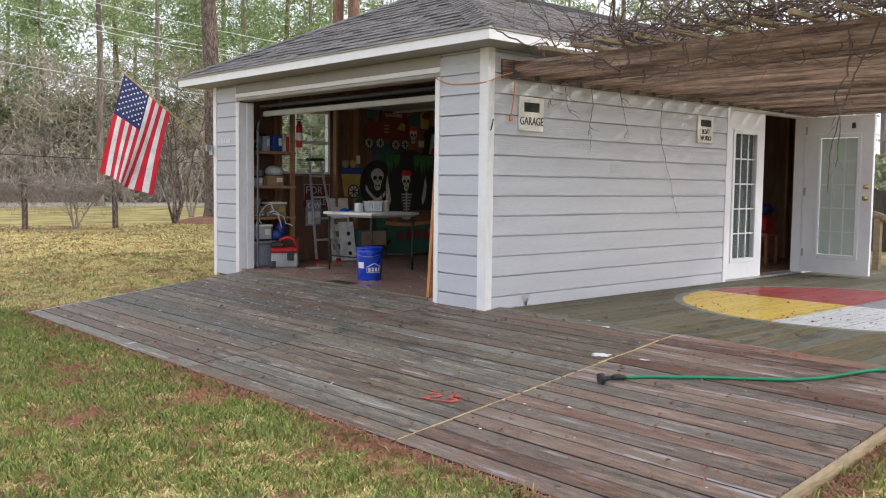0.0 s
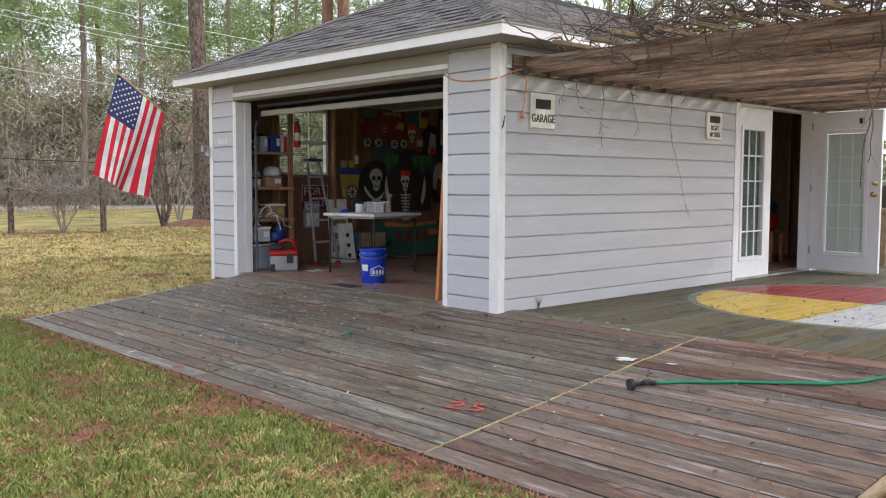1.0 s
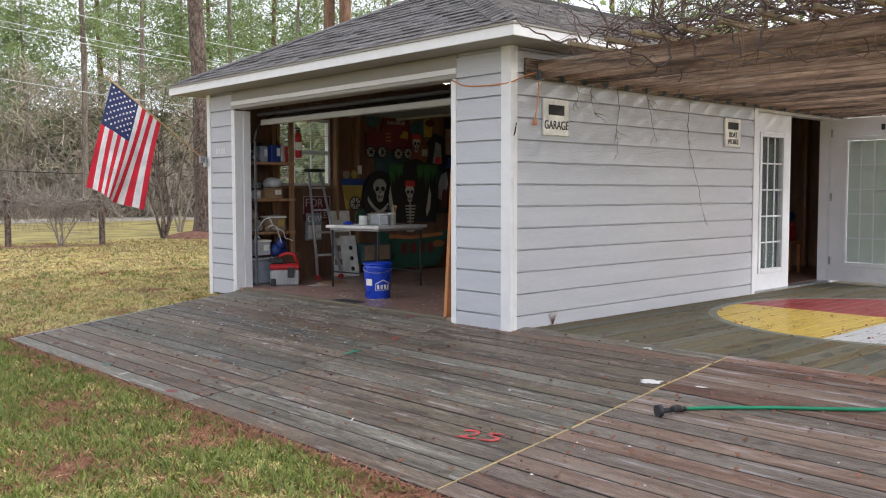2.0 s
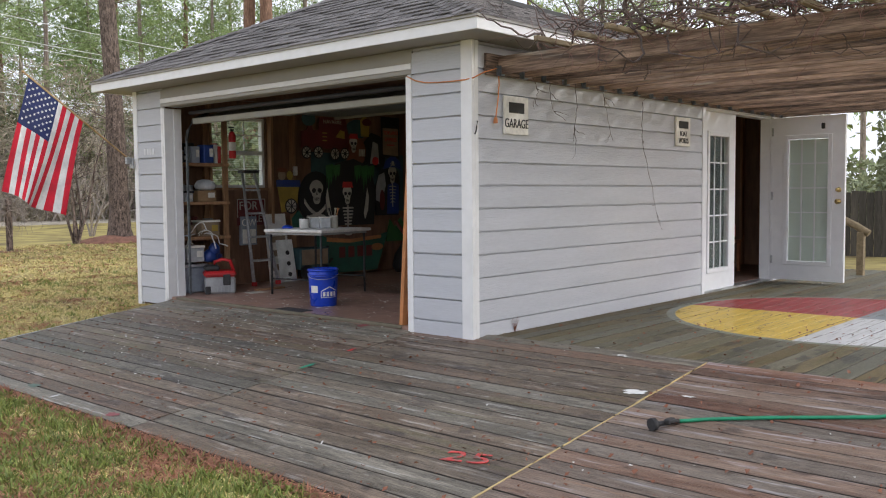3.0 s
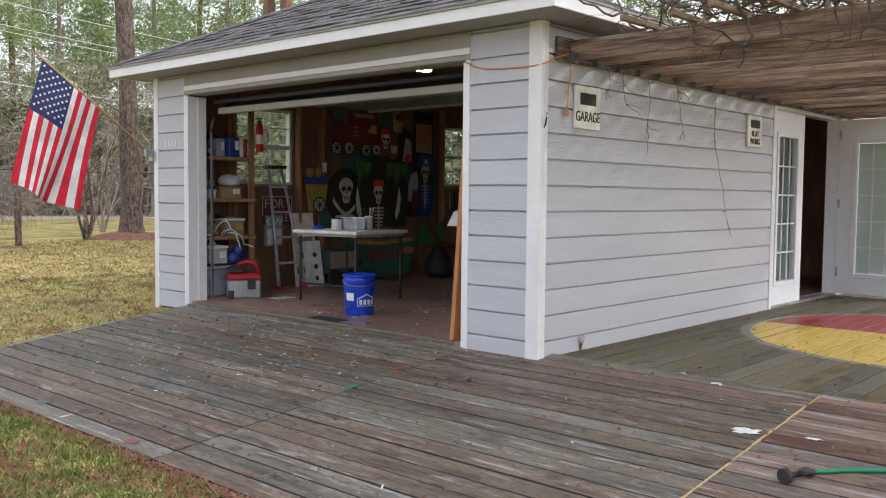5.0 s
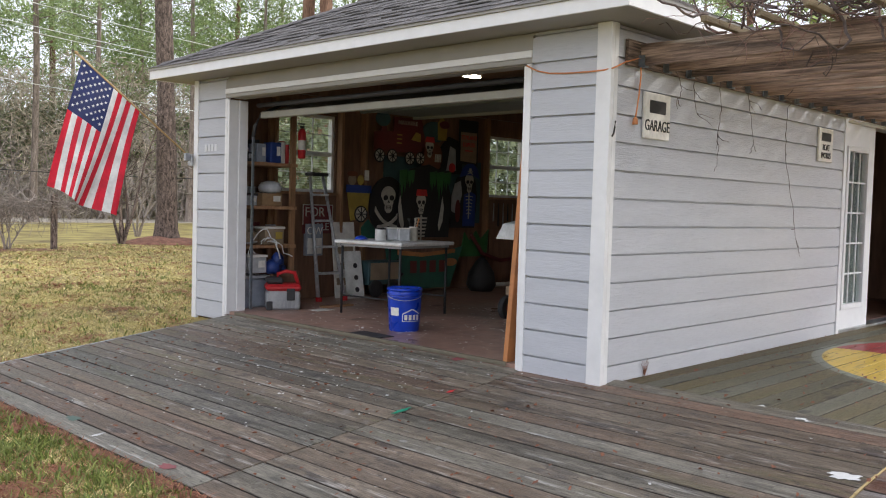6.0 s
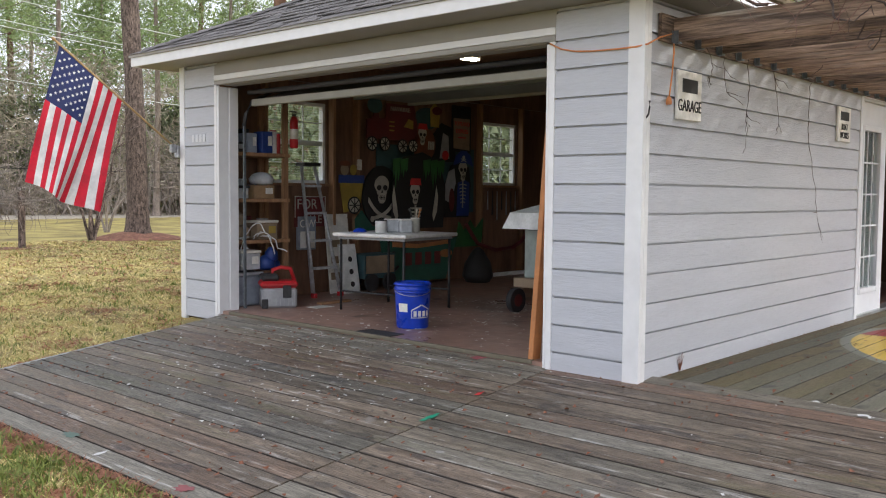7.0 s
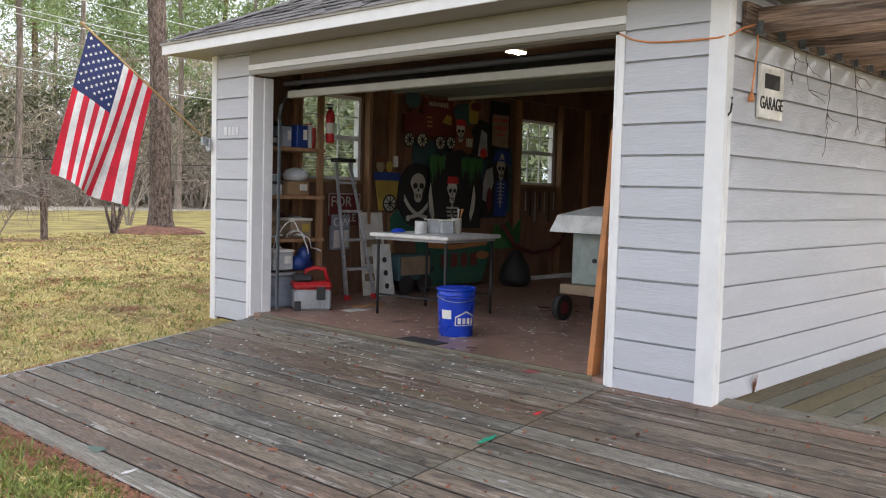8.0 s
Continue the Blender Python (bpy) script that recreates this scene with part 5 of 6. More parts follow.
# small green wagon with black wheels under the mural
cart = thing("toy_wagon", (2.05, 4.62, FLOOR), "low green toy wagon with black wheels", "wagon")
part("box", boxes((0, 0.5, 0, 0.25, 0.14, 0.42), bevel=0.01), "skin_teal", cart)
for x in (0.10, 0.38):
    part("wheel", tube(bmesh.new(), [(x, -0.035, 0.10), (x, -0.005, 0.10)], 0.10, 18), "dark", cart)
    part("wheel", tube(bmesh.new(), [(x, 0.255, 0.10), (x, 0.285, 0.10)], 0.10, 18), "dark", cart)
part("panel", boxes((0.03, 0.47, -0.006, 0.0, 0.20, 0.40)), "tan", cart)

# ---- folding table and what stands on it ----
table = thing("folding_table", (1.273, 3.343, FLOOR), "square white plastic folding table with dark metal legs", "table", rz=8)
part("tabletop", boxes((-0.43, 0.43, -0.43, 0.43, 0.70, 0.735), bevel=0.008), "tabletop", table)
part("apron", boxes((-0.39, 0.39, -0.39, 0.39, 0.675, 0.699)), "greyplastic", table)
for x in (-0.37, 0.37):
    for y in (-0.37, 0.37):
        part("leg", tube(bmesh.new(), [(x, y, 0.0), (x * 1.0, y, 0.674)], 0.0125, 8), "dark", table)
    part("crossbar", tube(bmesh.new(), [(x, -0.37, 0.18), (x, 0.37, 0.18)], 0.009, 6), "dark", table)
TT = FLOOR + 0.736
x, y = 1.09, 3.36
can(x, y, TT, 0.055, 0.11, "paint_white", "open paint can with a white label", "paint_can", "dark")
for x, y, w in ((1.24, 3.36, 0.12), (1.28, 3.23, 0.12)):
    tub = thing("plastic_tub", (x, y, TT), "cloudy plastic tub of paint on the table", "tub", rz=-31)
    bm = boxes((-w / 2, w / 2, -w / 2, w / 2, 0, 0.125), bevel=0.012)
    part("body", bm, "clear", tub)
    part("rim", boxes((-w / 2 - 0.006, w / 2 + 0.006, -w / 2 - 0.006, w / 2 + 0.006, 0.118, 0.13), bevel=0.003), "sign_white", tub)
x, y = 1.40, 3.21
jar = can(x, y, TT, 0.045, 0.13, "bone", "cloudy jar holding upright paint brushes", "jar", "sign_white")
for k, (dx, dy, m_) in enumerate(((0.01, 0.0, "bone"), (-0.02, 0.01, "dark"), (0.015, -0.015, "rustwood"))):
    part("paintbrush", tube(bmesh.new(), [(dx, dy, 0.10), (dx * 2.2, dy * 2, 0.20), (dx * 2.6, dy * 2.3, 0.225)], [0.006, 0.008, 0.016], 6), m_, jar)
x, y = 1.06, 3.62
bm = bmesh.new()
lathe(bm, [(0.07, 0.0), (0.06, 0.02), (0.03, 0.035), (0.005, 0.04)], 9)
solid("blue_rag", bm, "blue", "crumpled blue glove on the table", "rag", at=(x, y, TT))

# ---- blue bucket ----
bucket = thing("bucket", (0.53, 2.40, FLOOR), "blue plastic bucket with white label on the floor", "bucket", rz=-45)
bm = bmesh.new()
lathe(bm, [(0.128, 0.0), (0.132, 0.006), (0.148, 0.30), (0.150, 0.375), (0.145, 0.375), (0.142, 0.30), (0.126, 0.012), (0.0, 0.010)], 36)
part("body", bm, "blue", bucket)
for z, r in ((0.355, 0.158), (0.315, 0.156), (0.295, 0.154)):
    bm = bmesh.new()
    lathe(bm, [(0.145, z), (r, z), (r, z + 0.012), (0.148, z + 0.014)], 36)
    part("rim", bm, "blue", bucket)
part("bail", tube(bmesh.new(), [(0.155 * math.cos(a), 0.155 * math.sin(a) - 0.012, 0.325 - 0.05 * math.sin(-a)) for a in (-math.pi * k / 12 for k in range(13))], 0.003, 6), "steel", bucket)


def wrap(parent, name, a0, a1, z0, z1, material, r=0.145, roof_peak=0.0):
    bm = bmesh.new()
    n = 10
    lo, hi = [], []
    for k in range(n + 1):
        a = radians(a0 + (a1 - a0) * k / n)
        rr0, rr1 = 0.128 + 0.020 * z0 / 0.3 + 0.004, 0.128 + 0.020 * z1 / 0.3 + 0.004
        top = z1 + roof_peak * (1 - abs(2 * k / n - 1))
        lo.append(bm.verts.new((rr0 * math.cos(a), rr0 * math.sin(a), z0)))
        hi.append(bm.verts.new((rr1 * math.cos(a), rr1 * math.sin(a), top)))
    for k in range(n):
        bm.faces.new((lo[k], lo[k + 1], hi[k + 1], hi[k]))
    return part(name, bm, material, parent)


# a pale sticker and the outline of a gabled badge, facing the ramp
wrap(bucket, "sticker", -142, -108, 0.14, 0.21, "sign_white")
badge = wrap(bucket, "badge", -96, -25, 0.09, 0.16, "sign_white", roof_peak=0.045)
for k, (a0, a1) in enumerate(((-93, -28),)):
    bm = bmesh.new()
    lo, hi = [], []
    for q in range(11):
        a = radians(a0 + (a1 - a0) * q / 10)
        r0, r1 = 0.1355 + 0.006 + 0.0005, 0.1385 + 0.006 + 0.0005
        lo.append(bm.verts.new((r0 * math.cos(a), r0 * math.sin(a), 0.097)))
        hi.append(bm.verts.new((r1 * math.cos(a), r1 * math.sin(a), 0.153 + 0.04 * (1 - abs(2 * q / 10 - 1)))))
    for q in range(10):
        bm.faces.new((lo[q], lo[q + 1], hi[q + 1], hi[q]))
    part("badge_field", bm, "blue", bucket)
for k in range(4):
    a0 = -88 + 15 * k
    bm = bmesh.new()
    q = [bm.verts.new((0.1465 * math.cos(radians(a)), 0.1465 * math.sin(radians(a)), z)) for a, z in ((a0, 0.105), (a0 + 10, 0.105), (a0 + 10, 0.15), (a0, 0.15))]
    bm.faces.new(q)
    part("lettering_bar", bm, "sign_white", bucket)

# ---- table saw under its cover ----
saw = thing("table_saw", (2.20, 2.01, FLOOR), "grey table saw on a wheeled stand under a white cover", "table saw")
part("cabinet", boxes((-0.26, 0.26, -0.30, 0.30, 0.33, 0.78), bevel=0.01), "sawgrey", saw)
part("stand", boxes((-0.32, 0.32, -0.36, 0.38, 0.24, 0.328), bevel=0.008), "tan", saw)
part("access_panel", boxes((-0.285, -0.262, -0.02, 0.10, 0.42, 0.74), bevel=0.004), "sawgrey", saw)
part("crank_hub", tube(bmesh.new(), [(-0.30, 0.04, 0.55), (-0.284, 0.04, 0.55)], 0.02, 12), "dark", saw)
bm = bmesh.new()
lo = [bm.verts.new(p) for p in ((-0.42, -0.62, 0.79), (0.45, -0.62, 0.79), (0.45, 0.44, 0.79), (-0.42, 0.44, 0.79))]
mid = [bm.verts.new(p) for p in ((-0.38, -0.58, 0.94), (0.42, -0.58, 0.94), (0.42, 0.38, 0.94), (-0.38, 0.38, 0.94))]
hi = [bm.verts.new(p) for p in ((-0.15, -0.35, 1.02), (0.22, -0.35, 1.02), (0.22, 0.18, 1.02), (-0.15, 0.18, 1.02))]
for u, w in ((lo, mid), (mid, hi)):
    for k in range(4):
        bm.faces.new((u[k], u[(k + 1) % 4], w[(k + 1) % 4], w[k]))
bm.faces.new(hi)
bm.faces.new(lo[::-1])
part("cover", bm, "lightbar", saw, "white sheet cover over the saw")
for x in (-0.30, 0.30):
    for y in (-0.34, 0.36):
        w = part("wheel", tube(bmesh.new(), [(x, y - 0.03, 0.115), (x, y + 0.03, 0.115)], 0.115, 20), "dark", saw)
        part("rim", tube(bmesh.new(), [(x, y - 0.033, 0.115), (x, y + 0.033, 0.115)], 0.06, 14), "maroon", w, "dark red wheel rim")
plank_ = solid("leaning_plank", boxes((-0.045, 0.045, -0.02, 0.02, 0, 1.52), bevel=0.003), "rustwood", "orange-brown plank leaning beside the door jamb", "plank")
plank_.matrix_world = pose(0.06, 0.808, FLOOR, 4.2, 0, 0)

# ---- things beside the far window, on the floor and in the corners ----
rack = thing("tool_rack", (4.40, 4.80, 0.42), "dark hand tools hanging in a row under the window", "tool rack")
part("backboard", boxes((0, 0.75, 0.03, 0.045, 0.0, 0.80)), "inner", rack)
for k in range(7):
    part("tool", tube(bmesh.new(), [(0.06 + 0.1 * k, 0.01, 0.76), (0.06 + 0.1 * k, 0.01, 0.76 - 0.25 - 0.07 * (k % 3))], [0.006, 0.012], 6), "dark" if k % 2 else "steel", rack)
hose2 = solid("red_hose", tube(bmesh.new(), [(3.95, 4.75, 0.75), (4.15, 4.72, 0.5), (4.5, 4.7, 0.40), (4.9, 4.72, 0.42), (5.15, 4.75, 0.50), (5.35, 4.78, 0.7)], 0.026, 8), "maroon", "dark red flexible duct slung along the wall", "duct")
solid("white_skirting", boxes((4.25, 5.6, 4.80, 4.84, FLOOR, FLOOR + 0.05)), "lightbar", "white timber length on the floor by the wall", "timber length")
solid("black_sack", lathe(bmesh.new(), [(0.15, 0), (0.20, 0.08), (0.17, 0.24), (0.07, 0.40), (0.02, 0.44)], 11), "ink", "black bag standing by the wall", "bag", at=(3.90, 4.50, FLOOR))
solid("doormat", boxes((0.02, 0.19, 2.16, 2.54, FLOOR + 0.001, FLOOR + 0.006)), "dark", "thin dark mat at the threshold", "mat")
solid("threshold_strip", boxes((-0.01, 0.03, 0.78, 4.24, 0.005, 0.034), bevel=0.004), "moss_conc", "weathered timber threshold strip", "threshold", kind="structure")
solid("wood_offcut", boxes((0.95, 1.35, 4.05, 4.13, FLOOR, FLOOR + 0.02), bevel=0.002), "stud", "pale wood offcut on the floor", "offcut")
solid("paper_sheet", boxes((0.72, 0.95, 3.86, 4.02, FLOOR + 0.001, FLOOR + 0.003)), "sign_white", "white paper sheet lying on the floor", "paper")
solid("outlet_box", boxes((2.14, 2.20, 4.82, 4.85, 1.40, 1.52), bevel=0.004), "sign_white", "white switch box on a stud", "switch")
# stool is invented, only to hold up the jacket
stool = thing("wooden_stool", (6.55, 0.90, FLOOR), "plain wooden stool added inside the double doors to carry the jacket", "stool")
part("seat", boxes((-0.18, 0.18, -0.18, 0.18, 0.40, 0.44), bevel=0.006), "rustwood", stool)
for x in (-0.15, 0.15):
    for y in (-0.15, 0.15):
        part("leg", boxes((x - 0.02, x + 0.02, y - 0.02, y + 0.02, 0, 0.399)), "rustwood", stool)
# a red and navy jacket, simplified to two rounded blocks
bag = thing("tool_bag", (6.55, 0.90, FLOOR + 0.441), "red and navy jacket, shaped as a plain block on the stool", "bag")
part("body", boxes((-0.16, 0.16, -0.12, 0.12, 0, 0.26), bevel=0.05), "paint_red", bag)
part("top", boxes((-0.15, 0.15, -0.11, 0.11, 0.262, 0.42), bevel=0.05), "navy", bag)


# ---- trees, brush and grass ----
M["bark"] = mat("pine_bark", (0.09, 0.066, 0.054), (0.25, 0.19, 0.16), 4.0, 0.95, 0.04, 1.0, stretch=(4, 4, 1.4), fine=5, contrast=0.8, spots=[((0.035, 0.026, 0.022), 7.0, 0.56)], rand=0.12)
M["bark_red"] = mat("red_pine_bark", (0.16, 0.09, 0.06), (0.27, 0.16, 0.11), 3.0, 0.95, 0.04, 1.0, stretch=(4, 4, 0.8), fine=4, contrast=0.5, rand=0.12)
M["bark_grey"] = mat("grey_pine_bark", (0.17, 0.135, 0.11), (0.33, 0.275, 0.235), 3.0, 0.95, 0.04, 1.0, stretch=(4, 4, 0.8), fine=4, contrast=0.4, rand=0.2)
M["twig"] = mat("grey_twigs", (0.27, 0.23, 0.20), (0.43, 0.375, 0.33), 4.0, 0.9, 0.05, 0.2, island=True, rand=0.2)
M["needles"] = mat("pine_needles", (0.19, 0.29, 0.10), (0.36, 0.44, 0.20), 5.0, 0.7, 0.1, 0.0, island=True, rand=0.25)
M["brush_leaf"] = mat("dark_evergreen_leaves", (0.15, 0.18, 0.10), (0.29, 0.32, 0.18), 5.0, 0.7, 0.1, 0.0, island=True, rand=0.3)
M["brown_leaf"] = mat("dry_brown_brush", (0.38, 0.335, 0.25), (0.58, 0.51, 0.40), 5.0, 0.9, 0.05, 0.0, island=True, rand=0.3)
M["leaf_light"] = mat("light_green_leaves", (0.24, 0.36, 0.11), (0.42, 0.50, 0.20), 5.0, 0.7, 0.1, 0.0, island=True, rand=0.25)
M["straw"] = mat("red_pine_straw", (0.24, 0.10, 0.06), (0.38, 0.18, 0.11), 6.0, 0.9, 0.05, 0.0, island=True, rand=0.25)


def shards(centres, sizes, seed, flat=False, slim=1.0):
    """One leaf-like triangle at each centre, turned at random."""
    r = np.random.RandomState(seed)
    c = np.asarray(centres, float)
    n = len(c)
    s = np.asarray(sizes, float).reshape(-1, 1) * np.ones((n, 1))
    a = r.normal(size=(n, 3))
    b = r.normal(size=(n, 3))
    if flat:
        a[:, 2] *= 0.2
    a /= np.linalg.norm(a, axis=1, keepdims=True)
    b -= a * (a * b).sum(1, keepdims=True)
    b /= np.linalg.norm(b, axis=1, keepdims=True)
    v = np.stack([c - a * s * 0.5 - b * s * 0.3 * slim, c + a * s * 0.6, c - a * s * 0.3 + b * s * 0.5 * slim], 1).reshape(-1, 3)
    return v, np.arange(3 * n).reshape(-1, 3)


def mesh_of(name, v, f, material):
    me = bpy.data.meshes.new(name)
    me.from_pydata(v.tolist(), [], f.tolist())
    me.materials.append(M[material])
    return me


def pine(seed, height, r0, clear, bark, spread, tufts):
    """Trunk with a flared foot, bare limbs, and needle tufts on the upper limbs. clear: height of the first living limb."""
    r = random.Random(seed)
    t = new("pine_tree")
    lean = (r.uniform(-0.02, 0.02), r.uniform(-0.02, 0.02))
    axis = lambda z: Vector((lean[0] * z + 0.05 * math.sin(z * 0.4 + seed), lean[1] * z + 0.05 * math.cos(z * 0.5 + seed), z))
    bm = bmesh.new()
    zs = [-0.3, 0.0, 0.15, 0.4, 0.9] + [0.9 + (height - 0.9) * k / 14 for k in range(1, 15)]
    tube(bm, [axis(z) for z in zs], [r0 * (1.75 if z <= 0 else 1 + 0.6 * math.exp(-z / 0.3)) * (1 - 0.72 * max(z, 0) / height) for z in zs], 14)
    for v in bm.verts:
        v.co += Vector((noise.noise(v.co * 3 + Vector((seed, 0, 0))), noise.noise(v.co * 3 + Vector((0, seed, 0))), 0)) * r0 * 0.12
    part("trunk", bm, bark, t)
    limbs, tips = bmesh.new(), []
    z = clear * 0.45
    while z < height:
        a, living = r.uniform(0, 6.3), z > clear
        ln = (spread * (1.05 - 0.7 * max(z - clear, 0) / max(height - clear, 1)) if living else r.uniform(0.4, 1.2)) * r.uniform(0.6, 1.1)
        pts, rs = ramble(r, axis(z), (math.cos(a), math.sin(a), 0.25), 7, ln / 6, 0.16, -0.02, r0 * (0.16 if living else 0.09), 0.008)
        tube(limbs, pts, rs, 5, False)
        if living:
            for p in pts[2:]:
                tips += [p + Vector((r.gauss(0, 0.28), r.gauss(0, 0.28), r.gauss(0.05, 0.2))) for _ in range(3)]
        z += r.uniform(0.25, 0.6) if living else r.uniform(0.8, 2.0)
    tagged(part("branchwork", limbs, bark, t), kind="stuff")
    rr = np.random.RandomState(seed)
    base = np.array([tuple(p) for p in tips])
    c = base[rr.randint(0, len(base), tufts)] + rr.normal(size=(tufts, 3)) * (0.16, 0.16, 0.12)
    v, f = shards(c, rr.uniform(0.14, 0.32, tufts), seed, slim=0.3)
    crown = new("crown", mesh_of("crown", v, f, "needles"))
    crown.parent = t
    return t


def polar(az, d, z=-0.15):
    return (-5.0 + d * math.cos(radians(az)), -4.5 + d * math.sin(radians(az)), z)


big = pine(1, 24, 0.28, 9.0, "bark", 3.0, 7000)
tagged(big, "tall pine with rugged bark in a mulched bed", "tree")
big.matrix_world = pose(7.50, 19.30, -0.15)
proto = [pine(2, 22, 0.20, 8.5, "bark_red", 2.6, 6000), pine(3, 20, 0.17, 7.0, "bark_grey", 2.6, 6500), pine(4, 17, 0.14, 5.0, "bark_grey", 2.4, 6500)]
spots = [(54.4, 26, 1.0, 0), (53.3, 25.4, 1.05, 0)]
rs_ = random.Random(17)
spots += [(75.2, 42, 1.0, 1), (69.0, 45, 1.0, 1), (72.0, 58, 1.0, 2), (65.5, 55, 1.1, 1), (63.0, 60, 1.1, 2), (60.5, 50, 1.0, 1), (58.0, 62, 1.15, 0), (56.3, 48, 1.0, 2), (50.5, 52, 1.1, 1), (47.0, 60, 1.1, 2),
          (79.0, 50, 1.0, 2), (78.0, 62, 1.2, 0), (68.0, 66, 1.2, 0), (61.8, 72, 1.25, 0), (55.0, 70, 1.2, 1), (43.5, 45, 1.0, 1), (40.0, 55, 1.1, 2), (33.2, 34, 0.95, 1), (32.2, 35, 0.95, 2), (27.0, 40, 1.0, 0), (24.5, 30, 0.9, 1),
          (29.5, 52, 1.1, 2), (20.5, 36, 1.0, 1), (22.5, 48, 1.1, 0), (36.5, 62, 1.15, 0), (17.0, 42, 1.0, 2), (74.0, 66, 1.2, 2), (76.3, 52, 1.1, 0), (66.8, 78, 1.25, 1), (59.0, 80, 1.3, 2)]
used = set()
for az, d, s, k in spots:
    m = pose(*polar(az, d), 0, 0, rs_.uniform(0, 360)) @ Matrix.Diagonal((s, s, s, 1))
    lab = "tall straight pine at the wood's edge"
    if k not in used:
        used.add(k)
        ob = proto[k]
        ob.matrix_world = m
        tagged(ob, lab, "tree", "pines of the wood")
    else:
        ob = copy_thing(proto[k], pose(*polar(az, d), 0, 0, rs_.uniform(0, 360)))
        ob.scale = (s, s, s)

# the wood's undergrowth and canopy
rr = np.random.RandomState(9)


def band(n, az0, az1, d0, d1, z0, z1, gap_scale, gap, size, seed, material, label, name, power=1.0, slim=1.0):
    az, d = np.radians(rr.uniform(az0, az1, n)), rr.uniform(d0, d1, n)
    z = z0 + (z1 - z0) * rr.uniform(0, 1, n) ** power
    p = np.stack([-5.0 + d * np.cos(az), -4.5 + d * np.sin(az), z], 1)
    keep = [noise.noise((q[0] * gap_scale, q[1] * gap_scale, q[2] * gap_scale * 1.2 + seed)) > gap for q in p]
    p = p[np.array(keep)]
    v, f = shards(p, rr.uniform(size * 0.6, size * 1.3, len(p)), seed, slim=slim)
    return tagged(new(name, mesh_of(name, v, f, material)), label, "woodland", kind="stuff")


band(110000, 44, 82, 58, 70, -0.3, 6.5, 0.35, -0.12, 0.26, 1, "brush_leaf", "dark evergreen undergrowth of the wood", "undergrowth", 1.2)
band(90000, 44, 82, 52, 66, -0.3, 8.5, 0.45, -0.02, 0.75, 2, "brown_leaf", "bare brown brush at the wood's edge", "brush", 1.4, 0.10)
band(150000, 44, 82, 56, 82, 3.0, 18.0, 0.20, 0.13, 0.34, 3, "needles", "green pine canopy of the wood", "canopy", 0.9, 0.45)
band(60000, 46, 82, 56, 74, 2.5, 13.0, 0.28, 0.08, 0.24, 4, "leaf_light", "paler green foliage in the wood", "foliage", 1.0, 0.6)
band(30000, 4, 16.2, 19.5, 26, -0.3, 3.1, 0.5, -0.05, 0.13, 5, "brush_leaf", "dark evergreen shrubs behind the fence", "shrubs", 1.2)
band(16000, 15, 34, 30, 40, -0.3, 2.2, 0.5, -0.1, 0.2, 15, "brush_leaf", "low evergreen thicket beyond the fence", "shrubs", 1.2)
band(7000, 14, 44, 44, 60, 2.0, 10.0, 0.25, 0.24, 0.40, 6, "needles", "thin pine foliage against the sky", "canopy")
band(5000, 24, 44, 20, 28, 3.4, 9.0, 0.4, 0.22, 0.16, 7, "leaf_light", "sparse pale leaves of a small tree", "foliage")

v, f = shards(np.stack([rr.uniform(5.5, 15, 14000), rr.uniform(9.5, 13, 14000), rr.uniform(-0.2, 3.2, 14000)], 1), rr.uniform(0.1, 0.22, 14000), 8)
tagged(new("hedge", mesh_of("hedge", v, f, "brush_leaf")), "evergreen hedge behind the garage", "hedge", kind="stuff")

# bare twigs and thin stems of the wood
bm = bmesh.new()
tr = random.Random(31)
for k in range(800):
    x, y, z = polar(tr.uniform(46, 82), tr.uniform(50, 60))
    pts, rs = ramble(tr, (x, y, z), (tr.gauss(0, 0.35), tr.gauss(0, 0.35), 1), tr.randint(6, 12), 0.55, 0.20, 0.01, tr.uniform(0.02, 0.06), 0.008)
    tube(bm, pts, rs, 4, False)
    for q in range(2):
        i = tr.randrange(2, len(pts))
        p2, r2 = ramble(tr, pts[i], (tr.gauss(0, 1), tr.gauss(0, 1), 0.5), 5, 0.4, 0.25, 0.0, 0.02, 0.006)
        tube(bm, p2, r2, 3, False)
me = finish(bm, "stems")
me.materials.append(M["twig"])
tagged(new("stems", me), "bare grey stems and saplings at the wood's edge", "woodland", kind="stuff")


def shrub(at, height, stems, seed, label, radius, bark="twig", tag="shrub"):
    r = random.Random(seed)
    s = thing("bare_shrub", (*at[:2], -0.15), label, tag)
    for k in range(stems):
        a = 2 * math.pi * k / stems + r.uniform(-0.3, 0.3)
        pts, rs = ramble(r, (0.05 * math.cos(a), 0.05 * math.sin(a), 0), (0.20 * math.cos(a), 0.20 * math.sin(a), 1), 11, height / 10, 0.10, 0.0, radius, radius * 0.25)
        part("stem", tube(bmesh.new(), pts, rs, 6, False), bark, s)
        bm = bmesh.new()
        for q in range(16):
            i = r.randrange(3, 11)
            p2, r2 = ramble(r, pts[i], (r.gauss(0, 0.8), r.gauss(0, 0.8), 0.8), 6, height / 15, 0.22, 0.0, radius * 0.35, 0.004)
            tube(bm, p2, r2, 3, False)
        tagged(part("brushwood", bm, bark, s), kind="stuff")
    return s


shrub((6.22, 19.25), 3.6, 6, 41, "bare many-stemmed crape myrtle on the lawn", 0.04, "bark", "shrub")
shrub((2.73, 17.6), 1.3, 6, 42, "small bare shrub under the vine trellis", 0.022)
shrub((8.78, 23.4), 3.2, 5, 43, "bare shrub beyond the pine", 0.035)
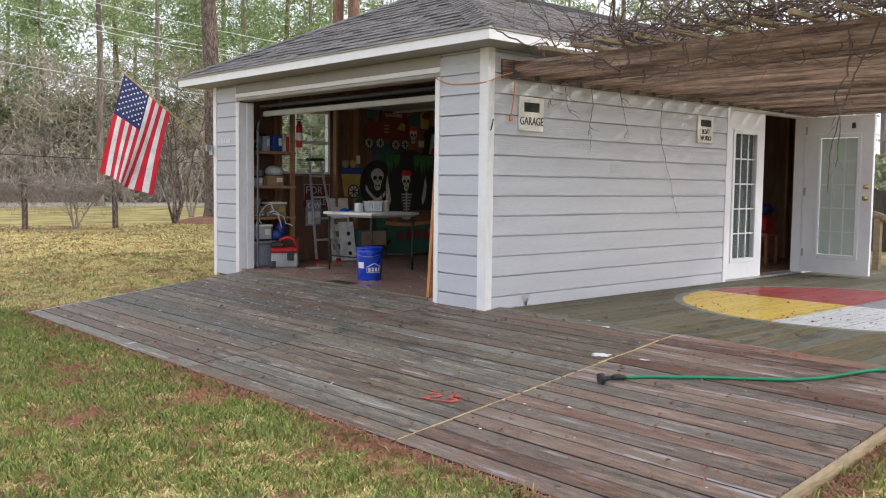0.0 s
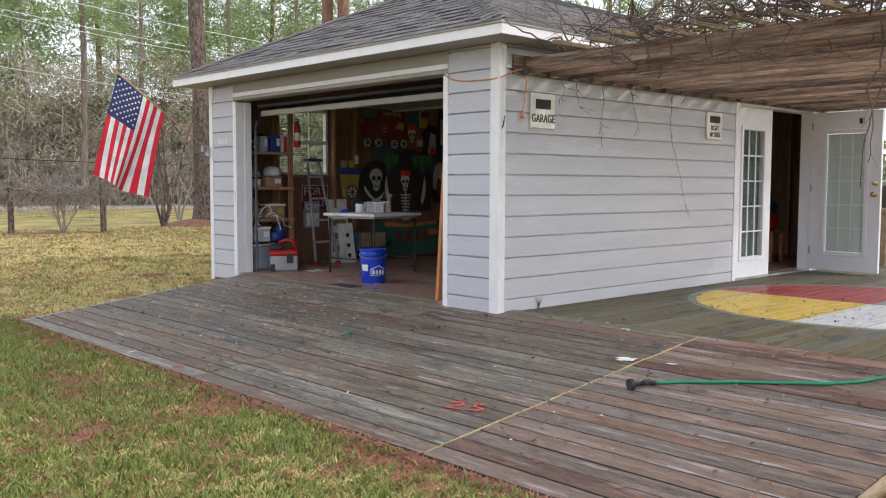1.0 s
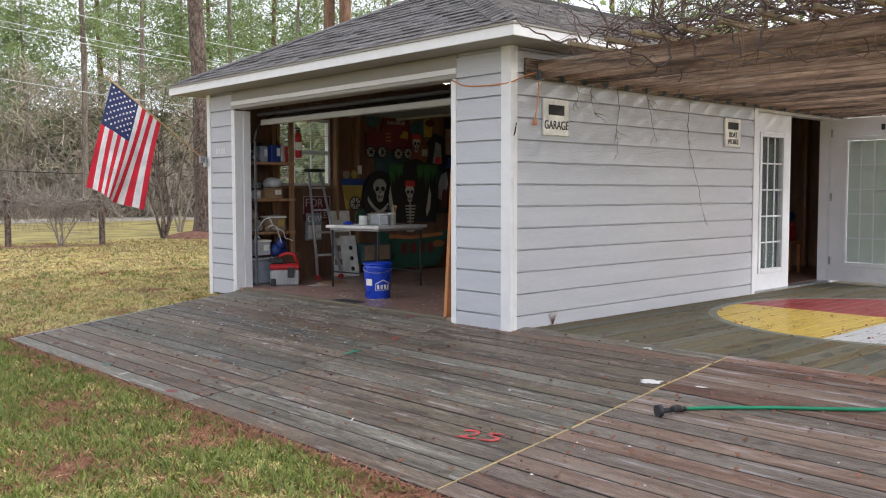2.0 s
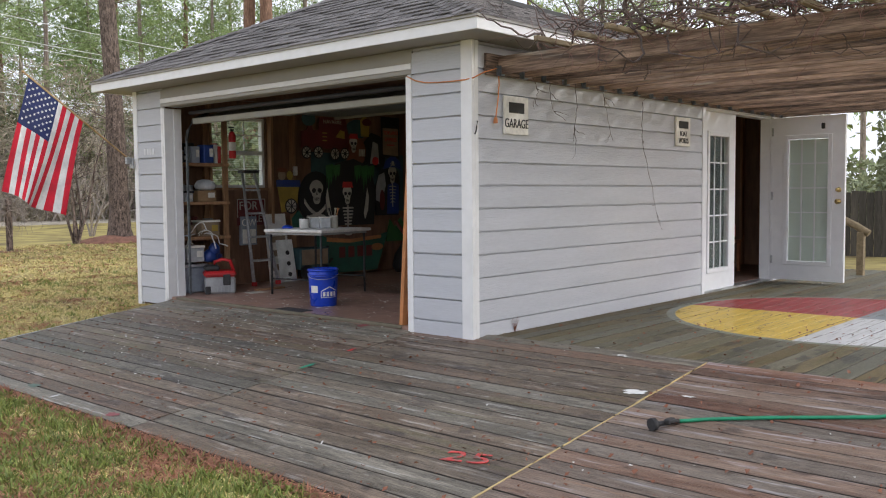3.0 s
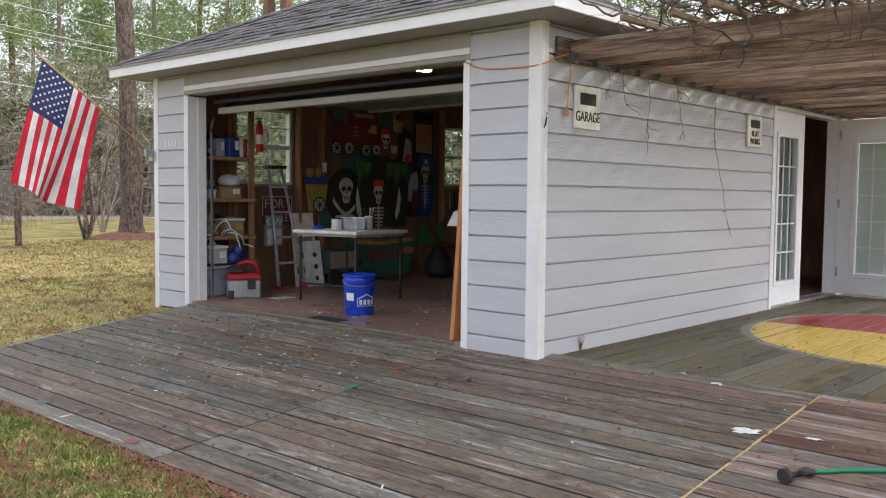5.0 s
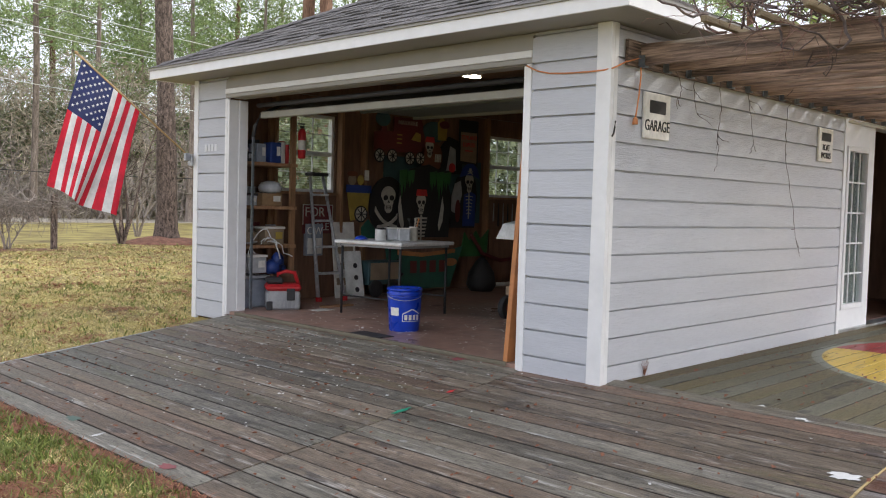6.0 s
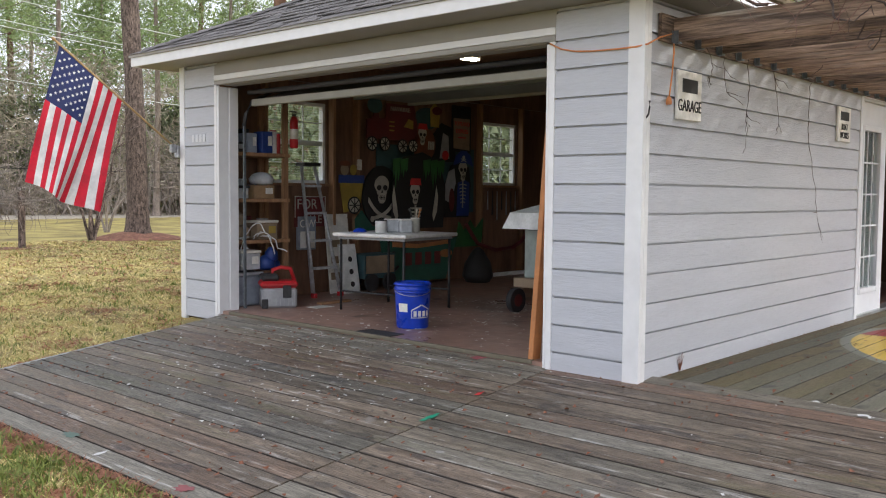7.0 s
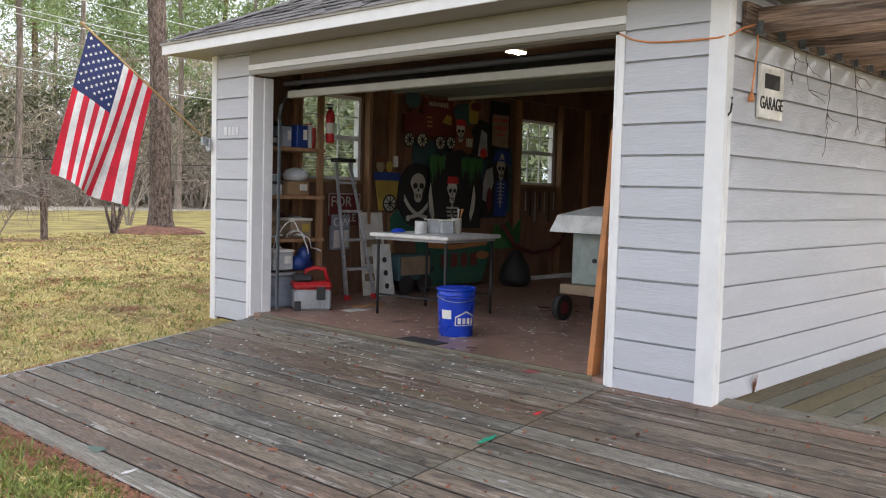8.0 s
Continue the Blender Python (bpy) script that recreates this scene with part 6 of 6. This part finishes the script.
shrub((-0.22, 18.3), 1.2, 5, 44, "small bare shrub under the vine trellis", 0.022)

# vine trellis across the lawn
trellis = thing("vine_trellis", (0.20, -0.07, -0.15), "low post and wire trellis carrying brown bare vines", "trellis")
for x, y in ((-1.6, 18.6), (1.43, 18.07), (3.45, 17.4)):
    part("post", boxes((x - 0.06, x + 0.06, y - 0.06, y + 0.06, -0.2, 1.28), bevel=0.008), "bark", trellis)
bm = bmesh.new()
for k in range(420):
    u = tr.uniform(-0.45, 1.12)
    x, y = 1.43 + u * 2.02, 18.07 - u * 0.67
    pts, rs = ramble(tr, (x, y, 1.05 + tr.gauss(0, 0.07)), (tr.choice((-1, 1)), tr.gauss(0, 0.3), tr.gauss(0, 0.35)), 8, 0.12, 0.35, 0.10, 0.010, 0.003)
    tube(bm, pts, rs, 3, False)
for k in range(160):
    u = tr.uniform(-2.0, -0.45)
    x, y = 1.43 + u * 2.02, 18.07 - u * 0.3
    pts, rs = ramble(tr, (x, y, 1.05 + tr.gauss(0, 0.07)), (tr.choice((-1, 1)), tr.gauss(0, 0.3), tr.gauss(0, 0.35)), 8, 0.12, 0.35, 0.10, 0.010, 0.003)
    tube(bm, pts, rs, 3, False)
ob = part("vines", bm, "twig", trellis)
for z in (1.0, 0.6):
    part("wire", tube(bmesh.new(), [(-1.6, 18.6, z), (1.43, 18.07, z), (3.45, 17.4, z)], 0.004, 4), "steel", trellis)

# overhead wires
for k, (za, zb) in enumerate(((11.4, 7.2), (10.2, 6.5), (9.9, 6.3), (7.4, 4.5), (2.6, 2.2))):
    a, b = Vector(polar(82, 46, za)), Vector(polar(50, 46, zb))
    pts = [a.lerp(b, q / 24) - Vector((0, 0, 0.9 * math.sin(math.pi * q / 24) * 0.4)) for q in range(25)]
    solid("overhead_wire", tube(bmesh.new(), pts, 0.016, 4), "lightbar" if k < 4 else "dark", "power line strung before the wood", "wire", group="overhead wires")


# mulch of needles
def needles_over(name, spots_, seed, label, h=0.03):
    r = np.random.RandomState(seed)
    p = np.asarray(spots_)
    n = len(p)
    a = r.uniform(0, 2 * np.pi, n)
    l, w = r.uniform(0.03, 0.09, n), 0.004
    d = np.stack([np.cos(a), np.sin(a), r.normal(0, 0.25, n)], 1)
    s = np.stack([-np.sin(a), np.cos(a), np.zeros(n)], 1)
    v = np.stack([p - s * w, p + s * w, p + d * l[:, None]], 1).reshape(-1, 3)
    return tagged(new(name, mesh_of(name, v, np.arange(3 * n).reshape(-1, 3), "straw")), label, "mulch", kind="stuff")


r = np.random.RandomState(4)
pts = []
for _ in range(9000):
    y, x = r.uniform(-3.9, 4.5), FRONT - abs(r.normal(0, 0.055)) - 0.005
    pts.append((x, y, ground_z(x, y) + r.uniform(0.005, 0.03)))
for _ in range(4500):
    x, y = r.uniform(FRONT - 0.15, -0.6), LEFT + abs(r.normal(0, 0.10)) + 0.01
    pts.append((x, y, ground_z(x, y) + r.uniform(0.005, 0.03)))
for _ in range(5000):
    x, y = r.uniform(FRONT - 0.1, 0.8), RIGHT - abs(r.normal(0, 0.07)) - 0.05
    pts.append((x, y, ground_z(x, y) + r.uniform(0.005, 0.03)))
for _ in range(5000):                       # patches in the lawn
    cx, cy = (((-3.3, 1.6), (-3.6, -0.3), (-4.2, 1.3), (-3.1, 0.2), (-3.9, 3.1))[r.randint(5)])
    x, y = cx + r.normal(0, 0.24), cy + r.normal(0, 0.42)
    if x < FRONT - 0.02:
        pts.append((x, y, ground_z(x, y) + r.uniform(0.005, 0.025)))
needles_over("pine_straw", pts, 5, "reddish pine straw along the deck's edge")
bm = bmesh.new()
lathe(bm, [(1.25, 0.0), (1.1, 0.07), (0.75, 0.16), (0.35, 0.22), (0.2, 0.22)], 26)
for v in bm.verts:
    v.co.z += 0.05 * noise.noise(v.co * 2.5)
M["mulch"] = mat("mulch_bed", (0.19, 0.085, 0.055), (0.32, 0.155, 0.105), 6.0, 0.95, 0.04, 1.0, contrast=0.45)
solid("mulch_bed", bm, "mulch", "mound of reddish mulch round the pine's foot", "mulch", at=(7.50, 19.30, -0.16))
bm = bmesh.new()
ring = [bm.verts.new((0.6 + 3.4 * math.cos(a) * (1 + 0.1 * math.sin(3 * a)), 17.9 + 0.75 * math.sin(a) - 0.33 * 3.4 * math.cos(a) * 0.7, 0.012 - 0.135)) for a in (2 * math.pi * k / 40 for k in range(40))]
bm.faces.new(ring)
solid("mulch_strip", bm, "mulch", "strip of reddish mulch under the trellis", "mulch")

# grass: green, straw and brownish blades grow in patches
M["blade_green"] = mat("green_blades", (0.10, 0.15, 0.025), (0.30, 0.34, 0.085), 2.0, 0.65, 0.1, 0.0, island=True, rand=0.25, contrast=0.3)
M["blade_straw"] = mat("straw_blades", (0.48, 0.385, 0.13), (0.82, 0.69, 0.33), 2.0, 0.75, 0.1, 0.0, island=True, rand=0.2, contrast=0.3)
M["blade_brown"] = mat("brown_blades", (0.26, 0.105, 0.06), (0.44, 0.21, 0.125), 2.0, 0.8, 0.1, 0.0, island=True, rand=0.25, contrast=0.3)


def grass(n, x0, x1, y0, y1, h0, h1, seed, green, bare=-0.30, fade=0.0):
    """green: how far the patches lean to green rather than straw; bare: how readily brown litter shows; fade: width of the thinning rim."""
    r = np.random.RandomState(seed)
    x, y = r.uniform(x0, x1, n), r.uniform(y0, y1, n)
    sets = {"blade_green": [], "blade_straw": [], "blade_brown": []}
    for px, py in zip(x.tolist(), y.tolist()):
        if FRONT - 0.05 < px < 8.4 and RIGHT - 0.05 < py < LEFT + 0.04:
            continue
        if px > -0.1 and -0.1 < py < W + 0.1:
            continue
        if fade:
            rim = min(px - x0, py - y0, (y1 - py) if seed > 1 else 9.0, (x1 - px) if seed > 1 else 9.0) / fade
            if rim < 1 and r.uniform() > rim * rim + 0.25 * noise.noise((px, py, 4.0)):
                continue
        a = 0.25 * noise.noise((px * 0.9, py * 0.9, 3.0)) + 0.55 * noise.noise((px * 4.5, py * 4.5, 1.0)) + 0.9 * noise.noise((px * 13.0, py * 13.0, 5.0))
        e = 0.8 * noise.noise((px * 2.0, py * 2.0, 9.0)) + 0.6 * noise.noise((px * 6.0, py * 6.0, 7.0)) + 0.5 * noise.noise((px * 17.0, py * 17.0, 2.0))
        u = r.uniform(-0.45, 0.45)
        key = "blade_brown" if e + u * 0.9 < bare or e < -0.45 else "blade_green" if a + u + green > 0 else "blade_straw"
        sets[key].append((px, py, ground_z(px, py)))
    for key, rows in sets.items():
        p = np.array(rows)
        k = len(p)
        a = r.uniform(0, 2 * np.pi, k)
        h = r.uniform(h0, h1, k) * (1.2 if key == "blade_green" else 0.9)
        w = r.uniform(0.0022, 0.0062, k) * (1 + 1.2 * (seed == 4))
        bend = 0.7 if key == "blade_green" else 1.4
        tip = np.stack([r.normal(0, bend, k) * h, r.normal(0, bend, k) * h, h * (1.0 if key == "blade_green" else 0.55)], 1)
        s = np.stack([np.cos(a) * w, np.sin(a) * w, np.zeros(k)], 1)
        knee = p + tip * (0.5, 0.5, 0.72)
        v = np.stack([p - s, p + s, knee + s * 0.7, p + tip, knee - s * 0.7], 1).reshape(-1, 3)
        q = np.arange(k)[:, None] * 5
        me = bpy.data.meshes.new("grass")
        me.from_pydata(v.tolist(), [], (q + np.array([[0, 1, 2, 4]])).tolist() + (q + np.array([[4, 2, 3]])).tolist())
        me.materials.append(M[key])
        tagged(new("grass", me), "short patchy green and straw-coloured grass", "grass", kind="stuff")


for n, box_, h, seed, green, fade in ((330000, (-6.5, FRONT, -6.4, 4.8), (0.012, 0.052), 1, 0.06, 1.6), (85000, (-3.2, 3.2, 3.9, 9.9), (0.015, 0.05), 2, -0.48, 0.5), (60000, (-3.2, 3.0, -6.2, RIGHT + 0.9), (0.02, 0.06), 3, 0.25, 0.9),
                                      (66000, (-5.5, 8.0, 8.2, 20.0), (0.02, 0.07), 4, -0.65, 1.0), (42000, (-6.5, FRONT + 0.5, 3.9, 9.9), (0.02, 0.07), 5, -0.22, 0.7)):
    grass(n, *box_, *h, seed, green, -0.18 if seed == 1 else -0.30, fade)


# ---- pieces of deck, walls and roof ----
BOARD = 0.1443


def board_mesh(length, material, name="deck_board", gap=0.004):
    """A board along x with eased edges; its sides are coloured dark for damp dirt and the shade in the gaps."""
    bm = bmesh.new()
    e = BOARD - gap
    prof = [(gap, -0.034), (gap, -0.008), (gap + 0.0015, -0.003), (gap + 0.006, 0.0), (BOARD / 2, -0.001), (e - 0.006, 0.0), (e - 0.0015, -0.003), (e, -0.008), (e, -0.034)]
    a = [bm.verts.new((0, y, z)) for y, z in prof]
    b = [bm.verts.new((length, y, z)) for y, z in prof]
    bm.faces.new(a)
    bm.faces.new(b[::-1])
    for i in range(len(prof)):
        j = (i + 1) % len(prof)
        f = bm.faces.new((a[i], b[i], b[j], a[j]))
        f.material_index = 1 if min(prof[i][1], prof[j][1]) < -0.005 else 0
    me = finish(bm, name)
    me.materials.append(M[material])
    me.materials.append(M["joint"])
    return me


ramp = thing("ramp", (0, 0, 0), "weathered grey-brown deck boards sloping down to the lawn", "ramp", kind="structure")
tilt = math.degrees(math.atan(SLOPE))
rng = random.Random(5)
runs = ((RIGHT, -1.897, "deck_brown"), (-1.883, 0.627, "deck_grey"), (0.639, LEFT, "deck_grey"))
shared = [board_mesh(b - a, k) for a, b, k in runs]
for row in range(19):
    d = FRONT + row * BOARD
    for (a, b, k), me in zip(runs, shared):
        m = pose(d + BOARD, a, (d + BOARD) * SLOPE, 0, -tilt, 0) @ pose(0, 0, rng.uniform(-0.002, 0.002), 0, 0, 90)
        piece("deck_board", me, ramp, m)
deck = thing("deck", (0, 0, 0), "mossy flat timber deck with a painted disc in four colours", "deck", kind="structure")
me = board_mesh(8.1, "deck_green", gap=0.0028)
for row in range(26):
    piece("deck_board", me, deck, pose(0.175, -0.02 - (row + 1) * 0.1445, rng.uniform(-0.001, 0.001)))


def plank(length, z0, z1, name="siding_plank"):
    """A lapped board along x, its face towards -y: proud at its foot, flush at its head."""
    bm = bmesh.new()
    p = [(-0.005, z0), (-0.031, z0), (-0.026, z1 - 0.024), (-0.004, z1 - 0.022), (-0.004, z1), (-0.001, z1), (-0.001, z0 + 0.012), (-0.005, z0 + 0.012)]
    a = [bm.verts.new((0, y, z)) for y, z in p]
    b = [bm.verts.new((length, y, z)) for y, z in p]
    bm.faces.new(a)
    bm.faces.new(b[::-1])
    for i in range(len(p)):
        j = (i + 1) % len(p)
        bm.faces.new((a[i], b[i], b[j], a[j]))
    me = finish(bm, name)
    me.materials.append(M["siding"])
    return me


def clad(parent, m, length, skip_top=EAVE):
    full, first = plank(length, 0, STEP + 0.010), plank(length, -0.06, ROW0 + 0.010)
    piece("siding_plank", first, parent, m)
    z = ROW0
    while z < skip_top - 0.012:
        me = full if z + STEP + 0.010 < skip_top else plank(length, 0, skip_top - z)
        piece("siding_plank", me, parent, m @ pose(0, 0, z))
        z += STEP


clad(wall_side, pose(0.045, 0, 0), 3.872)
clad(wall_side, pose(5.976, 0, 0), L - 5.976)
clad(wall_front, pose(0, 0.609, 0, 0, 0, -90), 0.533)
clad(wall_front, pose(0, W - 0.041, 0, 0, 0, -90), W - 0.041 - 4.413)
for x, w, z in ((3.917, 2.058, 2.132),):
    piece("siding_plank", plank(w, 0, EAVE - z), wall_side, pose(x, 0, z))
# wall above the door: darker beige than the siding stands in for eave shade
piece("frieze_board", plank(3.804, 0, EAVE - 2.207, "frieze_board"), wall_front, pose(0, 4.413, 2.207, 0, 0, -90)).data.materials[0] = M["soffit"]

# shingles: tabs of their own on the front slope, joined on the others
EXPO, TAB = 0.135, 0.21
bm = bmesh.new()
v = [bm.verts.new(p) for p in ((0.003, 0, 0.008), (TAB - 0.006, 0, 0.008), (TAB - 0.006, 0, 0.016), (0.003, 0, 0.016), (0.003, EXPO + 0.03, 0.001), (TAB - 0.006, EXPO + 0.03, 0.001))]
for f in ((0, 1, 2, 3), (3, 2, 5, 4), (0, 3, 4), (1, 5, 2), (0, 4, 5, 1)):
    bm.faces.new([v[i] for i in f])
tab_me = finish(bm, "shingle")
tab_me.materials.append(M["shingle"])
up = math.degrees(math.atan(PITCH_F))
run = math.hypot(1, PITCH_F)
rows = int(FRUN * run / EXPO)
for r in range(rows):
    back = r * EXPO / run
    y0, y1 = RY0 + back * HALF / FRUN + 0.02, RY1 - back * HALF / FRUN - 0.02
    y = y0 + rng.uniform(-0.28, 0.0)
    while y < y1:
        a, b = max(y, y0), min(y + TAB, y1)
        if b - a > 0.04:
            m = pose(RX0 + back - 0.02, b, FASCIA + PITCH_F * (back - 0.02) + 0.006 + rng.uniform(0, 0.004), 0, 0, -90) @ pose(0, 0, 0, up, 0, rng.uniform(-0.8, 0.8))
            piece("shingle", tab_me, roof, m @ Matrix.Diagonal(((b - a) / TAB, 1, rng.choice((0.35, 0.65, 1.0)), 1)))
        y += TAB
vs, fs = [], []
run = math.hypot(1, PITCH_S)
rows = int(HALF * run / EXPO)
for r in range(rows):
    back = r * EXPO / run
    x0, x1 = RX0 + back * FRUN / HALF + 0.02, RX1 - back * FRUN / HALF - 0.02
    x = x0 + rng.uniform(-0.28, 0.0)
    while x < x1:
        a, b = max(x, x0), min(x + TAB, x1)
        if b - a > 0.03:
            k, e, z0, th = len(vs), back + (EXPO + 0.03) / run, FASCIA + PITCH_S * back + 0.006 + rng.uniform(0, 0.004), rng.choice((0.007, 0.011, 0.018))
            za = FASCIA + PITCH_S * e + 0.007
            vs += [(a + 0.002, RY0 + back - 0.02, z0 - 0.008), (b - 0.002, RY0 + back - 0.02, z0 - 0.008), (b - 0.002, RY0 + back - 0.02, z0 - 0.008 + th), (a + 0.002, RY0 + back - 0.02, z0 - 0.008 + th), (a + 0.002, RY0 + e, za), (b - 0.002, RY0 + e, za)]
            fs += [(k, k + 1, k + 2, k + 3), (k + 3, k + 2, k + 5, k + 4), (k, k + 3, k + 4), (k + 1, k + 5, k + 2)]
        x += TAB
soup("shingles", vs, fs, "shingle_far", "", "", roof)
# caps over the two front hips
bm = bmesh.new()
v = [bm.verts.new(p) for p in ((-0.13, 0, -0.045), (0, 0, 0.014), (0.13, 0, -0.045), (0.13, 0.17, -0.052), (0, 0.17, 0.004), (-0.13, 0.17, -0.052), (-0.13, 0, -0.057), (0, 0, 0.0), (0.13, 0, -0.057))]
for f in ((0, 1, 4, 5), (1, 2, 3, 4), (6, 7, 1, 0), (7, 8, 2, 1)):
    bm.faces.new([v[i] for i in f])
cap_me = finish(bm, "hip_cap")
cap_me.materials.append(M["shingle"])
for corner, side in (((RX0, RY0), 1), ((RX0, RY1), -1)):
    d = Vector((FRUN, side * HALF, RIDGE - FASCIA))
    hip_up = math.degrees(math.atan2(d.z, math.hypot(d.x, d.y)))
    turn = math.degrees(math.atan2(-d.x, d.y))
    for i in range(1, int(d.length / 0.14)):
        p = Vector((*corner, FASCIA + 0.02)) + d * (i * 0.14 / d.length)
        piece("hip_cap", cap_me, roof, pose(*p, 0, 0, turn) @ pose(0, 0, 0, hip_up, 0, 0))
